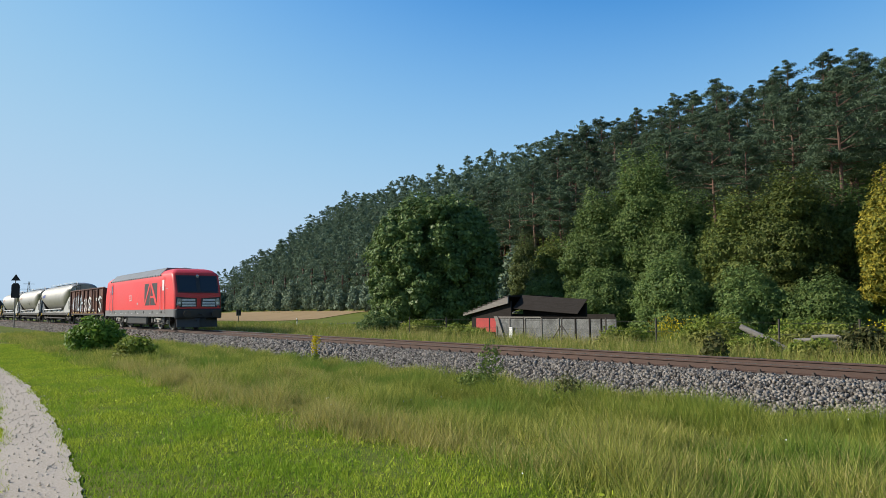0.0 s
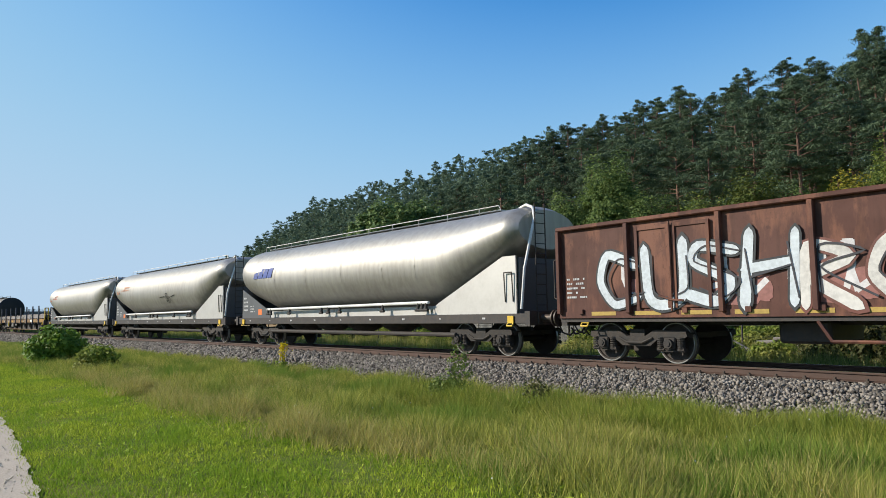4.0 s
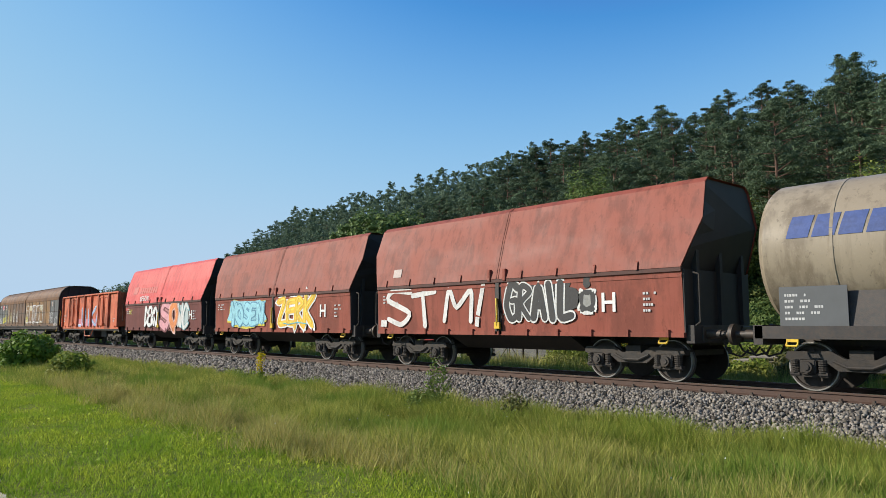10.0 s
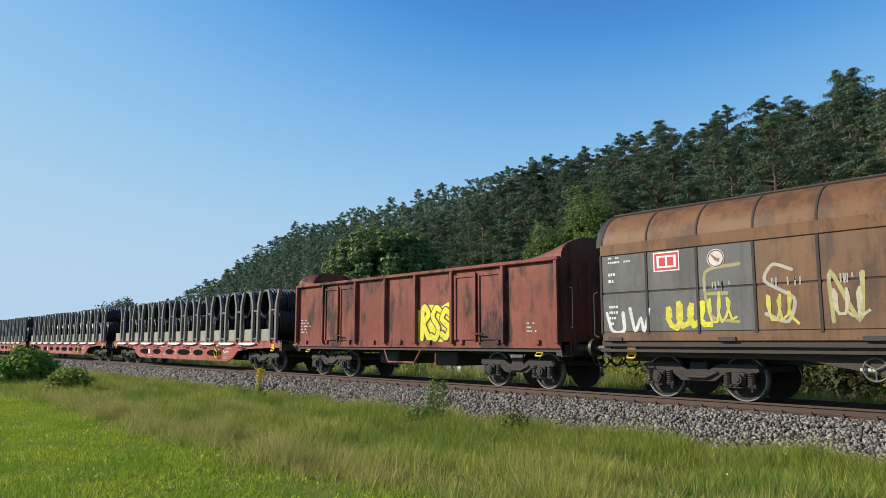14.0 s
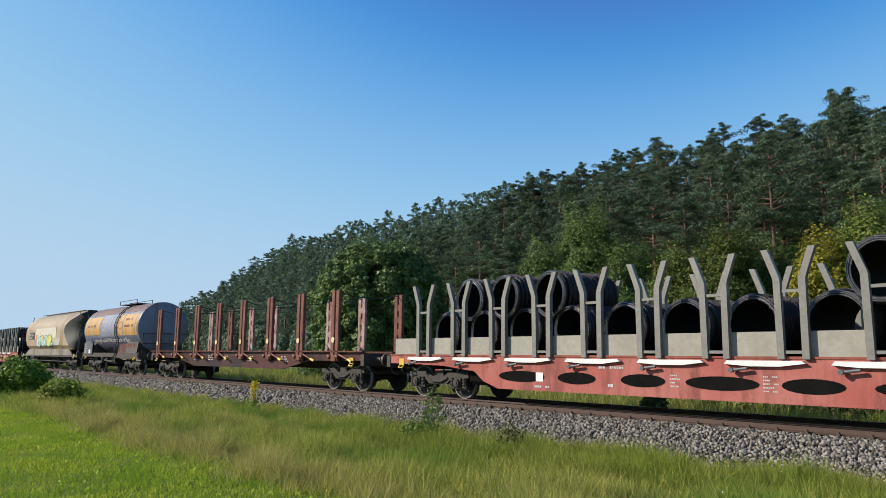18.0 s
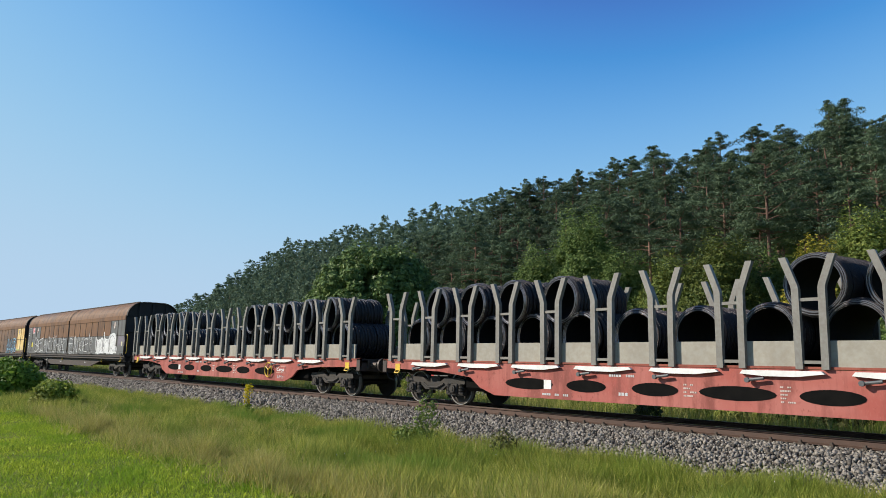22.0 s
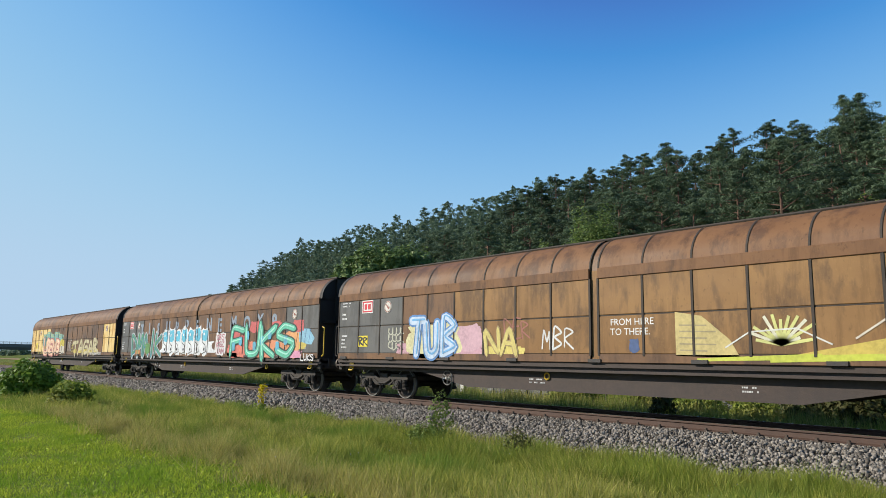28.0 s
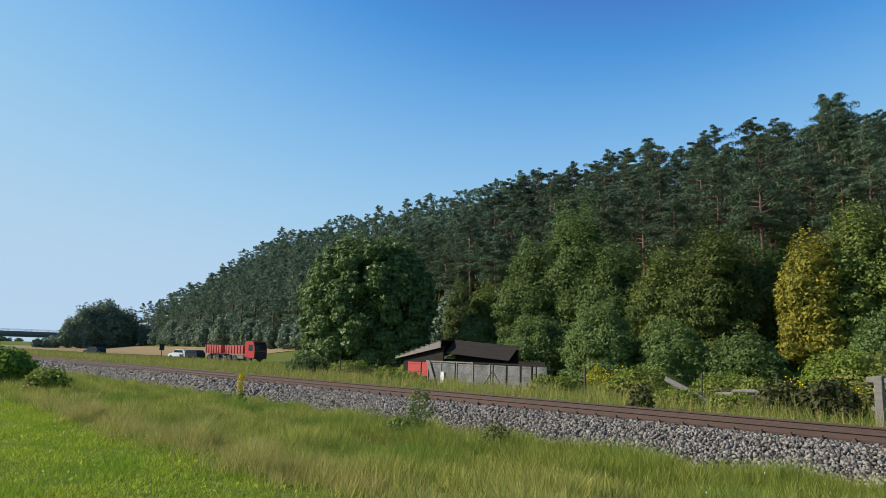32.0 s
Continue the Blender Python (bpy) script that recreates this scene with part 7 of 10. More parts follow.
    box(bm, -0.06, 0.06, -1.49, -1.42, z0, z1 + 0.1)
    box(bm, -0.12, 0.12, -1.45, 1.45, 1.0, z1)
    part("middle_post", bm, M["frame_dark"], root)
    bm = bmesh.new()
    tube(bm, [(0.0, -1.52, 1.15), (0.06, -1.56, 1.5), (0.0, -1.52, 1.95)], 0.03, 6)
    box(bm, -0.06, 0.12, -1.55, -1.49, 1.15, 1.32)
    part("lid_lever", bm, M["yellow"], root, "yellow lever lock")
    bm = bmesh.new()
    headstocks(bm, half)
    box(bm, -L, L, -0.4, 0.4, 0.8, 1.1)
    prism(bm, [(-1.35, 1.05), (-0.5, 0.6), (0.5, 0.6), (1.35, 1.05)], -2.2, 2.2)
    part("underframe", bm, M["frame_dark"], root)
    rng = random.Random(seed)
    bars(root, rng, L - 0.95, 1.5, 0.45, 0.5, -1.462, rows=3)
    bars(root, rng, -L + 0.3, 1.9, 0.8, 0.3, -1.462, rows=3)
    bogie(root, half - 2.35)
    bogie(root, -half + 2.35)
    ends(root, half)
    letters("lettering", "H", 0.62, M["white"], root, art(root, L), 1.55, -1.462, 0.01, label="white letter H")
    return root


def art_1(r, L):
    pale = (0.7, 0.68, 0.66)
    wild(r, "STM", -4.9, 1.3, 3.95, 1.0, -1.464, 0.15, pale, 2, 0.08)
    for a, b in (((-0.55, 2.35), (-0.75, 1.55)), ((-0.78, 1.42), (-0.8, 1.25)), ((-5.1, 1.36), (-5.12, 1.24)), ((-4.95, 1.36), (-4.97, 1.24))):
        stroke(r, [a, b], -1.466, 0.15, pale)
    blob(r, 0.25, 2.6, 1.4, 2.3, -1.463, (0.02, 0.02, 0.022), 2)
    graffiti(r, "GRAIL", 0.3, 1.42, 2.25, 1.18, -1.464, (0.02, 0.02, 0.022), (0.72, 0.72, 0.7), bold=0.05, spike=0.1)
    blob(r, 2.65, 3.2, 1.5, 2.1, -1.463, (0.72, 0.72, 0.7), 4)
    blob(r, 2.7, 3.15, 1.55, 2.05, -1.468, (0.02, 0.02, 0.022), 4)
    blob(r, 2.82, 3.04, 1.68, 1.95, -1.472, (0.3, 0.3, 0.28), 6)
    blob(r, 2.83, 3.02, 2.12, 2.4, -1.470, (0.02, 0.02, 0.022), 7)
    plate("label_panel", paint((0.5, 0.4, 0.36)), r, -4.6, -4.2, 2.72, 2.98, -1.452, "small pale label on the lid", 13)
    return 3.3


def art_2(r, L):
    blob(r, -3.95, -0.6, 1.16, 2.32, -1.462, (0.66, 0.55, 0.05))
    graffiti(r, "YOSEN", -3.75, 1.32, 3.0, 1.12, -1.468, (0.30, 0.62, 0.72), (0.09, 0.27, 0.42), (0.28, 0.58, 0.68), bold=0.085, spike=0)
    graffiti(r, "ZERK", 0.5, 1.31, 2.5, 1.25, -1.464, (0.85, 0.50, 0.03), (0.8, 0.8, 0.78), bold=0.085, seed=3, spike=0.7, shine=(0.85, 0.66, 0.08))
    stroke(r, [(0.9, 1.33), (1.3, 1.28), (2.0, 1.36), (2.6, 1.3)], -1.492, 0.035, (0.12, 0.5, 0.6))
    return 3.45


def art_3(r, L):
    graffiti(r, "DEKO", -2.1, 1.32, 1.95, 1.2, -1.464, (0.75, 0.75, 0.74), (0.03, 0.02, 0.02), bold=0.06, spike=0)
    for x in (-1.7, -1.18, -0.7):
        blob(r, x, x + 0.09, 1.72, 1.86, -1.49, (0.3, 0.03, 0.05), 3)
    blob(r, 0.2, 1.7, 1.12, 2.34, -1.462, (0.45, 0.2, 0.2), 2)
    blob(r, 2.5, 3.85, 1.14, 2.32, -1.462, (0.42, 0.5, 0.5), 5)
    graffiti(r, "S", 0.3, 1.22, 1.25, 1.5, -1.468, (0.72, 0.34, 0.38), (0.2, 0.05, 0.06), bold=0.12, spike=0.6)
    graffiti(r, "O", 1.55, 1.2, 1.05, 1.5, -1.478, (0.72, 0.24, 0.07), (0.68, 0.42, 0.36), bold=0.12, spike=0.6)
    graffiti(r, "WC", 2.5, 1.2, 1.4, 1.45, -1.468, (0.66, 0.66, 0.64), (0.16, 0.34, 0.38), bold=0.04, spike=0.8)
    rng = random.Random(2)
    wild(r, "AKE", -L + 0.65, 1.9, 0.5, 0.26, -1.464, 0.022, (0.6, 0.52, 0.05), 3)
    wild(r, "SEHON", -L + 2.4, 2.6, 1.35, 0.24, -1.49, 0.045, WHITE, 4)
    plate("red_patch", paint((0.5, 0.06, 0.05)), r, -L + 0.02, -L + 0.5, 2.1, 2.3, -1.458, "red patch at the corner of the flap")
    # worn brand marks, darker than the lid
    for x0, w, h in [(0.9, 0.72, 0.42)] + [(1.95 + 0.34 * k, 0.24, 0.34) for k in range(8)]:
        plate("brand_mark", M["lid_mark"], r, -L + x0, -L + x0 + w, 3.0, 3.0 + h, -1.379, "dull red worn brand mark", 15)
    return 3.9


lid_wagon(-174.4, -186.55, "rust-brown hopper wagon with closed lids and white graffiti", M["hop_brown"], M["hop_brown"], 21, art_1)
lid_wagon(-186.55, -198.7, "rust-brown hopper wagon with yellow and blue graffiti", M["hop_brown"], M["hop_brown"], 22, art_2)
lid_wagon(-198.7, -210.8, "hopper wagon with bright red lids and dull brown flaps", M["hop_dull"], M["hop_red"], 23, art_3)

ea, EL = open_wagon(-210.8, -224.3, M["ea_orange"], "faded orange open freight wagon with blue and pink graffiti", seed=12)
bars(ea, random.Random(1), -EL + 2.9, 2.42, 1.2, 0.3, -1.392, rows=1)
blob(ea, -2.6, 2.75, 1.2, 1.7, -1.391, (0.62, 0.2, 0.24))
graffiti(ea, "LUIKA", -2.6, 1.27, 5.3, 1.45, -1.395, (0.33, 0.46, 0.72), (0.68, 0.72, 0.8), bold=0.0, spike=1.0, seed=4)



# ---- sliding-wall wagons ----
# Dark of the roof ribs; the panels' shadow gaps are painted with it too.
M["slide_rib"] = material("dark_grimy_rib", (0.04, 0.032, 0.026), 0.8, tint=(0.07, 0.05, 0.036), scale=4, tint2=(0.02, 0.017, 0.015), scale2=18, bump=0.2)
M["board_beige"] = material("dusty_beige_board", (0.34, 0.32, 0.27), 0.7, tint=(0.24, 0.225, 0.19), scale=1.2, tint2=(0.2, 0.15, 0.1), scale2=9, amount2=0.3)
M["rod"] = material("bright_wire_rod", (0.25, 0.26, 0.28), 0.35, 0.6)


def slide_wagon(u0, u1, label, seed, tones, art, low=""):
    """tones: codes of the fourteen panels' materials, front to rear; low: one code for all the lower panels, where they differ."""
    root, half = vehicle("sliding_wall_wagon", u0, u1, label, "freight wagon", "wagons of the train")
    L = half - 0.62
    z0, z1 = 1.22, 3.36
    code = {"b": "slide_dark", "t": "slide_tan", "g": "slide_grey", "y": "slide_yellow", "r": "slide_brown"}
    arc = [(-1.44, z1)] + [(-1.44 + 1.0 * (1 - math.cos(a)), z1 + 0.86 * math.sin(a)) for a in np.linspace(0.25, 1.45, 7)]
    sec = arc + [(-y, z) for y, z in arc[::-1]]
    n = 9
    for h in (0, 1):
        a0, a1 = (0.12, L - 0.05) if h == 0 else (-L + 0.05, -0.12)
        bm = bmesh.new()
        skin(bm, [[(a0, y, z) for y, z in sec], [(a1, y, z) for y, z in sec]], close=False, caps=False)
        skin(bm, [[(a0, y * 0.98, z - 0.04) for y, z in sec], [(a1, y * 0.98, z - 0.04) for y, z in sec]], close=False, caps=False)
        roof = part("roof_hood", bm, M["slide_brown"], root, "rounded rusty brown roof hood", smooth=True)
        for k in range(n + 1):
            x = a0 + (a1 - a0) * k / n
            bm = bmesh.new()
            skin(bm, [[(x + d, y * 1.008, z + 0.012) for y, z in sec] for d in (-0.02, 0.02)], close=False, caps=False)
            part("roof_rib", bm, M["slide_rib"], roof)
        w = abs(a1 - a0) / n
        for s in (-1, 1):
            for k in range(n):
                x = max(a0, a1) - (k + 0.5) * w
                q = k if h == 0 else n - 1 - k
                if h == 0:
                    m = M[code[tones[q if q < 2 else 2 + (q - 2) * 5 // 7]]]
                else:
                    m = M[code[tones[13 - (0 if q == 0 else 1 if q < 3 else 2 + (q - 3) * 5 // 6)]]]
                bm = bmesh.new()
                box(bm, x - w / 2 + 0.02, x + w / 2 - 0.02, s * 1.435 - 0.02, s * 1.435 + 0.02, z0 + 0.2, 2.275, 0.012)
                part("wall_panel", bm, M[code[low]] if low else m, root)
                bm = bmesh.new()
                box(bm, x - w / 2 + 0.02, x + w / 2 - 0.02, s * 1.435 - 0.02, s * 1.435 + 0.02, 2.305, z1, 0.012)
                part("wall_panel", bm, m, root)
            # Posts are coloured dark to draw the shadow lines between panels.
            bm = bmesh.new()
            for k in range(n + 1):
                x = max(a0, a1) - k * w
                box(bm, x - 0.026, x + 0.026, s * 1.45 - 0.02, s * 1.45 + 0.02, z0 + 0.15, z1 - 0.19)
            box(bm, min(a0, a1), max(a0, a1), s * 1.42 - 0.02, s * 1.42 + 0.02, z0, z1)
            part("wall_frame", bm, M["slide_rib"], root)
            bm = bmesh.new()
            box(bm, min(a0, a1), max(a0, a1), s * 1.455 - 0.028, s * 1.455 + 0.028, z1 - 0.20, z1 + 0.05, 0.01)
            part("cantrail", bm, M["slide_brown"], root, "rusty brown cantrail band")
            bm = bmesh.new()
            box(bm, min(a0, a1), max(a0, a1), s * 1.435 - 0.025, s * 1.435 + 0.025, z0, z0 + 0.19, 0.008)
            part("bottom_sheet", bm, M["slide_grey"] if low else M["slide_dark"], root, "grimy bottom sheet")
    bm = bmesh.new()
    skin(bm, [[(x, y * 0.985, z - 0.02) for y, z in sec] for x in (-0.125, 0.125)], close=False, caps=False)
    part("roof_joint", bm, M["slide_dark"], root)
    for s in (-1, 1):
        bm = bmesh.new()
        box(bm, -0.09, 0.09, s * 1.40 - 0.02, s * 1.40 + 0.02, z0, z1)
        part("middle_seal", bm, M["slide_tan"] if seed > 32 else M["frame_brown"], root)
        # lower running rail and sill
        bm = bmesh.new()
        box(bm, -L, L, s * 1.36 - 0.05, s * 1.36 + 0.09, 1.10, 1.22)
        box(bm, -L, L, s * 1.42 - 0.05, s * 1.42 + 0.09, 0.98, 1.04)
        part("slide_rail", bm, M["frame_brown"], root)
        for x in np.linspace(-L + 0.4, L - 0.4, 9):
            bm = bmesh.new()
            box(bm, x - 0.18, x + 0.18, s * 1.46 - 0.03, s * 1.46 + 0.04, 1.22, 1.30)
            part("door_lock", bm, M["frame_dark"], root)
        bm = bmesh.new()
        prism(bm, [(-L, 0.98), (L, 0.98), (L, 0.88), (L - 4.4, 0.86), (L - 6.4, 0.50), (-L + 6.4, 0.50), (-L + 4.4, 0.86), (-L, 0.88)], s * 1.22 - 0.04, s * 1.22 + 0.04, "y")
        part("fishbelly_girder", bm, M["frame_brown"], root, "dark brown fishbelly girder")
    # End walls and frames hold the shade of the unlit end as colour.
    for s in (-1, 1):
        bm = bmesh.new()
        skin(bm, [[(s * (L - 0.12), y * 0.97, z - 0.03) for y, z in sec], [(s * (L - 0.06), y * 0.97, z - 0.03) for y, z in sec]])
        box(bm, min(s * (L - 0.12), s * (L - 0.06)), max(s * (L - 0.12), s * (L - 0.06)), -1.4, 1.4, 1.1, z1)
        part("end_wall", bm, M["tank_end"], root, "end wall with its shade put into a near-black colour")
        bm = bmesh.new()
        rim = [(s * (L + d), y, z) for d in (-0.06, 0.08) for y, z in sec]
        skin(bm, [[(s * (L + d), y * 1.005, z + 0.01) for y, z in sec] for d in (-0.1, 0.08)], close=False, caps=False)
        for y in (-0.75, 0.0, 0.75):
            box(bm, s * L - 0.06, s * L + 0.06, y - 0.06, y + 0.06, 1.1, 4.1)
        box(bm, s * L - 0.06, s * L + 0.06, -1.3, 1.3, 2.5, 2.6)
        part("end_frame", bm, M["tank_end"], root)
        bm = bmesh.new()
        tube(bm, [(s * (L + 0.1), -1.38, 1.3), (s * (L + 0.22), -1.38, 1.35), (s * (L + 0.22), -1.38, 2.3), (s * (L + 0.1), -1.38, 2.35)], 0.02, 6)
        part("grab_rail", bm, M["yellow"] if s > 0 else M["gear"], root)
    bm = bmesh.new()
    headstocks(bm, half)
    box(bm, -L, L, -1.3, 1.3, 1.04, 1.14)
    box(bm, -L, L, -0.35, 0.35, 0.75, 1.04)
    part("underframe", bm, M["frame_dark"], root)
    bogie(root, half - 2.75)
    bogie(root, -half + 2.75)
    ends(root, half)
    rng = random.Random(seed)
    Y = -1.457
    w = (L - 0.17) / n
    for x in (L - 1.5 * w, -L + 2.4 * w):
        bm = bmesh.new()
        cyl(bm, (x, Y - 0.008, 2.88), (x, Y + 0.004, 2.88), 0.19, 22)
        o = part("round_notice", bm, paint((0.68, 0.64, 0.58)), root, "round pale notice with a thin red ring")
        bm = bmesh.new()
        hoop(bm, 0.165, 0.012, 22)
        part("notice_ring", bm, paint((0.42, 0.14, 0.10)), o).matrix_local = pose(x, Y - 0.008, 2.88)
        bm = bmesh.new()
        prism(bm, [(x - 0.11, 2.955), (x - 0.09, 2.975), (x + 0.02, 2.89), (x + 0.09, 2.87), (x + 0.05, 2.80), (x - 0.02, 2.84)], Y - 0.013, Y - 0.009, "y")
        part("notice_sign", bm, paint((0.33, 0.12, 0.09)), o)
    for x in (-1.6, L - 4.2):
        bm = bmesh.new()
        hoop(bm, 0.08, 0.02, 12)
        o = part("lashing_ring", bm, M["yellow"], root, "yellow lashing ring")
        o.matrix_local = pose(x, -1.29, 0.86)
    bm = bmesh.new()
    hoop(bm, 0.2, 0.018)
    for a in (0.5, 2.6, 4.7):
        cyl(bm, (0, 0, 0), (0.2 * math.cos(a), 0, 0.2 * math.sin(a)), 0.014, 5)
    o = part("handwheel", bm, M["stake_grey"], root, "grey brake handwheel")
    o.matrix_local = pose(-L + 5.6, -1.30, 0.72)
    ink = (0.40, 0.20, 0.07) if tones[-1] == "y" else WHITE
    bars(root, rng, -L + 0.25, 2.95, w * 0.55, 0.3, Y, ink, 3)
    bars(root, rng, -L + 0.25, 2.5, w * 0.3, 0.3, Y, ink, 2)
    bars(root, rng, -L + 0.25, 1.55, w * 0.32, 0.5, Y, ink, 4)
    bm = bmesh.new()
    tube(bm, [(-L, -0.78, 4.19), (L, -0.78, 4.19)], 0.035, 6)
    part("roof_rail", bm, M["slide_rib"], root)
    bars(root, rng, -2.2, 0.66, 0.7, 0.16, -1.265, rows=2)
    bars(root, rng, 3.4, 0.66, 0.35, 0.16, -1.265, rows=2)
    bars(root, rng, -5.6, 0.66, 0.6, 0.12, -1.265, rows=1)
    art(root, L, w, rng, Y)
    return root


def emblem(root, x, z, y, s=1.0):
    red = paint((0.62, 0.03, 0.05))
    plate("emblem", M["white"], root, x, x + 0.62 * s, z, z + 0.42 * s, y, "white emblem plate framed in red")
    for x0, x1, z0, z1 in ((0.03, 0.59, 0.03, 0.075), (0.03, 0.59, 0.345, 0.39), (0.03, 0.075, 0.075, 0.345), (0.545, 0.59, 0.075, 0.345)):
        plate("emblem_frame", red, root, x + x0 * s, x + x1 * s, z + z0 * s, z + z1 * s, y - 0.006)
    for x0 in (0.14, 0.34):
        plate("emblem_bar", red, root, x + x0 * s, x + (x0 + 0.14) * s, z + 0.12 * s, z + 0.30 * s, y - 0.006)


def drips(r, rng, x0, x1, z, y, c, n=5):
    """Short runs of paint below an edge."""
    for k in range(n):
        x = rng.uniform(x0, x1)
        stroke(r, [(x, z), (x + rng.uniform(-0.01, 0.01), z - rng.uniform(0.05, 0.22))], y, 0.03, c)


def frame_patch(r, rng, x, w, z0, z1, y, c):
    """The worn remains of a big block letter: a ragged frame round a panel."""
    q = lambda: rng.uniform(-0.05, 0.05)
    m = (z0 + z1) / 2
    sides = (((x + 0.12, z0), (x + 0.08, m), (x + 0.12, z1)), ((x + w - 0.14, z0), (x + w - 0.1, m), (x + w - 0.14, z1)), ((x + 0.1, z1), (x + w * 0.5, z1), (x + w - 0.12, z1)), ((x + 0.12, z0), (x + w * 0.4, z0 + 0.05), (x + w - 0.15, z0)))
    bm = bmesh.new()
    for k, pts in enumerate(sides):
        ribbon(bm, [Vector((a + q(), b + q())) for a, b in pts], rng.uniform(0.015, 0.05), rng.uniform(0.03, 0.07), y - 0.0012 * k)
    part("graffiti", bm, paint(c), r)
    # ragged remains along the edges
    for k in range(6):
        a, b = (x + rng.choice((0.14, w - 0.16)), rng.uniform(z0, z1)) if k % 2 else (rng.uniform(x + 0.15, x + w - 0.2), rng.choice((z0 + 0.06, z1 - 0.06)))
        bm = bmesh.new()
        n = 9
        ring = [(a + rng.uniform(0.03, 0.13) * math.cos(6.283 * i / n), b + rng.uniform(0.03, 0.16) * math.sin(6.283 * i / n)) for i in range(n)]
        bm.faces.new([bm.verts.new((u, y - 0.006 - 0.0006 * k, v)) for u, v in ring])
        part("graffiti", bm, paint(c), r)


def art_a(r, L, w, rng, Y):
    emblem(r, -L + w * 1.2, 2.7, Y)
    pale = [(0.60, 0.57, 0.52), (0.62, 0.56, 0.54), (0.64, 0.65, 0.68), (0.62, 0.60, 0.58), (0.60, 0.57, 0.50)]
    for k in range(5):
        x = 0.15 + (k + 0.15) * w
        frame_patch(r, rng, x, w * 0.98, 1.5, 2.85, Y - 0.003, pale[k])
        if k in (1, 4):
            blob(r, x + 0.2, x + w * 0.8, 2.45, 2.9, Y - 0.002, (0.52, 0.45, 0.3), k + 3)
        if k in (0, 2):
            wild(r, "SOU"[k // 2] if k else "S", x + 0.3, 1.65, w * 0.5, 0.9, Y - 0.006, 0.06, pale[k], k)
        if k in (1, 2):
            stroke(r, [(x + 0.3, 2.2), (x + 0.35, 1.7), (x + 0.6, 1.6)], Y - 0.006, 0.06, (0.42, 0.08, 0.05))
        drips(r, rng, x + 0.2, x + w * 0.8, 1.55, Y - 0.004, pale[k], 4)
    scrawl(r, rng, 0.35, 1.45, 0.9, 0.6, Y - 0.004, (0.6, 0.55, 0.08), 5, 0.07)
    for k in range(5):
        x = -L + (2 + k) * w
        drips(r, rng, x + 0.2, x + w * 0.8, 2.4, Y - 0.002, (0.4, 0.38, 0.32), 7)
        wild(r, "ESNOA"[k], x + 0.2, 1.6, w * 0.6, 1.0, Y, 0.07, [(0.36, 0.32, 0.12), (0.46, 0.42, 0.34), (0.42, 0.38, 0.14), (0.44, 0.42, 0.36), (0.5, 0.5, 0.46)][k], k + 5, 0.14)
        scrawl(r, rng, x + 0.25, 1.5, w * 0.5, 0.7, Y - 0.004, [(0.6, 0.55, 0.08), (0.6, 0.55, 0.1), (0.5, 0.46, 0.3), (0.6, 0.6, 0.55), (0.55, 0.56, 0.56)][k], 3, 0.05)
    wild(r, "UW", -L + 0.2, 1.42, 1.1, 0.5, Y, 0.08, (0.7, 0.7, 0.68), 4)
    scrawl(r, rng, -L + 1.7, 1.45, 1.0, 0.6, Y, (0.72, 0.65, 0.03), 4, 0.11)
    wild(r, "POER", L - 2.7, 1.85, 1.15, 0.36, Y, 0.028, (0.66, 0.66, 0.66), 5)
    wild(r, "BERI", L - 2.75, 1.5, 1.2, 0.34, Y, 0.028, (0.66, 0.66, 0.66), 6)
    bm = bmesh.new()
    hoop(bm, 0.13, 0.012, 14)
    part("graffiti", bm, paint(WHITE), r).matrix_local = pose(L - 1.05, Y, 1.62)
    stroke(r, [(L - 1.0, 1.75), (L - 0.5, 1.95), (L - 0.25, 1.85)], Y, 0.025, WHITE)
    plate("notice", paint((0.6, 0.6, 0.58)), r, L - 0.38, L - 0.24, 1.72, 1.9, Y, "small pale notice")
    wild(r, "PNFTZA", L - 1.05, 1.24, 1.0, 0.2, Y - 0.05, 0.026, (0.75, 0.75, 0.74), 7)


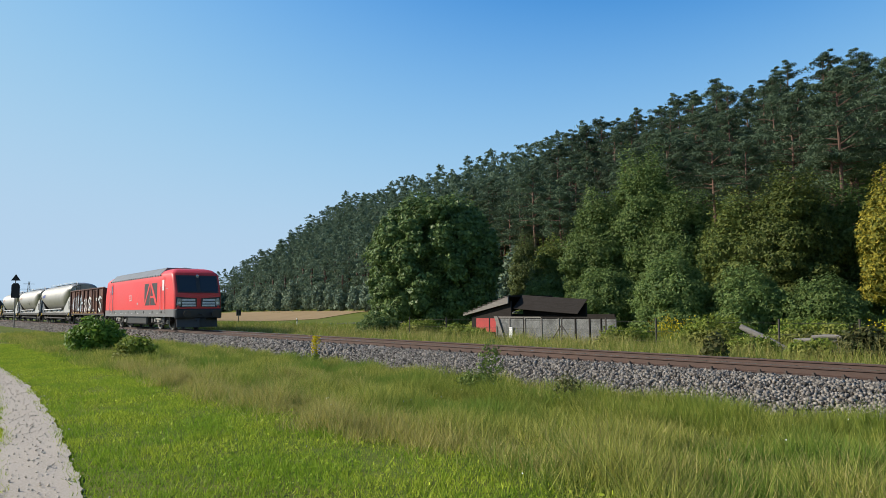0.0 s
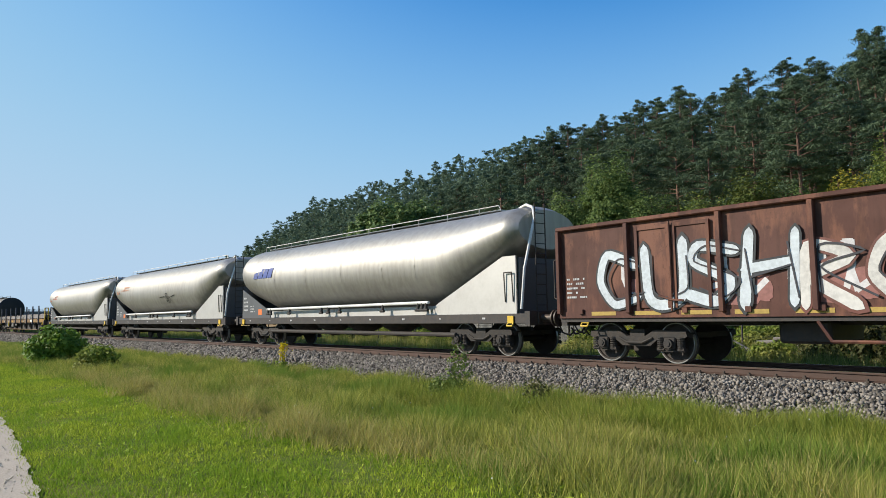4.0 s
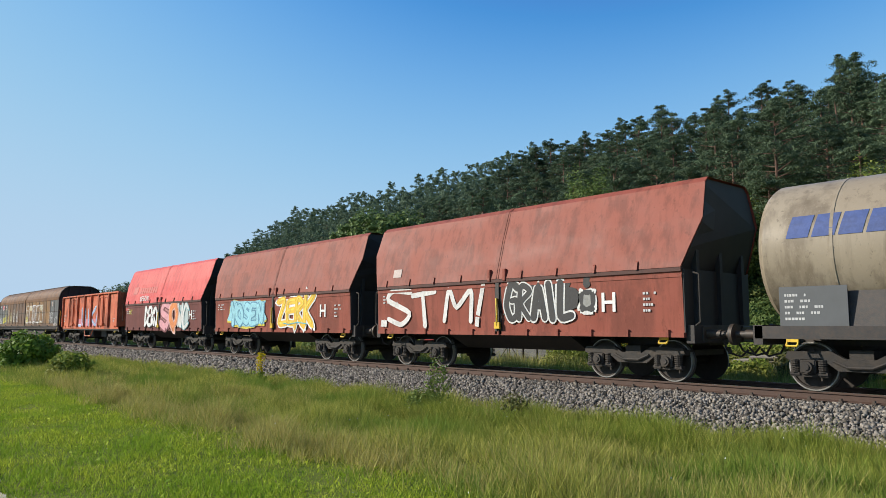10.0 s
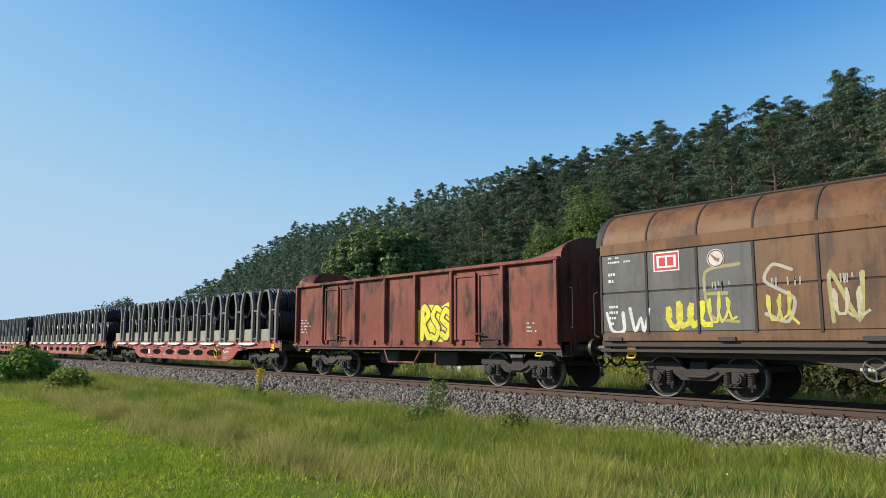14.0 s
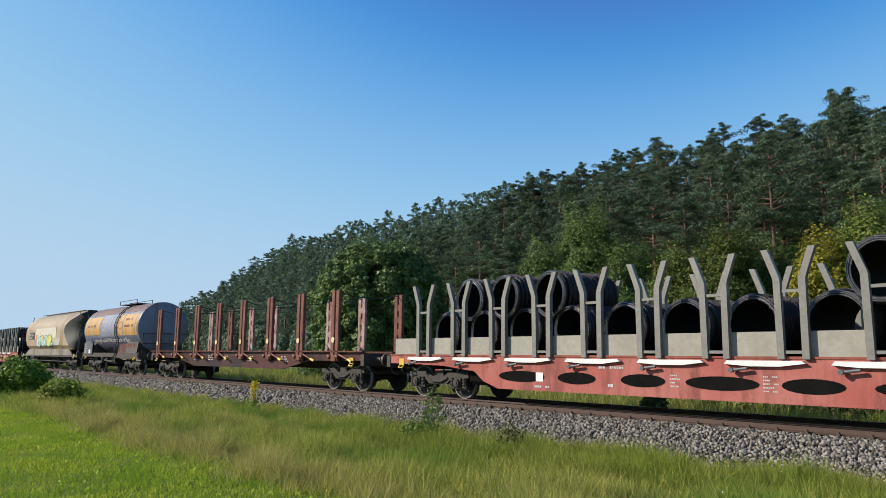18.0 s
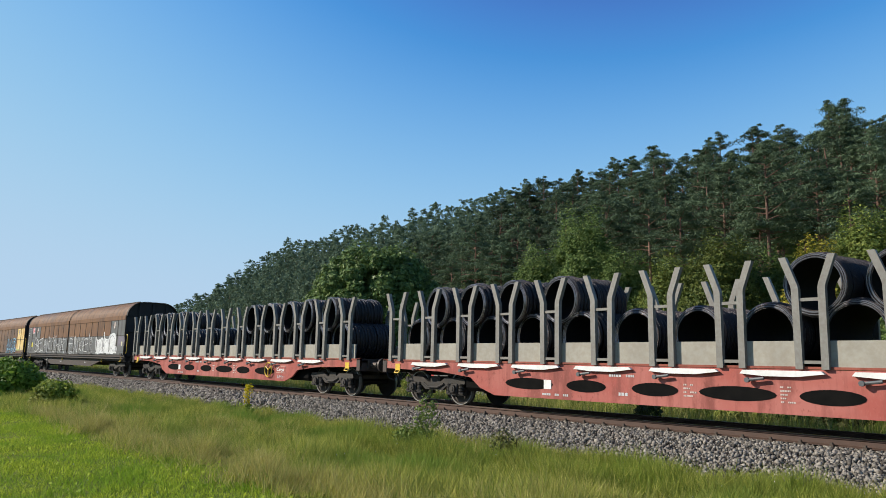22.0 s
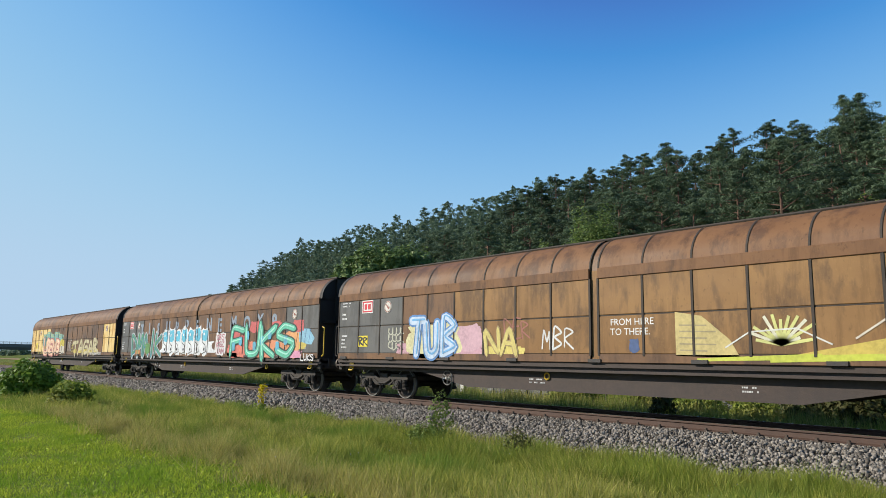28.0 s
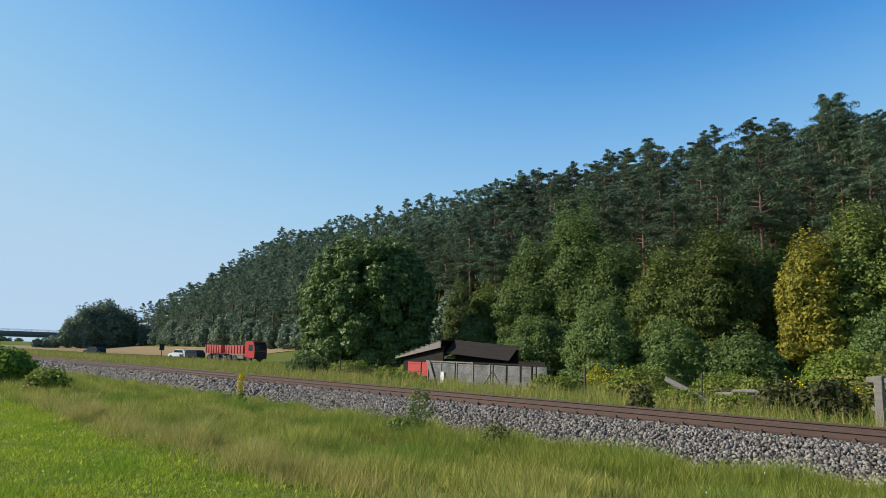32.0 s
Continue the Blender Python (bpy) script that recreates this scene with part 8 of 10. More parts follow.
def art_b1(r, L, w, rng, Y):
    emblem(r, -L + w * 1.15, 2.7, Y)
    plate("sticker", paint((0.62, 0.52, 0.04)), r, -L + w * 1.1, -L + w * 1.45, 1.68, 2.02, Y, "yellow sticker")
    for a, word, sd in ((-L + 2.3, "SEARCHX", 3), (-L + 2.5, "XVAKTHZ", 9), (0.35, "ENKEY", 4), (0.5, "ZVANX", 8)):
        wd = 8.0 if a < 0 else 5.2
        wild(r, word, a, 1.36, wd, 0.95, Y - 0.004 - 0.001 * (sd % 3), 0.05 if sd < 5 else 0.028, (0.66, 0.66, 0.66) if sd < 5 else (0.46, 0.46, 0.47), sd, 0.26, 1.2)
    # bubble letters in white, with a dark line inside
    white = (0.72, 0.72, 0.72)
    stroke(r, [(L - 5.05, 2.2), (L - 4.9, 1.5), (L - 4.8, 1.3)], Y - 0.004, 0.16, white)
    for k, (a, b, z0, z1) in enumerate(((-4.85, -4.15, 1.26, 2.12), (-4.3, -3.35, 1.28, 1.7), (-4.2, -3.55, 1.5, 2.2), (-3.4, -2.45, 1.28, 2.15), (-2.6, -1.45, 1.5, 2.42), (-2.7, -1.55, 1.26, 1.7), (-1.6, -1.15, 1.3, 1.72))):
        blob(r, L + a, L + b, z0, z1, Y - 0.003 - 0.0006 * k, white, k + 2)
        stroke(r, [(L + a + 0.08, z0 + 0.1), (L + a + 0.15, z1 - 0.25), (L + (a + b) / 2, z1 - 0.08), (L + b - 0.12, z1 - 0.3), (L + b - 0.08, z0 + 0.25)], Y - 0.009 - 0.0006 * k, 0.025, (0.2, 0.2, 0.21))
    stroke(r, [(L - 3.6, 2.5), (L - 3.45, 2.0), (L - 3.3, 1.75)], Y - 0.004, 0.12, white)
    for k in range(5):
        blob(r, L - 1.05 + 0.2 * k, L - 0.75 + 0.2 * k, 1.7 + 0.1 * (k % 2), 2.25, Y - 0.0006 * k, (0.17, 0.15, 0.19), k)
    plate("notice", paint((0.6, 0.56, 0.36)), r, L - 0.5, L - 0.3, 1.72, 1.95, Y - 0.006, "small yellowish notice")


def art_b2(r, L, w, rng, Y):
    x = L - 2 * w - 3.6
    blob(r, x - 0.2, x + 3.5, 1.28, 1.62, Y, (0.30, 0.55, 0.72), 3)
    graffiti(r, "AMIR", x, 1.36, 3.3, 1.25, Y - 0.004, (0.03, 0.045, 0.07), (0.20, 0.50, 0.75), bold=0.05, seed=3, spike=0.2)
    graffiti(r, "WAUYONW", -L + 3.6, 1.32, 8.0, 0.95, Y, (0.60, 0.60, 0.58), (0.28, 0.27, 0.26), bold=0.05, seed=8)
    drips(r, rng, -L + 3.6, -L + 11, 1.4, Y - 0.012, (0.6, 0.6, 0.58), 22)
    blob(r, L - 2 * w, L - 1.2, 1.3, 1.5, Y, (0.35, 0.42, 0.12), 5)
    wild(r, "TAG", L - 1.2, 1.32, 0.9, 0.35, Y - 0.004, 0.03, (0.6, 0.6, 0.5), 9)
    for k in range(3):
        scrawl(r, rng, -L + 3.4 + k * 3, 2.5, 0.7, 0.25, Y, (0.45, 0.42, 0.38), 4, 0.025)


def art_b3(r, L, w, rng, Y):
    lav = (0.30, 0.285, 0.36)
    for a, b, z0, z1, sd in ((-L + 1.7, -L + 3.6, 1.28, 2.0, 2), (-L + 4.6, -L + 6.4, 1.9, 2.62, 3), (-3.4, -1.2, 1.5, 2.75, 4), (-1.9, -0.25, 1.28, 2.2, 5), (0.2, 1.3, 1.28, 1.6, 6), (-L + 6.0, -3.0, 1.6, 2.5, 8)):
        blob(r, a, b, z0, z1, Y - 0.0004 * sd, lav, sd)
    blob(r, -L + 3.4, -L + 9.6, 1.26, 1.62, Y - 0.004, (0.62, 0.36, 0.26), 9)
    graffiti(r, "RATKO", -L + 3.3, 1.34, 6.2, 1.45, Y - 0.006, (0.78, 0.47, 0.36), (0.48, 0.08, 0.09), bold=0.085, seed=12, spike=0.5, shine=(0.80, 0.62, 0.48))
    for p in ([(-L + 5.6, 2.62), (-L + 6.6, 2.7), (-L + 6.7, 2.2)], [(-L + 7.2, 2.7), (-L + 8.2, 2.72), (-L + 8.25, 2.3)], [(-1.7, 2.6), (-1.2, 2.1), (-0.85, 1.6)], [(-L + 3.1, 1.7), (-L + 3.2, 1.3), (-L + 3.9, 1.32)]):
        stroke(r, p, Y - 0.022, 0.05, (0.80, 0.70, 0.05))
    for a, z in ((-L + 1.7, 1.7), (-2.2, 2.6), (-0.9, 2.2), (-L + 5.3, 2.5)):
        stroke(r, [(a + 0.22 * k, z + (0.16 if k % 2 else -0.1) * rng.uniform(0.4, 1.3)) for k in range(8)], Y - 0.02, 0.025, (0.72, 0.74, 0.78))
    wild(r, "GRO", -1.3, 2.1, 0.7, 0.3, Y - 0.02, 0.04, (0.75, 0.62, 0.05), 5)
    graffiti(r, "WENS", 0.7, 1.42, 3.6, 1.45, Y - 0.003, (0.55, 0.54, 0.62), (0.42, 0.36, 0.3), bold=0.07, seed=4, spike=0.2)
    graffiti(r, "ROKI", 4.8, 1.42, 3.6, 1.5, Y - 0.003, (0.50, 0.48, 0.60), (0.6, 0.36, 0.34), bold=0.07, seed=5, spike=0.2)
    plate("notice", M["white"], r, -L + w + 0.15, -L + 2 * w - 0.25, 2.42, 2.92, Y, "white notice with a dark mark")
    wild(r, "ZWR", -L + w + 0.3, 2.66, 0.75, 0.2, Y - 0.006, 0.06, (0.03, 0.04, 0.02), 3)
    for k in range(5):
        scrawl(r, rng, -L + 3.0 + rng.uniform(0, 0.3), 2.5 + 0.1 * k, 0.4, 0.2, Y, (0.55, 0.55, 0.56), 3, 0.035)
    wild(r, "GRO", -L + w + 0.3, 1.55, 0.7, 0.25, Y, 0.045, (0.6, 0.45, 0.05), 5)


def art_b4(r, L, w, rng, Y):
    emblem(r, -L + w * 1.2, 2.72, Y)
    plate("sticker", paint((0.75, 0.6, 0.02)), r, -L + w * 1.05, -L + w * 1.5, 1.62, 1.98, Y, "yellow sticker")
    wild(r, "RR", -L + w * 1.1, 1.68, 0.5, 0.24, Y - 0.006, 0.05, BLACK, 2)
    for k in range(3):
        scrawl(r, rng, -L + 2.9, 1.5 + 0.22 * k, 0.8, 0.28, Y, (0.5, 0.5, 0.4), 4, 0.035)
    blob(r, -L + 3.4, -L + 7.3, 1.28, 1.75, Y, (0.56, 0.32, 0.38), 3)
    blob(r, -L + 5.8, -L + 7.2, 1.5, 2.2, Y - 0.001, (0.58, 0.36, 0.42), 4)
    blob(r, -L + 3.9, -L + 6.3, 1.3, 2.3, Y - 0.002, (0.66, 0.62, 0.35), 6)
    graffiti(r, "TUB", -L + 4.0, 1.36, 2.3, 1.35, Y - 0.004, (0.50, 0.62, 0.78), (0.08, 0.22, 0.5), bold=0.06, seed=5, spike=0.2, shine=(0.15, 0.4, 0.7))
    blob(r, -L + 7.2, -L + 8.7, 1.32, 1.62, Y, (0.66, 0.55, 0.14), 9)
    graffiti(r, "NA", -L + 7.3, 1.45, 1.2, 0.8, Y - 0.003, (0.62, 0.52, 0.16), (0.36, 0.26, 0.12), bold=0.05, seed=2)
    wild(r, "PER", -2.9, 1.8, 0.9, 0.5, Y, 0.035, (0.33, 0.12, 0.09), 3)
    wild(r, "MBR", -1.6, 1.55, 1.0, 0.5, Y, 0.045, (0.7, 0.7, 0.68), 4)
    letters("graffiti", "FROM HERE", 0.215, M["white"], r, 0.45, 2.06, Y, label="white hand-painted words")
    letters("graffiti", "TO THERE.", 0.215, M["white"], r, 0.45, 1.84, Y)
    blob(r, 0.95, 1.2, 1.45, 1.75, Y, (0.05, 0.10, 0.25), 3)
    bm = bmesh.new()
    prism(bm, [(2.1, 1.38), (3.5, 1.34), (3.3, 1.7), (2.7, 2.2), (2.1, 2.3)], Y - 0.003, Y - 0.001, "y")
    part("graffiti", bm, paint((0.56, 0.45, 0.18)), r)
    for k in range(5):
        stroke(r, [(2.2, 1.5 + k * 0.13), (2.8 + 0.2 * (k % 2), 1.48 + k * 0.13)], Y - 0.006, 0.03, (0.36, 0.3, 0.16))
    for a in np.linspace(0.2, 2.9, 13):
        ln = rng.uniform(0.35, 0.8)
        stroke(r, [(4.3, 1.6), (4.3 + ln * math.cos(a), 1.6 + 0.8 * ln * math.sin(a))], Y - 0.006, 0.06, (0.62, 0.62, 0.22) if rng.random() < 0.6 else (0.68, 0.66, 0.5))
    for k in range(5):
        stroke(r, [(2.6 + 0.5 * k, 1.30 + 0.02 * (k % 3)), (5.0 + 0.5 * k, 1.40 - 0.03 * (k % 2))], Y - 0.005 - 0.001 * k, 0.07, (0.52, 0.56, 0.06))
    bm = bmesh.new()
    prism(bm, [(4.6, 1.42), (9.4, 1.36), (10.0, 1.6), (9.7, 2.3), (8.2, 2.15), (6.2, 1.72)], Y - 0.003, Y - 0.001, "y")
    part("graffiti", bm, paint((0.56, 0.43, 0.08)), r, "long yellow sprayed wedge")
    stroke(r, [(5.6, 1.7), (6.2, 2.1), (7.1, 2.35), (8.4, 2.4), (9.0, 2.35)], Y - 0.006, 0.035, (0.62, 0.55, 0.45))
    stroke(r, [(3.2, 1.55), (3.7, 1.85), (4.6, 1.9), (5.2, 1.6)], Y - 0.006, 0.03, (0.66, 0.66, 0.6))
    wild(r, "GRIT", L - 2.9, 1.5, 1.0, 0.36, Y, 0.06, (0.55, 0.56, 0.08), 3)


def art_b5(r, L, w, rng, Y):
    emblem(r, -L + w * 1.15, 2.72, Y)
    for k, ch in enumerate("TISUPPENEMOY9"):
        letters("graffiti", ch, 0.82, paint((0.24, 0.30, 0.38)), r, -L + 3.2 + k * 1.28, 2.36 + 0.05 * (k % 2), Y, 0.03, label="faded blue block letter" if k == 0 else "")
    graffiti(r, "DMAIK", -L + 2.0, 1.30, 4.5, 1.42, Y - 0.002, (0.05, 0.24, 0.28), (0.55, 0.58, 0.6), bold=0.07, seed=3, spike=0.4, shine=(0.12, 0.35, 0.12))
    blob(r, -L + 2.6, -L + 3.4, 1.3, 1.55, Y - 0.018, (0.45, 0.2, 0.06), 4)
    blob(r, -L + 4.2, -L + 4.9, 1.35, 1.9, Y - 0.018, (0.10, 0.26, 0.06), 7)
    blob(r, -L + 6.6, 2.1, 1.26, 1.95, Y - 0.001, (0.72, 0.74, 0.76), 6)
    for k in range(7):
        x = -L + 6.7 + k * 0.83
        blob(r, x, x + 0.85, 1.3, 2.55 + 0.08 * (k % 2), Y - 0.002 - 0.0004 * k, (0.72, 0.74, 0.76), k)
        blob(r, x + 0.12, x + 0.72, 1.95, 2.46 + 0.08 * (k % 2), Y - 0.007, (0.10, 0.48, 0.66), k + 3)
        stroke(r, [(x + 0.1, 2.3), (x + 0.15, 1.9), (x + 0.5, 1.75), (x + 0.6, 1.45), (x + 0.2, 1.36)], Y - 0.010, 0.04, BLACK)
        blob(r, x + 0.3, x + 0.45, 1.5, 1.62, Y - 0.012, BLACK, k)
        blob(r, x + 0.25, x + 0.38, 2.2, 2.32, Y - 0.012, (0.75, 0.78, 0.8), k)
    blob(r, 2.2, 3.3, 1.3, 2.3, Y - 0.006, (0.72, 0.70, 0.70), 8)
    for t_, z in (("OBS", 1.97), ("KGZ", 1.67), ("IAM", 1.37)):
        wild(r, t_, 2.36, z, 0.8, 0.24, Y - 0.012, 0.035, (0.42, 0.06, 0.12), 4, 0.04)
    for k in range(6):
        blob(r, 3.5 + k * 0.95, 4.8 + k * 0.95, 1.22, (1.75, 1.7, 1.85, 1.8, 1.9, 2.2, 2.0)[k], Y - 0.002 - 0.0003 * k, (0.66, 0.15 + 0.025 * k, 0.12), k)
    blob(r, 8.9, 9.7, 1.3, 2.2, Y - 0.005, (0.74, 0.36, 0.14), 5)
    blob(r, 8.7, 9.9, 1.22, 1.5, Y - 0.0055, (0.70, 0.30, 0.45), 6)
    for x, z in ((3.9, 2.1), (5.6, 2.45), (7.5, 2.4), (9.2, 2.4), (4.7, 1.9)):
        blob(r, x, x + 0.8, z - 0.2, z + 0.25, Y - 0.0046, (0.55, 0.1, 0.1), int(x))
    for k in range(12):
        x, z = 3.9 + rng.uniform(0, 6.0), 1.35 + 0.12 * (k % 4)
        stroke(r, [(x, z), (x + 0.25, z), (x + 0.25, z + 0.1)], Y - 0.0065, 0.015, (0.25, 0.04, 0.04))
    graffiti(r, "FUKS", 3.8, 1.34, 5.6, 1.5, Y - 0.008, (0.10, 0.50, 0.34), (0.02, 0.06, 0.05), bold=0.07, seed=21, spike=0.5, shine=(0.35, 0.75, 0.62))
    for k in range(8):
        x = 4.0 + k * 0.65
        blob(r, x, x + 0.28, 1.5 + 0.22 * (k % 3), 1.85 + 0.22 * (k % 3), Y - 0.026, (0.10, 0.40, 0.55), k)
    bm = bmesh.new()
    prism(bm, [(L - 1.9, 1.75), (L - 0.5, 1.72), (L - 0.3, 1.95), (L - 0.7, 2.3), (L - 1.5, 2.32), (L - 1.9, 2.1)], Y - 0.003, Y - 0.001, "y")
    part("graffiti", bm, paint((0.25, 0.5, 0.65)), r)
    for k in range(4):
        stroke(r, [(L - 1.6 + 0.3 * k, 1.8), (L - 1.5 + 0.3 * k, 2.28)], Y - 0.006, 0.03, (0.08, 0.2, 0.4))
    blob(r, L - 2.1, L - 0.9, 1.55, 1.8, Y - 0.004, (0.62, 0.5, 0.1), 2)
    bars(r, rng, L - 1.3, 1.5, 0.5, 0.2, Y, GREYP, 1)
    wild(r, "LUKS", L - 1.2, 1.14, 0.95, 0.24, Y - 0.04, 0.045, WHITE, 4)


def art_b6(r, L, w, rng, Y):
    graffiti(r, "TAGAR", 1.9, 1.35, 6.0, 1.15, Y, (0.52, 0.46, 0.27), (0.26, 0.2, 0.12), bold=0.08, seed=4)
    for k in range(5):
        blob(r, 2.0 + k * 1.25, 2.8 + k * 1.25, 1.35, 1.6, Y - 0.012, (0.56, 0.45, 0.1), k)
    wild(r, "NO", 0.4, 1.5, 1.0, 0.7, Y, 0.045, (0.6, 0.6, 0.58), 4)
    for k in range(3):
        scrawl(r, rng, 1.25, 1.4 + 0.2 * k, 0.6, 0.15, Y, (0.5, 0.42, 0.12), 4, 0.03)
    blob(r, -L + 3.9, -L + 5.0, 1.8, 2.6, Y - 0.001, (0.13, 0.30, 0.28), 3)
    for k in range(6):
        blob(r, -L + 4.3 + k, -L + 5.5 + k, 1.26, 1.6 + 0.12 * (k % 3), Y - 0.002 - 0.0003 * k, (0.55, 0.5, 0.42), k)
    for k, (a, b, z0, z1) in enumerate(((3.9, 5.2, 2.2, 2.78), (5.0, 6.3, 2.35, 2.95), (6.2, 7.4, 2.3, 2.75), (7.2, 8.8, 2.2, 2.9), (8.6, 10.0, 2.1, 2.7))):
        blob(r, -L + a, -L + b, z0, z1, Y - 0.0006 * k, (0.16, 0.36, 0.33), k)
        scrawl(r, rng, -L + a, z1 - 0.2, b - a, 0.24, Y - 0.0032, (0.50, 0.56, 0.22), 3, 0.035)
    graffiti(r, "LRENG", -L + 4.4, 1.30, 4.6, 1.4, Y - 0.005, (0.80, 0.49, 0.33), (0.42, 0.13, 0.13), bold=0.115, seed=6, spike=0.35, shine=(0.86, 0.66, 0.48))
    for k in range(9):
        x = -L + 4.8 + k * 0.62
        stroke(r, [(x, 1.34), (x + 0.25, 1.28 + 0.1 * (k % 2)), (x + 0.5, 1.36)], Y - 0.03, 0.06, BLACK)
        blob(r, x, x + 0.1, 1.42 + 0.2 * (k % 3), 1.52 + 0.2 * (k % 3), Y - 0.031, (0.75, 0.72, 0.66), k)
    for k in range(7):
        scrawl(r, rng, -L + 2.1 + 0.35 * k, 1.25, 0.5, 0.18, Y - 0.006, (0.6, 0.5, 0.08) if k % 2 else (0.1, 0.08, 0.06), 3, 0.03)
    blob(r, -1.9, -0.7, 1.4, 2.3, Y - 0.003, (0.56, 0.46, 0.05), 4)
    blob(r, -L + 1.0, -L + 3.6, 1.24, 1.4, Y - 0.002, (0.56, 0.47, 0.08), 4)
    letters("lettering", "R", 0.42, paint(BLACK), r, -L + 1.75, 1.72, Y - 0.01, 0.008, label="black letter R on a yellow patch")
    plate("sticker", paint((0.78, 0.62, 0.03)), r, -L + 1.68, -L + 2.12, 1.66, 2.12, Y - 0.002)
    letters("graffiti", "PEAC-POW-LE-BAKER-PAYRON!", 0.26, M["white"], r, 6.1, 1.24, Y - 0.05, label="small white painted line", width=2.4)


slide_wagon(-224.3, -247.0, "brown sliding-wall wagon with rusty tan panels and faded graffiti", 30, "ggttttt" "bbbbbgg", art_a)
ea2, EL2 = open_wagon(-247.0, -260.6, M["ea_dark"], "dark red-brown open freight wagon with raised ends and yellow graffiti", raised=True, seed=13)
plate("yellow_stripe", paint((0.75, 0.66, 0.02)), ea2, 0.66, 0.95, 1.12, 2.15, -1.392, "yellow sprayed stripe")
blob(ea2, 0.95, 2.38, 1.22, 2.3, -1.391, (0.78, 0.7, 0.02), 3)
graffiti(ea2, "RSS", 1.0, 1.32, 1.3, 1.2, -1.394, (0.8, 0.72, 0.02), (0.05, 0.04, 0.02), bold=0.05, spike=0)


# ---- coil wagons ----
bm = bmesh.new()
n = 24
rc = random.Random(8)
circle = lambda r, q, dx=0.0, dz=0.0: [(dx + r * math.cos(6.2832 * i / n), q, dz + r * math.sin(6.2832 * i / n)) for i in range(n)]
for k in range(15):
    y = -0.93 + k * 0.124
    rr, dx, dz = 0.615 + rc.uniform(-0.014, 0.014), rc.uniform(-0.012, 0.012), rc.uniform(-0.012, 0.012)
    skin(bm, [circle(rr - 0.03, y, dx, dz), circle(rr + 0.012, y + 0.04, dx, dz), circle(rr - 0.03, y + 0.124, dx, dz)], caps=False)
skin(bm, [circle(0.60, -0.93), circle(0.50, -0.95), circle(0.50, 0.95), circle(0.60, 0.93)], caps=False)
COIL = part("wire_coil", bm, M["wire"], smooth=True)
# The bore's faces get the wire darkened as if in shade.
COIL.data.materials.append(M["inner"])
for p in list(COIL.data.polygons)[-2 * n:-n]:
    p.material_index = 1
# loops of bright rod at the front face of a coil
bm = bmesh.new()
hoop(bm, 0.585, 0.008, 28)
FRONT_LOOP = part("rod_loop", bm, M["rod"], COIL)
FRONT_LOOP.matrix_local = pose(0.006, -0.965, 0.004)
for q in (0.55, 0.52):
    o = new("rod_loop", FRONT_LOOP.data)
    o.parent = COIL
    o.matrix_local = Matrix.Scale(q / 0.585, 4) @ Matrix.Translation((0, -0.965 * 0.585 / q, 0.01 * (1 if q > 0.53 else -1)))


def coil_at(root, m):
    o = again(COIL, m, root)
    for c in COIL.children:
        again(c, c.matrix_local, o)


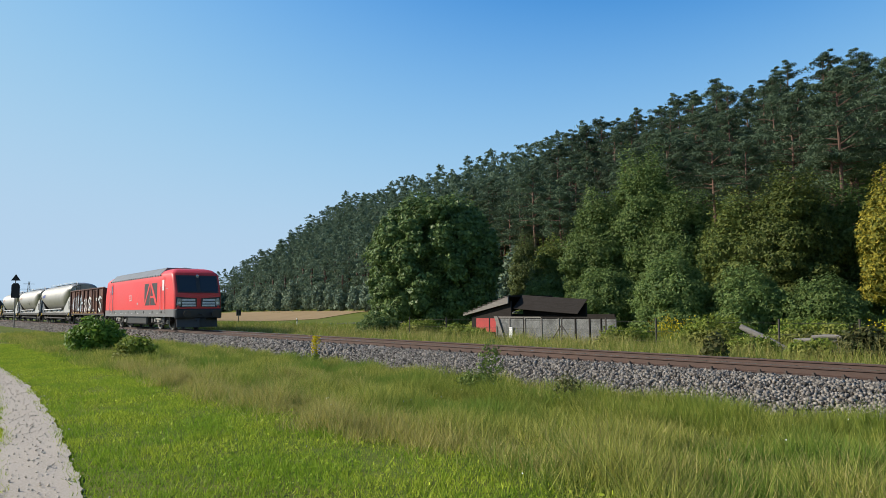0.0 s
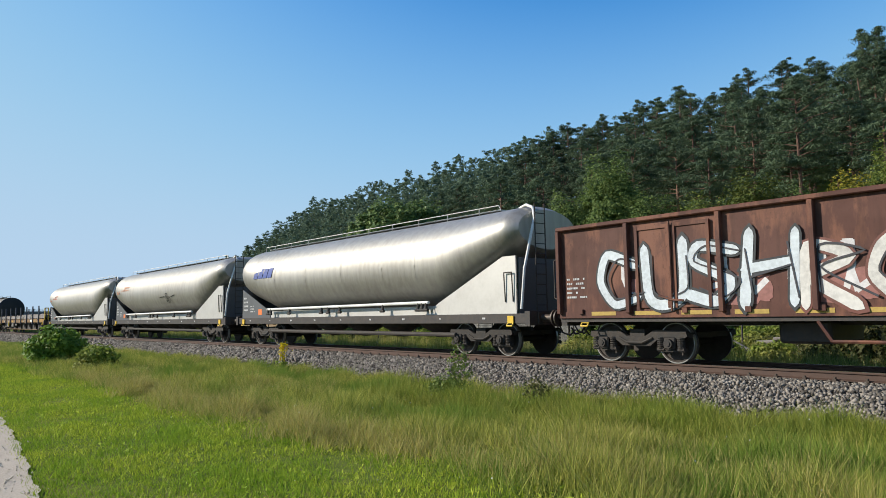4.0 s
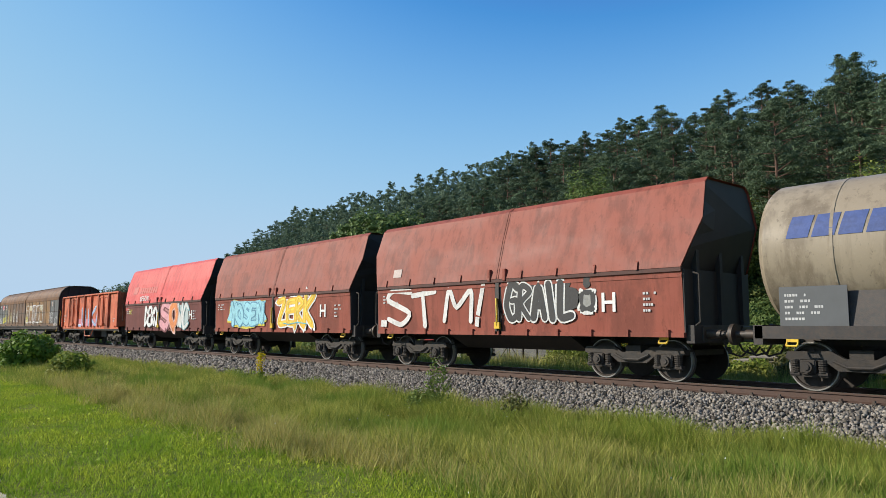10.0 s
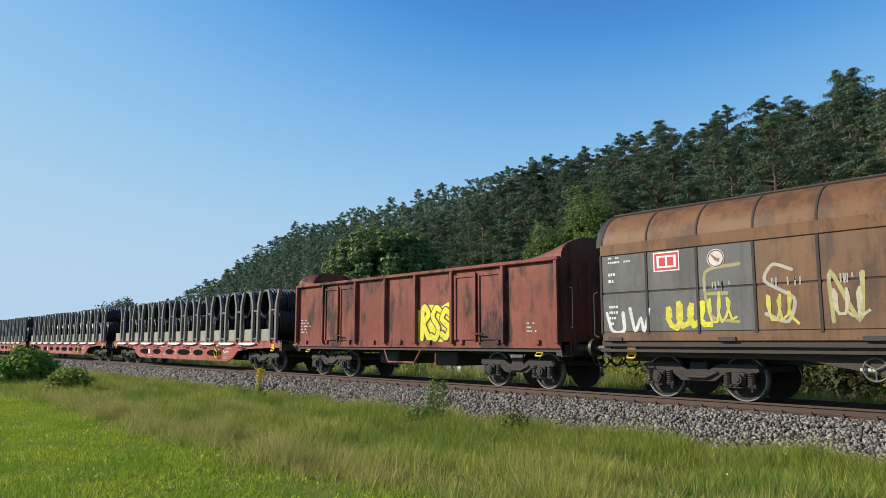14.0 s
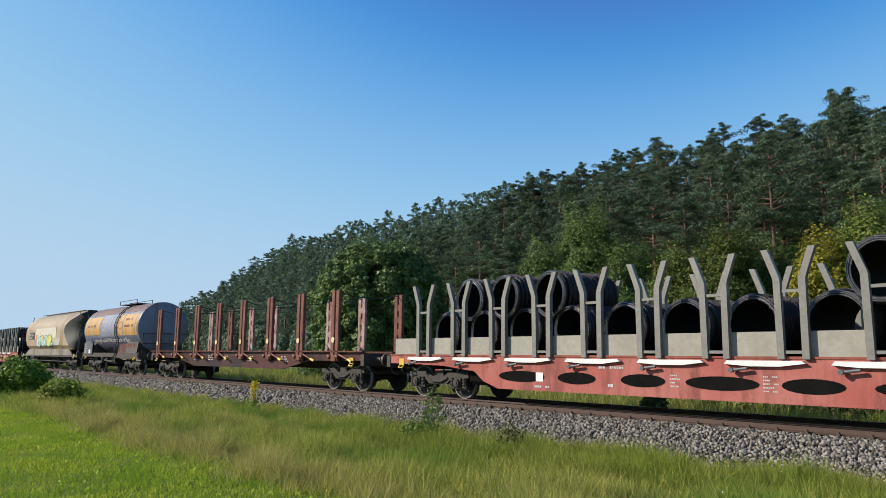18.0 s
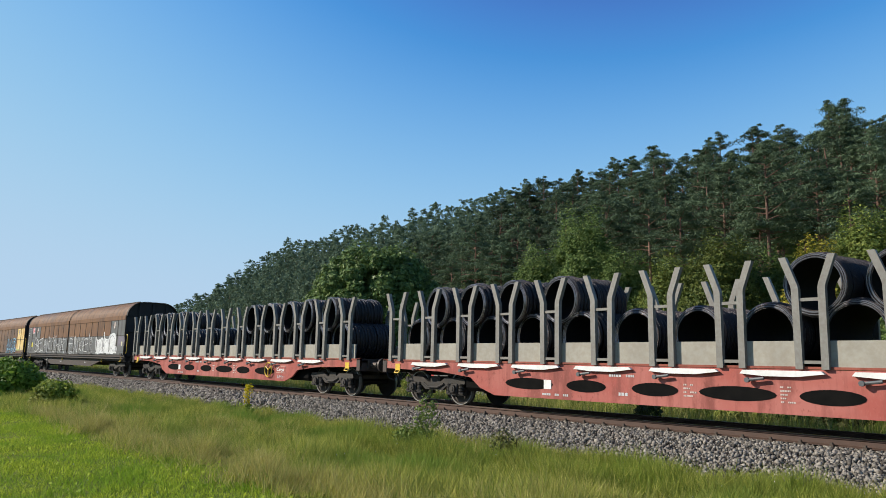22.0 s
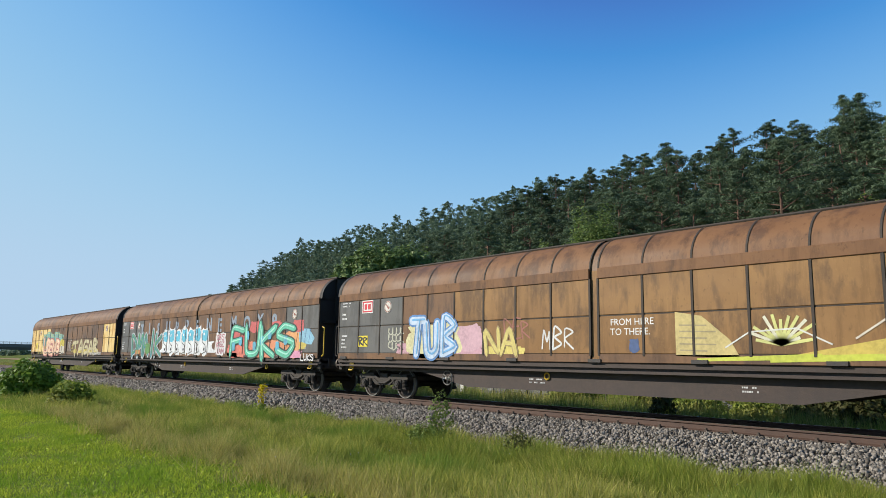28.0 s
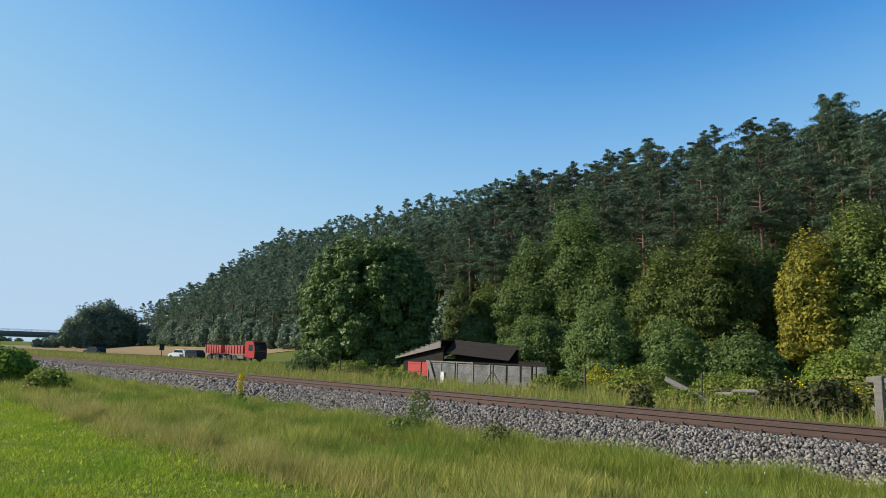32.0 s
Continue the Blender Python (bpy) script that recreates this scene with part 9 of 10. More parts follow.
def coil_wagon(u0, u1, seed, label):
    root, half = vehicle("coil_wagon", u0, u1, label, "freight wagon", "wagons of the train")
    L = half - 0.62
    rng = random.Random(seed)
    pairs = [0.55 + 1.52 * k for k in range(-7, 7)]
    pairs = [x for x in pairs if abs(x) < L - 0.3]
    for s in (-1, 1):
        bm = bmesh.new()
        out = [(-L, 0.98), (-L, 1.20), (L, 1.20), (L, 0.98), (L - 2.6, 0.93), (L - 3.9, 0.80), (L - 4.25, 0.55), (L - 4.8, 0.37), (-L + 4.8, 0.37), (-L + 4.25, 0.55), (-L + 3.9, 0.80), (-L + 2.6, 0.93)]
        prism(bm, out, s * 1.30 - 0.03, s * 1.30 + 0.03, "y")
        part("solebar", bm, M["flat_red"], root, "salmon-red girder with oval holes")
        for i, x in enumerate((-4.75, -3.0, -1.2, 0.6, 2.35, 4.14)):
            # Flat oval on the girder, coloured as the shade of a hole.
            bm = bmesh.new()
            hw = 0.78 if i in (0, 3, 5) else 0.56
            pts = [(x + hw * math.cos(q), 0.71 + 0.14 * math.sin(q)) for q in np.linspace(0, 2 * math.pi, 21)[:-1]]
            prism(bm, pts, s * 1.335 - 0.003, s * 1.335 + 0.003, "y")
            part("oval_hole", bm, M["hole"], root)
        for x in [7.5 - 2.0 * k for k in range(9)]:
            if abs(x) > L - 0.7:
                continue
            bm = bmesh.new()
            prism(bm, [(x - 0.78, 1.10), (x - 0.3, 1.06), (x + 0.3, 1.06), (x + 0.78, 1.12), (x + 0.72, 1.17), (x - 0.72, 1.17)], s * 1.37 - 0.05, s * 1.37 + 0.05, "y")
            o = part("stake_tensioner", bm, M["white"], root, "white stake tensioner")
            bm = bmesh.new()
            cyl(bm, (x - 0.62, s * 1.44, 0.98), (x - 0.3, s * 1.44, 1.02), 0.03, 8)
            cyl(bm, (x - 0.62, s * 1.40, 0.98), (x - 0.62, s * 1.48, 0.98), 0.05, 8)
            part("lever", bm, M["grey_plate"], o, "small grey lever")
        ends_at = [-L + 0.1] + pairs + [L - 0.1]
        for p0, p1 in zip(ends_at, ends_at[1:]):
            if p1 - p0 < 0.7:
                continue
            bm = bmesh.new()
            box(bm, p0 + 0.26, p1 - 0.26, s * 1.27 - 0.025, s * 1.27 + 0.025, 1.21, 1.72, 0.008)
            part("side_board", bm, M["board_beige"], root, "dusty beige side board")
        bm = bmesh.new()
        box(bm, -L, L, s * 1.30 - 0.05, s * 1.30 + 0.05, 1.205, 1.25)
        part("deck_edge", bm, M["hop_brown"], root)
        for x in pairs:
            for e in (-1, 1):
                bm = bmesh.new()
                skin(bm, [[(x + e * dx - 0.065, s * 1.36 - 0.055, z), (x + e * dx + 0.065, s * 1.36 - 0.055, z), (x + e * dx + 0.065, s * 1.36 + 0.055, z), (x + e * dx - 0.065, s * 1.36 + 0.055, z)]
                          for dx, z in ((0.225, 1.2), (0.235, 2.68), (0.25, 2.75), (0.44, 3.28))])
                part("stake", bm, M["stake_grey"], root)
            for z in (2.44, 1.30):
                bm = bmesh.new()
                box(bm, x - 0.24, x + 0.24, s * 1.36 - 0.03, s * 1.36 + 0.03, z, z + 0.06)
                part("stake_brace", bm, M["stake_grey"], root)
    bm = bmesh.new()
    box(bm, -L, L, -1.25, 1.25, 1.12, 1.20)
    headstocks(bm, half)
    box(bm, -L, L, -0.3, 0.3, 0.8, 1.12)
    part("deck", bm, M["frame_brown"], root)
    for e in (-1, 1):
        # Added box: paints the dark space between girder end and bogie.
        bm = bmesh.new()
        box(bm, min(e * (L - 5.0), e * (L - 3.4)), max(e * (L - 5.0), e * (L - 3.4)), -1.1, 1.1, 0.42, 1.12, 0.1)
        part("brake_gear_box", bm, M["hole"], root, "added near-black box standing for the shade under the frame")
    gap = (4, 5, 6, 7) if seed in (42, 51) else (5, 6, 7)
    for k, x in enumerate(pairs):
        if k + 1 < len(pairs):
            coil_at(root, pose(x + 0.70, 0, 1.88, 0, rng.uniform(0, 360), rng.uniform(-9, -4)))
        if 0 < k < len(pairs) - 1 and k not in gap:
            coil_at(root, pose(x + 0.02, rng.uniform(-0.08, 0.08), 2.80, 0, rng.uniform(0, 360), rng.uniform(-10, -5)))
    bars(root, rng, 1.45, 0.56, 0.32, 0.34, -1.335, (0.62, 0.5, 0.45), 5)
    bars(root, rng, -0.52, 0.58, 0.3, 0.3, -1.335, (0.62, 0.5, 0.45), 4)
    bars(root, rng, -2.35, 0.92, 1.1, 0.12, -1.335, rows=1)
    bars(root, rng, -2.1, 0.5, 0.28, 0.16, -1.335, rows=1)
    bars(root, rng, -4.3, 0.42, 1.0, 0.12, -1.335, rows=1)
    bars(root, rng, 5.15, 0.46, 0.6, 0.14, -1.335, rows=3)
    plate("notice", M["white"], root, -4.25, -4.02, 0.6, 0.82, -1.335)
    plate("name_board", paint((0.70, 0.45, 0.36)), root, 5.08, 5.74, 0.66, 0.93, -1.334, "pale framed name board")
    plate("name_field", M["flat_red"], root, 5.10, 5.72, 0.68, 0.91, -1.339)
    letters("lettering", "Cargo", 0.19, M["white"], root, 5.14, 0.73, -1.346, 0.004, label="white word on the girder", width=0.52)
    bm = bmesh.new()
    hoop(bm, 0.27, 0.025)
    for a in (0.5, 2.6, 4.7):
        cyl(bm, (0, 0, 0), (0.27 * math.cos(a), 0, 0.27 * math.sin(a)), 0.02, 6)
    w = part("handwheel", bm, M["yellow"], root, "yellow brake handwheel")
    w.matrix_local = pose(4.56, -1.40, 0.77)
    bogie(root, half - 2.7)
    bogie(root, -half + 2.7)
    ends(root, half)
    return root


for k, (a, b) in enumerate(((-260.6, -282.2), (-282.2, -303.75), (-303.75, -325.35))):
    coil_wagon(a, b, 40 + k, "salmon-red flat wagon with grey stakes, loaded with black wire coils")


# ---- empty stake wagon ----
# Red web colour, darkened to hold the shade under the top flange.
M["girder"] = worn("sooty_red_girder", (0.055, 0.024, 0.021), (0.022, 0.018, 0.018), (0.11, 0.03, 0.024), 0.9, 0.5, 0.4)
M["stake_pale"] = worn("peeling_pale_stake", (0.30, 0.17, 0.14), (0.16, 0.06, 0.042), (0.5, 0.42, 0.38), 0.9, 0.6, 3.0)


def timber_wagon(u0, u1):
    root, half = vehicle("timber_wagon", u0, u1, "empty rust-red timber wagon with tall double stakes", "freight wagon", "wagons of the train")
    L = half - 0.64
    for s in (-1, 1):
        bm = bmesh.new()
        prism(bm, [(-L, 1.02), (-L, 1.30), (L, 1.30), (L, 1.02), (L - 3.4, 1.0), (L - 5.4, 0.66), (-L + 5.4, 0.66), (-L + 3.4, 1.0)], s * 1.27 - 0.035, s * 1.27 + 0.035, "y")
        part("solebar", bm, M["girder"], root, "red fishbelly girder darkened for the shade below its flange")
        bm = bmesh.new()
        box(bm, -L, L, s * 1.33 - 0.10, s * 1.33 + 0.06, 1.305, 1.345, 0.01)
        part("top_flange", bm, M["stake_rust"], root, "rusty top flange of the girder")
    k = 0
    stakes_at = [-L + 1.0 + 2.34 * i for i in range(8)]
    for x in stakes_at:
        for s in (-1, 1):
            bm = bmesh.new()
            for d in (-0.135, 0.135):
                box(bm, x + d - 0.115, x + d + 0.115, s * 1.38 - 0.05, s * 1.38 + 0.06, 1.0, 3.44 + 0.03 * d, 0.03)
            for z in np.arange(1.5, 3.3, 0.45):
                box(bm, x - 0.14, x + 0.14, s * 1.36 - 0.02, s * 1.36 + 0.02, z, z + 0.22)
            box(bm, x - 0.16, x + 0.16, s * 1.38 - 0.09, s * 1.38 + 0.09, 0.98, 1.2, 0.03)
            for d in (-0.25, 0.25):
                cyl(bm, (x + d - 0.06, s * 1.45, 1.18), (x + d + 0.06, s * 1.45, 1.12), 0.075, 10)
            part("double_stake", bm, M["stake_rust"] if not (s > 0 and k % 3 != 1) else M["stake_pale"], root, "rust-red double stake" if s < 0 else "stake with peeling pale paint")
        bm = bmesh.new()
        cyl(bm, (x + 0.3, -1.42, 1.22), (x + 1.15, -1.46, 0.98), 0.035, 8)
        o = part("tension_lever", bm, M["stake_rust"], root)
        bm = bmesh.new()
        cyl(bm, (x + 0.92, -1.47, 1.06), (x + 1.15, -1.48, 0.99), 0.045, 8)
        part("grip", bm, M["yellow"], o, "yellow lever grip")
        bm = bmesh.new()
        lathe(bm, [(0.01, 0), (0.1, 0), (0.1, 0.012), (0.01, 0.014)], 14)
        o = part("reflector_disc", bm, paint((0.75, 0.55, 0.3)), root)
        o.matrix_local = pose(x - 0.05, -1.46, 1.72)
        k += 1
    for x in stakes_at:
        bm = bmesh.new()
        tube(bm, [(x, -1.33, 3.40), (x, -0.7, 3.27), (x, 0, 3.22), (x, 0.7, 3.27), (x, 1.33, 3.40)], 0.016, 5)
        part("lashing_strap", bm, M["tank_end"], root)
    bm = bmesh.new()
    box(bm, -L, L, -1.23, 1.23, 1.18, 1.27)
    headstocks(bm, half)
    box(bm, -L, L, -0.3, 0.3, 0.8, 1.18)
    part("deck", bm, M["frame_brown"], root)
    rng = random.Random(6)
    for x in (-4.2, -2.6, -1.0, 1.2, 4.0):
        bars(root, rng, x, 0.92, 0.7, 0.24, -1.308, (0.6, 0.55, 0.52), 3)
    bogie(root, half - 2.3)
    bogie(root, -half + 2.3)
    ends(root, half)
    return root


timber_wagon(-325.35, -345.3)

# ---- painted tank wagon ----
t2, TL, TR, TZ = tank_wagon(-346.0, -357.5, "tank wagon in faded violet, blue and orange advertising paint", M["kao_purple"], M["kao_purple"], 7, ladder_x=1.4, top_x=0.2)


def tank_patch(root, mat, x0, x1, z0, z1, name="painted_panel", r=TR, zc=TZ, out=0.006):
    bm = bmesh.new()
    a = np.arcsin(np.clip((np.linspace(z0, z1, 9) - zc) / r, -1, 1))
    skin(bm, [[(x, -(r + out) * math.cos(t), zc + (r + out) * math.sin(t)) for t in a] for x in np.linspace(x0, x1, 4)], close=False, caps=False)
    return part(name, bm, mat, root, smooth=True)


tank_patch(t2, M["kao_brown"], -TL, TL, 3.55, TZ + TR - 0.01)
tank_patch(t2, M["kao_orange"], -TL + 0.15, -1.75, 2.3, 3.42)
tank_patch(t2, M["kao_orange"], 1.55, TL - 0.2, 2.22, 3.42)
tank_patch(t2, paint((0.10, 0.09, 0.17)), -TL + 1.4, TL - 1.8, 1.55, 2.15)
tank_patch(t2, paint((0.22, 0.24, 0.33)), -1.65, 1.2, 2.2, 3.5)
for k in range(3):
    on_tank(scrawl(t2, random.Random(k), -1.4 + 0.8 * k, 2.4, 0.9, 1.0, -TR, [(0.45, 0.4, 0.32), (0.3, 0.3, 0.5), (0.42, 0.35, 0.4)][k], 3, 0.05), TR + 0.008, TZ)
on_tank(letters("slogan", "papier geht um die Welt, unser Kaolin ist dabei.", 0.34, M["white"], t2, -3.1, 1.86, -TR, 0.003, label="white painted slogan", width=6.55), TR + 0.012, TZ)
rng = random.Random(9)
for x, z, w, h in ((2.75, 3.0, 1.5, 0.28), (2.75, 2.62, 1.95, 0.28), (-TL + 0.8, 2.72, 2.2, 0.3)):
    on_tank(bars(t2, rng, x, z, w, h, -TR, (0.26, 0.07, 0.045), 1), TR + 0.010, TZ)
on_tank(stroke(t2, [(2.1 + 0.3 * math.cos(a), 2.8 + 0.22 * math.sin(a)) for a in np.linspace(0, 6.3, 16)], -TR, 0.05, (0.45, 0.12, 0.06), "emblem"), TR + 0.010, TZ)
plate("label_panel", M["grey_plate"], t2, -TL + 0.3, -TL + 2.0, 1.15, 1.85, -1.40, "dark panel with white notices")
plate("notice", M["white"], t2, -TL + 1.3, -TL + 1.65, 1.18, 1.42, -1.41)
bars(t2, rng, -TL + 0.4, 1.2, 0.6, 0.6, -1.41, rows=4)


# ---- grain hopper ----
M["sole_beige"] = worn("dirty_beige_plate", (0.24, 0.205, 0.165), (0.10, 0.08, 0.065), (0.32, 0.28, 0.23), 0.7)
def grain_wagon(u0, u1):
    root, half = vehicle("grain_hopper_wagon", u0, u1, "cream grain hopper wagon with brown stains and graffiti", "freight wagon", "wagons of the train")
    L = half - 0.75
    N = 9
    rings = []
    sec = [(-1.25, 1.42), (-1.48, 1.7), (-1.50, 2.05), (-1.50, 2.4), (-1.50, 2.75), (-1.48, 3.05), (-1.36, 3.4), (-0.95, 3.86), (-0.45, 4.1)]
    sec = sec + [(-y, z) for y, z in sec[::-1]]

    def xend(z, s):
        """Where the side ends: cut back in a notch at the front, nearly upright at the rear."""
        if s > 0:
            return float(np.interp(z, [1.42, 1.7, 2.05, 2.4, 2.75, 3.05, 3.4, 3.86, 4.1], [6.8, 6.4, 5.8, 5.3, 5.02, 5.1, 5.7, 6.75, 6.8]))
        return -float(np.interp(z, [1.42, 1.64, 2.3, 3.4, 3.83, 4.1], [5.3, 5.45, 6.24, 6.0, 5.85, 5.6]))

    st = []
    for t in np.linspace(0, 1, 16):
        st.append([(xend(z, -1) * (1 - t) + xend(z, 1) * t, y, z) for y, z in sec])
    bm = bmesh.new()
    skin(bm, st, caps=False)
    part("body", bm, M["cream"], root, smooth=True)
    for s, m in ((1, M["tank_end"]), (-1, M["cream"])):
        bm = bmesh.new()
        # the end bulges forward between the cut-back sides
        rim = [[(xend(z, s) + s * 0.004, y, z) for y, z in sec]]
        for q, near in ((0.80, 0.55), (0.55, 0.85), (0.25, 0.98), (0.03, 1.0)):
            rim.append([((1 - near) * xend(z, s) + near * (7.0 if s > 0 else -6.35), y * q, 2.85 + (z - 2.85) * q) for y, z in sec])
        skin(bm, rim, caps=False)
        part("end_slope", bm, m, root, "dark bulging hopper end" if s > 0 else "", smooth=True)
        bm = bmesh.new()
        xl = 7.35 if s > 0 else -6.5
        for y in (-1.05, -0.55):
            tube(bm, [(xl, y, 1.1), (xl, y, 3.4), (xl - s * 0.5, y, 4.0)], 0.022, 6)
        for z in np.arange(1.4, 3.4, 0.3):
            cyl(bm, (xl, -1.05, z), (xl, -0.55, z), 0.016, 6)
        tube(bm, [(s * (L + 0.1), -1.3, 1.25), (s * (L + 0.1), -1.3, 2.6), (s * (L + 0.1), 1.3, 2.6), (s * (L + 0.1), 1.3, 1.25)], 0.025, 6)
        part("end_ladder", bm, M["gear"], root)
    bm = bmesh.new()
    for y in (-0.5, 0.5):
        tube(bm, [(-5.5, y, 4.16), (6.1, y, 4.16)], 0.03, 6)
    box(bm, -5.4, 6.0, -0.3, 0.3, 4.10, 4.20)
    part("roof_walkway", bm, M["tank_end"], root)
    for s in (-1, 1):
        bm = bmesh.new()
        prism(bm, [(-6.6, 1.02), (7.0, 1.02), (6.1, 1.46), (-5.4, 1.46)], s * 1.32 - 0.03, s * 1.32 + 0.03, "y")
        part("sole_plate", bm, M["sole_beige"], root, "grey-beige dirty sole plate")
        bm = bmesh.new()
        box(bm, -L, L, s * 1.28 - 0.05, s * 1.28 + 0.05, 0.92, 1.06)
        part("solebar", bm, M["frame_dark"], root)
    bm = bmesh.new()
    headstocks(bm, half)
    box(bm, -L, L, -0.35, 0.35, 0.8, 1.1)
    for x in (-3.2, 0, 3.2):
        prism(bm, [(-1.1, 1.1), (-0.35, 0.45), (0.35, 0.45), (1.1, 1.1)], x - 1.2, x + 1.2)
    tube(bm, [(-5, -1.2, 0.62), (5, -1.2, 0.6)], 0.03, 6)
    part("outlet_gear", bm, M["gear"], root)
    Y = -1.506
    plate("pale_field", paint((0.62, 0.57, 0.47)), root, -3.0, 3.0, 2.27, 3.02, Y - 0.004, "pale cream painted field")
    plate("pale_field", paint((0.44, 0.39, 0.32)), root, -1.9, 4.2, 1.72, 2.26, Y - 0.003)
    plate("label_panel", M["tank_end"], root, -4.9, -3.25, 2.2, 2.75, Y, "dark panel with white lettering")
    rng = random.Random(5)
    bars(root, rng, -4.8, 2.24, 1.4, 0.45, Y - 0.006, rows=4)
    plate("hazard_plate", paint((0.75, 0.14, 0.03)), root, -2.75, -2.35, 2.32, 2.55, Y - 0.012, "orange hazard plate")
    bars(root, rng, -4.9, 2.8, 1.5, 0.24, Y - 0.006, (0.33, 0.24, 0.15), 1)
    # rounded sprayed shapes with dark outlines
    teal, sun = (0.36, 0.56, 0.50), (0.64, 0.58, 0.10)
    for k, (x, z, rx, rz, c) in enumerate(((-2.1, 2.0, 0.34, 0.36, (0.62, 0.60, 0.56)), (-1.45, 2.02, 0.42, 0.44, teal), (-0.75, 2.12, 0.42, 0.42, sun), (0.35, 2.08, 0.5, 0.44, teal), (-0.2, 1.98, 0.5, 0.32, (0.5, 0.6, 0.56)), (1.35, 2.08, 0.72, 0.46, sun), (2.1, 1.84, 0.45, 0.14, teal))):
        ring = [Vector((x + rx * math.cos(a) + 0.12 * rz * math.sin(a), z + rz * math.sin(a) * (1 + 0.1 * math.cos(2 * a)))) for a in np.linspace(0, 2 * math.pi, 15)]
        bm = bmesh.new()
        bm.faces.new([bm.verts.new((p.x, Y - 0.012 - 0.004 * k, p.y)) for p in ring[:-1]])
        part("graffiti", bm, paint(c), root)
        bm = bmesh.new()
        ribbon(bm, ring, 0.018, 0.03, Y - 0.0125 - 0.004 * k)
        part("graffiti", bm, paint((0.06, 0.14, 0.14)), root)
    bogie(root, half - 2.9)
    bogie(root, -half + 2.6)
    ends(root, half)
    return root


grain_wagon(-357.5, -374.65)
for k, (a, b) in enumerate(((-374.65, -396.95), (-396.95, -418.8))):
    coil_wagon(a, b, 50 + k, "salmon-red flat wagon with grey stakes, loaded with black wire coils")
slide_wagon(-418.8, -441.7, "brown sliding-wall wagon with grey lower panels and white graffiti", 31, "ggrrrrr" "rrrrrgg", art_b1, "g")
slide_wagon(-441.7, -464.5, "dark sliding-wall wagon with pale yellow end panels", 32, "yybbbbb" "bbbbbby", art_b2)
slide_wagon(-464.5, -487.3, "tan sliding-wall wagon with large pink graffiti", 33, "tgttttt" "ttttttt", art_b3)
slide_wagon(-487.3, -510.0, "tan sliding-wall wagon with blue and yellow graffiti", 34, "ggttttt" "ttttbgg", art_b4)
slide_wagon(-510.0, -533.0, "brown sliding-wall wagon covered in turquoise and green graffiti", 35, "ggbbbbb" "bbbbbgg", art_b5)
slide_wagon(-533.0, -555.9, "brown sliding-wall wagon with yellow end panels and graffiti", 36, "yybbbbb" "bbbbyyy", art_b6)
rngm = random.Random(77)
root0 = TRAIN[1][0]
for k in range(5):
    scrawl(root0, rngm, -5.2 + k * 1.9, 1.35, 1.5, 1.2, -1.393, (0.68, 0.66, 0.66) if k < 3 else (0.5, 0.6, 0.72), 3, 0.12)
    blob(root0, -5.0 + k * 1.9, -3.6 + k * 1.9, 1.3, 1.9, -1.391, (0.3, 0.12, 0.1), k)
for o in (BOGIE, BUFFER, COUPLER, STEP, *COIL.children, COIL, WHEELS["front_axle"][0], WHEELS["rear_axle"][0]):
    bpy.data.objects.remove(o)
for v in ("front_axle", "rear_axle"):
    WHEELS[v].pop(0)


# ---- shed, fence and old timber ----
M["old_wood"] = material("weathered_boards", (0.075, 0.062, 0.05), 0.9, tint=(0.12, 0.10, 0.085), scale=2, tint2=(0.03, 0.027, 0.024), scale2=12, stretch=(1, 1, 6), bump=0.4)
M["grey_timber"] = material("bleached_timber", (0.22, 0.20, 0.175), 0.85, tint=(0.12, 0.105, 0.09), scale=4, stretch=(0.3, 3, 3), bump=0.4)
M["red_board"] = material("red_painted_board", (0.42, 0.03, 0.026), 0.6, tint=(0.28, 0.03, 0.026), scale=3)
M["dark_board"] = material("tarred_boards", (0.03, 0.025, 0.021), 0.95, spec=0.08, tint=(0.045, 0.04, 0.036), scale=2, tint2=(0.012, 0.012, 0.012), scale2=9, stretch=(1, 6, 6), bump=0.3)
shed = tagged(new("shed"), "low dark wooden shed with a red board and grey sheeting", "shed")
SZ = float(ground(-29, 27)) - 0.02
shed.matrix_world = pose(-29.5, 27.0, SZ)
bm = bmesh.new()
prism(bm, [(-2.75, 0), (0.6, 0), (0.6, 2.25), (-2.75, 1.40)], -0.42, -0.34, "y")
part("front_wall", bm, M["dark_board"], shed)
bm = bmesh.new()
box(bm, -2.30, -0.28, -0.47, -0.425, 0.55, 1.30)
part("red_board", bm, M["red_board"], shed, "bright red board on the front")
for x0, x1 in ((-2.75, -2.67), (0.52, 0.6)):
    bm = bmesh.new()
    prism(bm, [(-0.34, 0), (2.6, 0), (2.6, 1.6), (-0.34, 1.5)], x0, x1)
    part("side_wall", bm, M["dark_board"], shed)
bm = bmesh.new()
box(bm, -2.75, 5.2, 2.6, 2.68, 0, 1.5)
part("back_wall", bm, M["dark_board"], shed)
bm = bmesh.new()
prism(bm, [(-3.3, 1.50), (0.62, 2.48), (0.62, 2.56), (-3.3, 1.58)], -0.6, 2.8, "y")
part("roof", bm, M["dark_board"], shed, "sloping board roof")
bm = bmesh.new()
prism(bm, [(-3.25, 1.44), (0.62, 2.12), (0.62, 2.50), (-3.25, 1.53)], -0.66, -0.605, "y")
part("verge_board", bm, M["grey_timber"], shed, "pale weathered verge board")
for k in range(9):
    bm = bmesh.new()
    x = -3.2 + k * 0.43
    box(bm, x, x + 0.36, -0.68, -0.5, 1.575 + 0.25 * (x + 3.3), 1.62 + 0.25 * (x + 3.3))
    part("roof_tile", bm, M["old_wood"], shed)
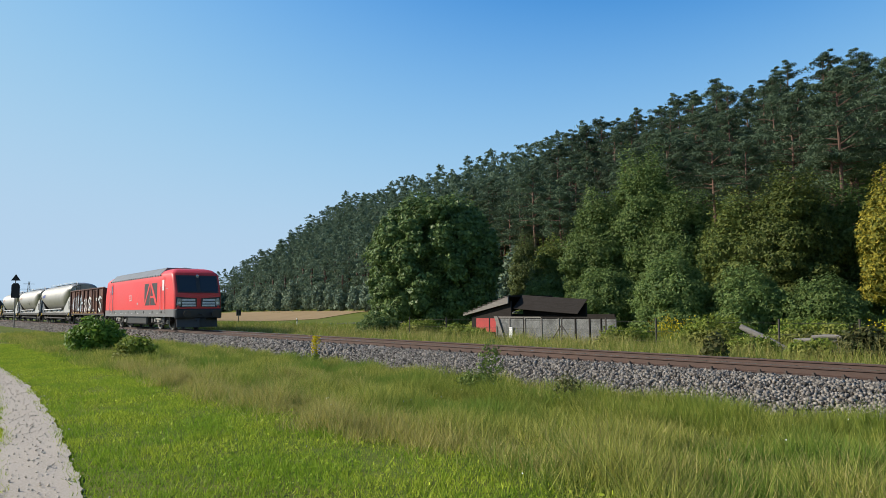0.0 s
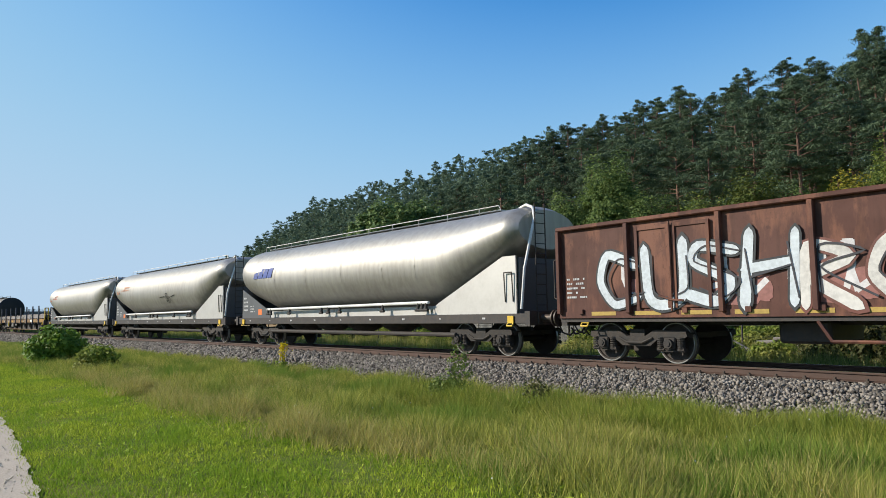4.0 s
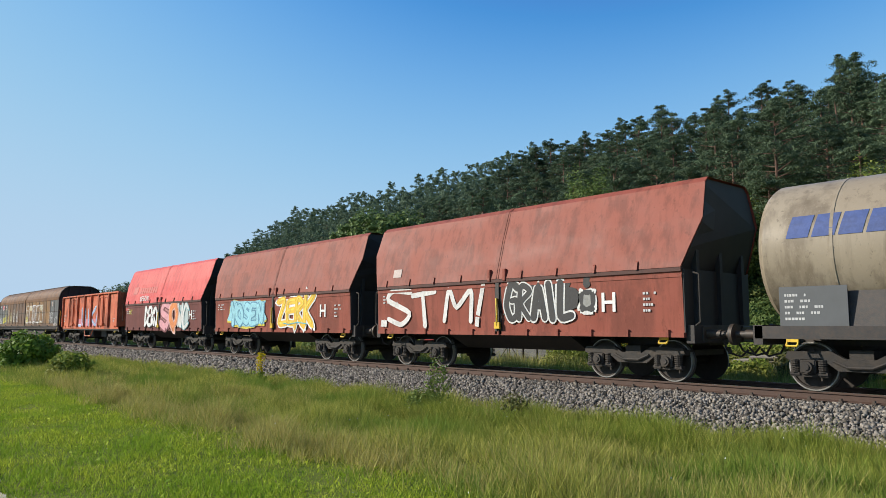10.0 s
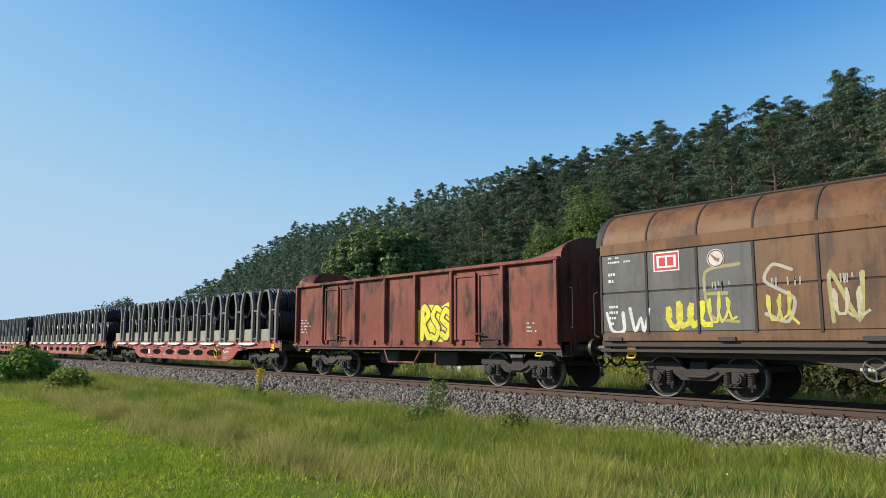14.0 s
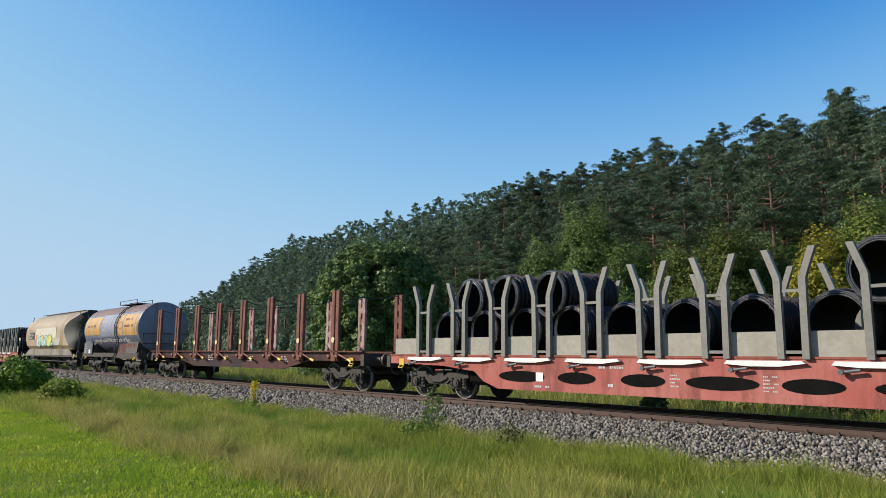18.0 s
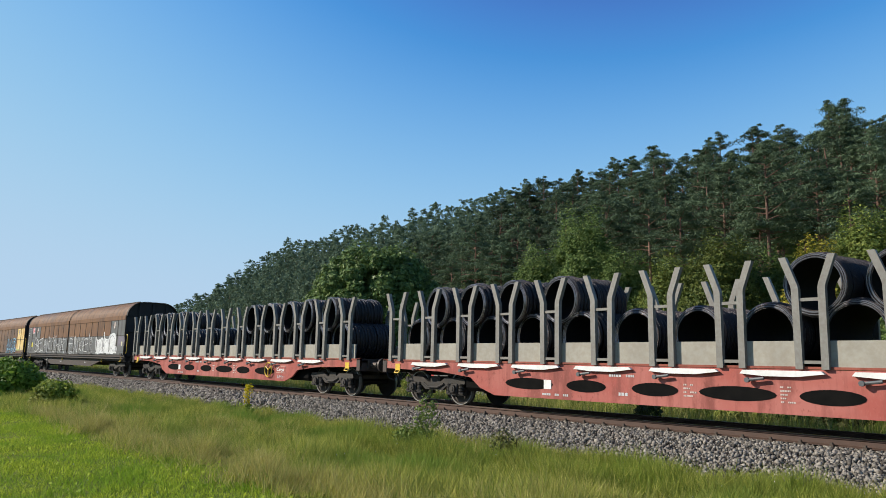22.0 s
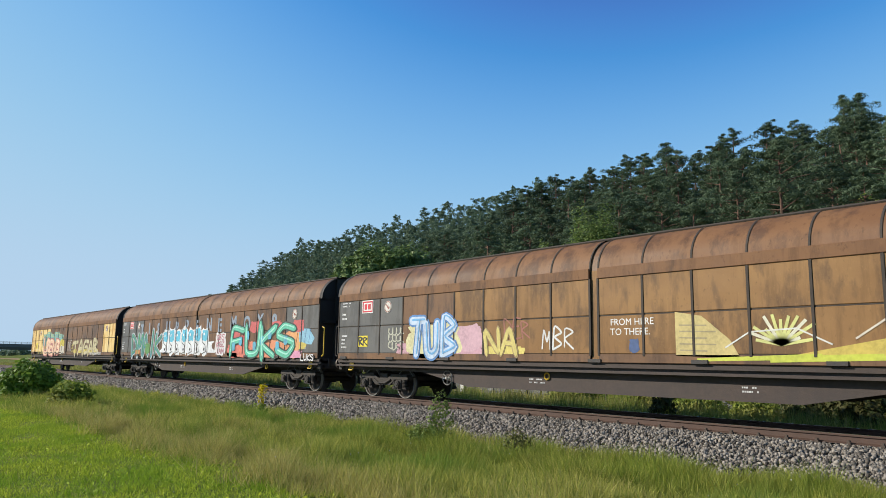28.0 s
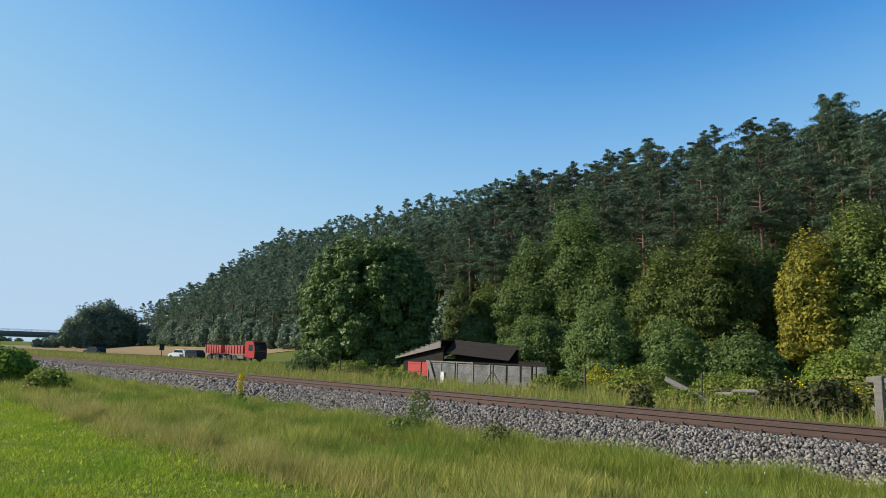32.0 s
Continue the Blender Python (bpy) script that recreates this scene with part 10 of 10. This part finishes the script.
# the lower wing: boards that fall towards the track
for k in range(8):
    bm = bmesh.new()
    y0, z0 = 0.30 - 0.09 * k, 2.46 - 0.088 * k
    skin(bm, [[(x, y0 + 0.11, z0 + 0.115 + d), (x, y0, z0 + d), (x, y0 + 0.02, z0 + d - 0.02), (x, y0 + 0.14, z0 + 0.10 + d)] for x, d in ((0.64, 0.0), (3.0, -0.16), (5.3, -0.30))])
    part("roof_board", bm, M["dark_board"], shed)
bm = bmesh.new()
prism(bm, [(0.64, 0), (5.2, 0), (5.2, 2.1), (0.64, 2.4)], 0.45, 0.51, "y")
part("wing_wall", bm, M["dark_board"], shed)
M["wire_mesh"] = material("dusty_wire_mesh", (0.27, 0.27, 0.255), 0.85, tint=(0.07, 0.07, 0.066), scale=26, amount=0.9, tint2=(0.05, 0.05, 0.048), scale2=1.2, amount2=0.75)
PEN = (-0.15, 0.9, 2.1, 3.3, 4.5, 5.6, 6.5, 7.2, 8.1)
for k, (x, x2) in enumerate(zip(PEN, PEN[1:])):
    bm = bmesh.new()
    box(bm, x + 0.05, x2 - 0.02, -0.80, -0.785, 0.12, 1.30)
    part("wire_panel", bm, M["wire_mesh"], shed, "grey mesh panel of a pen")
    bm = bmesh.new()
    box(bm, x - 0.03, x + 0.03, -0.84, -0.78, 0.0, 1.36)
    part("panel_post", bm, M["grey_timber"] if k < 5 else M["dark_board"], shed)
for x0, x1, mt in ((-0.15, 3.3, "grey_timber"), (3.3, 8.1, "dark_board")):
    bm = bmesh.new()
    box(bm, x0, x1, -0.85, -0.80, 1.34, 1.41)
    part("top_batten", bm, M[mt], shed)
bm = bmesh.new()
prism(bm, [(-0.28, 1.42), (0.02, 1.42), (0.62, 0.1), (0.42, 0.1)], -0.90, -0.86, "y")
part("leaning_sheet", bm, M["grey_timber"], shed)
bm = bmesh.new()
box(bm, 0.95, 1.2, -0.9, -0.86, 0.25, 0.85)
part("white_sheet", bm, M["white"], shed)
fence = tagged(new("wire_fence"), "old wire fence on thin dark posts", "fence")
fence.matrix_world = pose(0, 0, 0)
FP = [(-36.2, 24.9), (-32.6, 24.95), (-28.9, 25.0), (-26.3, 25.0), (-23.7, 25.0), (-21.05, 25.0), (-18.4, 25.0), (-16.0, 25.0), (-13.2, 25.0), (-10.5, 25.0), (-8.6, 24.8), (-6.0, 23.8)]
for k, (x, y) in enumerate(FP):
    z = float(ground(x, y))
    bm = bmesh.new()
    cyl(bm, (x, y, z - 0.2), (x + 0.03, y, z + 1.35), 0.035, 7)
    if k == 4:
        cyl(bm, (x - 0.9, y, z), (x, y, z + 1.0), 0.025, 6)
        cyl(bm, (x + 0.9, y, z), (x, y, z + 1.0), 0.025, 6)
    part("post", bm, M["old_wood"], fence)
for h in (0.4, 0.8, 1.2):
    bm = bmesh.new()
    skin(bm, [[(x, y + a, float(ground(x, y)) + h + b) for a, b in ((-0.006, 0), (0, -0.006), (0.006, 0), (0, 0.006))] for x, y in FP])
    part("wire", bm, M["gear"], fence)
for p, q, r, lab in (((-14.05, 24.0, 0.48), (-12.2, 24.1, -0.40), 0.10, "bleached log leaning out of the weeds"), ((-13.9, 24.3, 0.30), (-12.5, 24.2, -0.45), 0.08, "bleached log leaning out of the weeds"),
                     ((-13.75, 24.0, -0.65), (-13.65, 24.15, 0.20), 0.16, "old stump under a leaning log"),
                     ((-12.3, 24.3, 0.02), (-10.7, 24.3, 0.08), 0.08, "grey beam lying on stumps"), ((-11.6, 24.1, 0.16), (-10.7, 24.2, 0.20), 0.07, "grey beam lying on stumps"),
                     ((-12.0, 24.3, -0.65), (-12.0, 24.3, -0.06), 0.14, "dark old stump in the weeds"), ((-10.8, 24.3, -0.65), (-10.8, 24.3, 0.0), 0.14, "dark old stump in the weeds")):
    bm = bmesh.new()
    p, q = Vector(p), Vector(q)
    tapered(bm, [(0, 0, 0), tuple((q - p) * 0.5 + Vector((0, 0.02, 0.02))), tuple(q - p)], [r, r * 1.08, r * 0.85], 9)
    o = tagged(part("old_timber", bm, M["old_wood"] if "stump" in lab[:12] else M["grey_timber"]), lab, "timber")
    o.matrix_world = pose(*p)
gate = tagged(new("wooden_gate"), "broken grey wooden gate post and rails", "gate")
gate.matrix_world = pose(-6.2, 21.0, float(ground(-6.2, 21.0)))
for nm, b in (("post", (-0.1, 0.1, -0.1, 0.1, 0, 1.5)), ("rail", (-0.3, 1.8, -0.05, 0.05, 1.32, 1.46)), ("rail", (-0.2, 1.8, -0.05, 0.05, 0.6, 0.72)), ("post", (1.2, 1.4, -0.1, 0.1, 0, 1.3))):
    bm = bmesh.new()
    box(bm, *b, 0.015)
    part(nm, bm, M["grey_timber"], gate)

# ---- signal, bridge, pylon, posts ----
signal = tagged(new("railway_signal"), "black railway signal on a grey mast", "signal")
signal.matrix_world = pose(-100.9, 11.3, -0.9)
bm = bmesh.new()
cyl(bm, (0, 0, 0), (0, 0, 4.6), 0.07, 8)
part("mast", bm, M["stake_grey"], signal)
bm = bmesh.new()
prism(bm, [(-0.45, 3.9), (0.45, 3.9), (0.45, 5.4), (0.25, 5.7), (-0.25, 5.7), (-0.45, 5.4)], 0.08, 0.16)
part("screen", bm, M["tank_end"], signal)
bm = bmesh.new()
prism(bm, [(-0.5, 6.0), (0.5, 6.0), (0, 6.8)], 0.08, 0.12)
part("top_board", bm, M["tank_end"], signal, "black triangular board")
bm = bmesh.new()
cyl(bm, (0, 0, 4.6), (0, 0, 6.1), 0.05, 6)
part("board_stem", bm, M["tank_end"], signal)
# Concrete is darkened all over to hold the shade of its face.
M["concrete"] = material("grey_concrete", (0.15, 0.155, 0.16), 0.85, tint=(0.12, 0.12, 0.125), scale=0.3, bump=0.1)
bridge = tagged(new("road_bridge"), "long grey concrete road bridge with piers", "bridge")
bridge.matrix_world = pose(-640, 0, 0)
bm = bmesh.new()
prism(bm, [(-7, 6.4), (7, 6.4), (7, 9.0), (-7, 9.0)], -300, 190, "y")
prism(bm, [(-5.6, 4.6), (5.6, 4.6), (6.6, 6.4), (-6.6, 6.4)], -300, 190, "y")
part("deck", bm, M["concrete"], bridge)
bm = bmesh.new()
for y in range(-300, 190, 4):
    box(bm, 6.7, 6.85, y - 0.1, y + 0.1, 9.0, 10.6)
for z in (9.5, 10.0, 10.5):
    box(bm, 6.7, 6.85, -300, 190, z, z + 0.14)
part("railing", bm, M["stake_grey"], bridge)
for y in (-230, -160, -90, -20, 50, 105, 160):
    bm = bmesh.new()
    box(bm, -2, 2, y - 1.2, y + 1.2, -2, 4.65)
    part("pier", bm, M["concrete"], bridge)
pylon = tagged(new("power_pylon"), "distant grey lattice power pylon", "pylon")
pylon.matrix_world = Matrix.LocRotScale((-900, 113.5, 0), None, (1.4, 1.4, 1.42))
bm = bmesh.new()
for s, q in ((-1, -1), (-1, 1), (1, -1), (1, 1)):
    cyl(bm, (s * 2.5, q * 2.5, -2), (s * 0.4, q * 0.4, 24), 0.16, 4)
for z in range(2, 24, 4):
    w = 2.5 - 2.1 * z / 24
    cyl(bm, (0, -w, z), (0, w, z + 3), 0.1, 4)
    cyl(bm, (0, w, z), (0, -w, z + 3), 0.1, 4)
for z, w in ((14, 7), (19, 6), (23, 4)):
    cyl(bm, (0, -w, z), (0, w, z), 0.14, 4)
part("lattice", bm, M["stake_grey"], pylon)
for x, y, h, mat, lab in ((-104, 40.6, 2.3, "tank_end", "dark board sign on a post"), (-73.5, 35.4, 1.1, "white", "white and black roadside marker post"), (-62, 38, 0.9, "white", "white and black roadside marker post")):
    o = tagged(new("marker_post"), lab, "post")
    o.matrix_world = pose(x, y, float(ground(x, y)))
    bm = bmesh.new()
    cyl(bm, (0, 0, 0), (0, 0, h), 0.06, 7)
    part("post", bm, M["white"] if mat == "white" else M["old_wood"], o)
    bm = bmesh.new()
    box(bm, -0.04, 0.04, -0.35 if mat != "white" else -0.07, 0.35 if mat != "white" else 0.07, h - (0.9 if mat != "white" else 0.3), h - (0 if mat != "white" else 0.12))
    part("board", bm, M["tank_end"], o)

# ---- road vehicles ----
M["truck_red"] = material("truck_red", (0.50, 0.03, 0.03), 0.4, tint=(0.42, 0.035, 0.03), scale=2)
M["trailer_red"] = material("tipper_red", (0.55, 0.07, 0.06), 0.55, tint=(0.42, 0.06, 0.05), scale=1.5, tint2=(0.5, 0.2, 0.16), scale2=8)
M["car_dark"] = material("dark_blue_paint", (0.02, 0.024, 0.035), 0.25, tint=(0.028, 0.03, 0.04), scale=2)
M["car_white"] = material("white_car_paint", (0.7, 0.7, 0.7), 0.3, tint=(0.6, 0.6, 0.6), scale=3)
M["rubber"] = material("tyre_rubber", (0.02, 0.02, 0.02), 0.8, tint=(0.035, 0.033, 0.03), scale=6)
ROAD = []


def wheel(root, x, y, r, w=0.25):
    bm = bmesh.new()
    lathe(bm, [(r * 0.55, -w / 2), (r * 0.95, -w / 2), (r, -w / 2 + 0.04), (r, w / 2 - 0.04), (r * 0.95, w / 2), (r * 0.55, w / 2)], 20)
    o = part("wheel", bm, M["rubber"], root, smooth=True)
    o.matrix_local = pose(x, y, r)
    bm = bmesh.new()
    lathe(bm, [(0.02, -w / 2 - 0.01), (r * 0.56, -w / 2 + 0.03), (r * 0.56, w / 2 - 0.03), (0.02, w / 2 + 0.01)], 14)
    part("rim", bm, M["stake_grey"], o)


def tipper():
    root = tagged(new("tipper_truck"), "red tipper truck with a red drawbar trailer", "truck")
    bm = bmesh.new()
    prism(bm, [(-1.9, 0.75), (-0.05, 0.6), (0.0, 1.6), (-0.12, 2.35), (-0.35, 2.95), (-1.9, 2.95)], -1.22, 1.22, "y")
    cab = part("cab", bm, M["truck_red"], root)
    bm = bmesh.new()
    skin(bm, [[(0.01, y, 1.65), (-0.10, y, 2.4), (-0.3, y, 2.85)] for y in (-1.1, 1.1)], close=False, caps=False)
    part("windscreen", bm, M["glass"], cab)
    bm = bmesh.new()
    box(bm, -1.2, -0.35, -1.235, -1.22, 1.65, 2.5)
    part("side_window", bm, M["glass"], cab)
    bm = bmesh.new()
    box(bm, -0.02, 0.06, -1.15, 1.15, 0.5, 1.5, 0.03)
    part("front_grille", bm, M["mesh_black"], cab)
    bm = bmesh.new()
    box(bm, -5.8, -1.9, -0.45, 0.45, 0.7, 1.0)
    box(bm, -4.4, -2.2, -1.15, 1.15, 0.5, 0.95)
    part("chassis", bm, M["stake_grey"], root)
    for nm, a, b in (("tipper_body", -5.9, -2.15), ("trailer_body", -10.0, -6.6)):
        bm = bmesh.new()
        prism(bm, [(-1.2, 1.15), (1.2, 1.15), (1.25, 2.35), (1.18, 2.35), (1.12, 1.25), (-1.12, 1.25), (-1.18, 2.35), (-1.25, 2.35)], a, b)
        for x in (a, b - 0.08):
            box(bm, x, x + 0.08, -1.22, 1.22, 1.15, 2.35)
        for x in np.linspace(a + 0.1, b - 0.2, 7):
            box(bm, x, x + 0.1, -1.3, -1.22, 1.15, 2.35)
            box(bm, x, x + 0.1, 1.22, 1.3, 1.15, 2.35)
        part(nm, bm, M["trailer_red"], root, "ribbed red steel tipping body")
    bm = bmesh.new()
    box(bm, -9.8, -6.8, -0.45, 0.45, 0.75, 1.1)
    box(bm, -6.9, -5.7, -0.1, 0.1, 0.7, 0.85)
    part("trailer_frame", bm, M["stake_grey"], root)
    for x in (-1.2, -3.9, -5.1, -7.5, -9.1):
        for y in (-1.05, 1.05):
            wheel(root, x, y, 0.5, 0.32)
    return root


def car(label, mat):
    root = tagged(new("car"), label, "car")
    bm = bmesh.new()
    side = [(-2.1, 0.35), (2.05, 0.35), (2.1, 0.75), (1.1, 0.95), (0.45, 1.45), (-1.5, 1.48), (-2.05, 1.0)]
    prism(bm, side, -0.84, 0.84, "y")
    bmesh.ops.bevel(bm, geom=list(bm.edges), offset=0.07, segments=2, affect="EDGES")
    part("body", bm, mat, root, smooth=True)
    for s in (-1, 1):
        bm = bmesh.new()
        prism(bm, [(-1.6, 1.0), (0.85, 1.0), (0.4, 1.38), (-1.35, 1.4)], s * 0.842 - 0.004, s * 0.842 + 0.004, "y")
        part("side_window", bm, M["glass"], root)
    bm = bmesh.new()
    skin(bm, [[(1.08, y, 0.99), (0.50, y, 1.42)] for y in (-0.7, 0.7)], close=False, caps=False)
    part("windscreen", bm, M["glass"], root)
    for y in (-0.6, 0.6):
        bm = bmesh.new()
        box(bm, 2.05, 2.11, y - 0.15, y + 0.15, 0.62, 0.76)
        part("headlight", bm, M["white"], root)
        for x in (-1.3, 1.3):
            wheel(root, x, y * 1.28, 0.31, 0.2)
    return root


# metres at the clip's end, speed; a truck one way, three cars the other
for maker, x32, pace in ((tipper, -92.9, 10.5), (lambda: car("dark blue hatchback car on the road", M["car_dark"]), -134.0, -9.9), (lambda: car("dark estate car on the road", M["car_dark"]), -110.0, -14.1),
                         (lambda: car("white car on the country road", M["car_white"]), -112.6, -14.1)):
    ROAD.append((maker(), x32, pace))


def road_y(x):
    return float(np.interp(x, [-644, -212, -138, -92, -55], [45.5, 31.7, 36.8, 50.6, 61.6]))


# ---- motion ----
def travelled(t):
    return 16.636 * t + 0.04014 * t * t


def motions():
    for root, u in TRAIN:
        walk(root, [(t, pose(u + travelled(t), C, 0)) for t in range(33)])
    # wheels roll without slipping; axles that lie alike on their bogies share one set of keys
    for key, axles in WHEELS.items():
        first = axles[0]
        at, r = first.location.copy(), first.location.z
        walk(first, [(k / FPS, pose(*at, 0, math.degrees(travelled(k / FPS) / r) % 360, 0)) for k in range(32 * FPS + 1)])
        for other in axles[1:]:
            other.rotation_mode = "QUATERNION"
            other.animation_data_create()
            other.animation_data.action = first.animation_data.action
            other.animation_data.action_slot = first.animation_data.action_slot
    for root, x32, pace in ROAD:
        rows = []
        for t in range(33):
            x = x32 + pace * (t - 32)
            y = road_y(x) + (0 if pace > 0 else 2.6)
            a = math.degrees(math.atan2(road_y(x + 2) - road_y(x - 2), 4)) + (0 if pace > 0 else 180)
            rows.append((t, pose(x, y, float(ground(x, y)) + 0.07, 0, 0, a)))
        walk(root, rows)


motions()
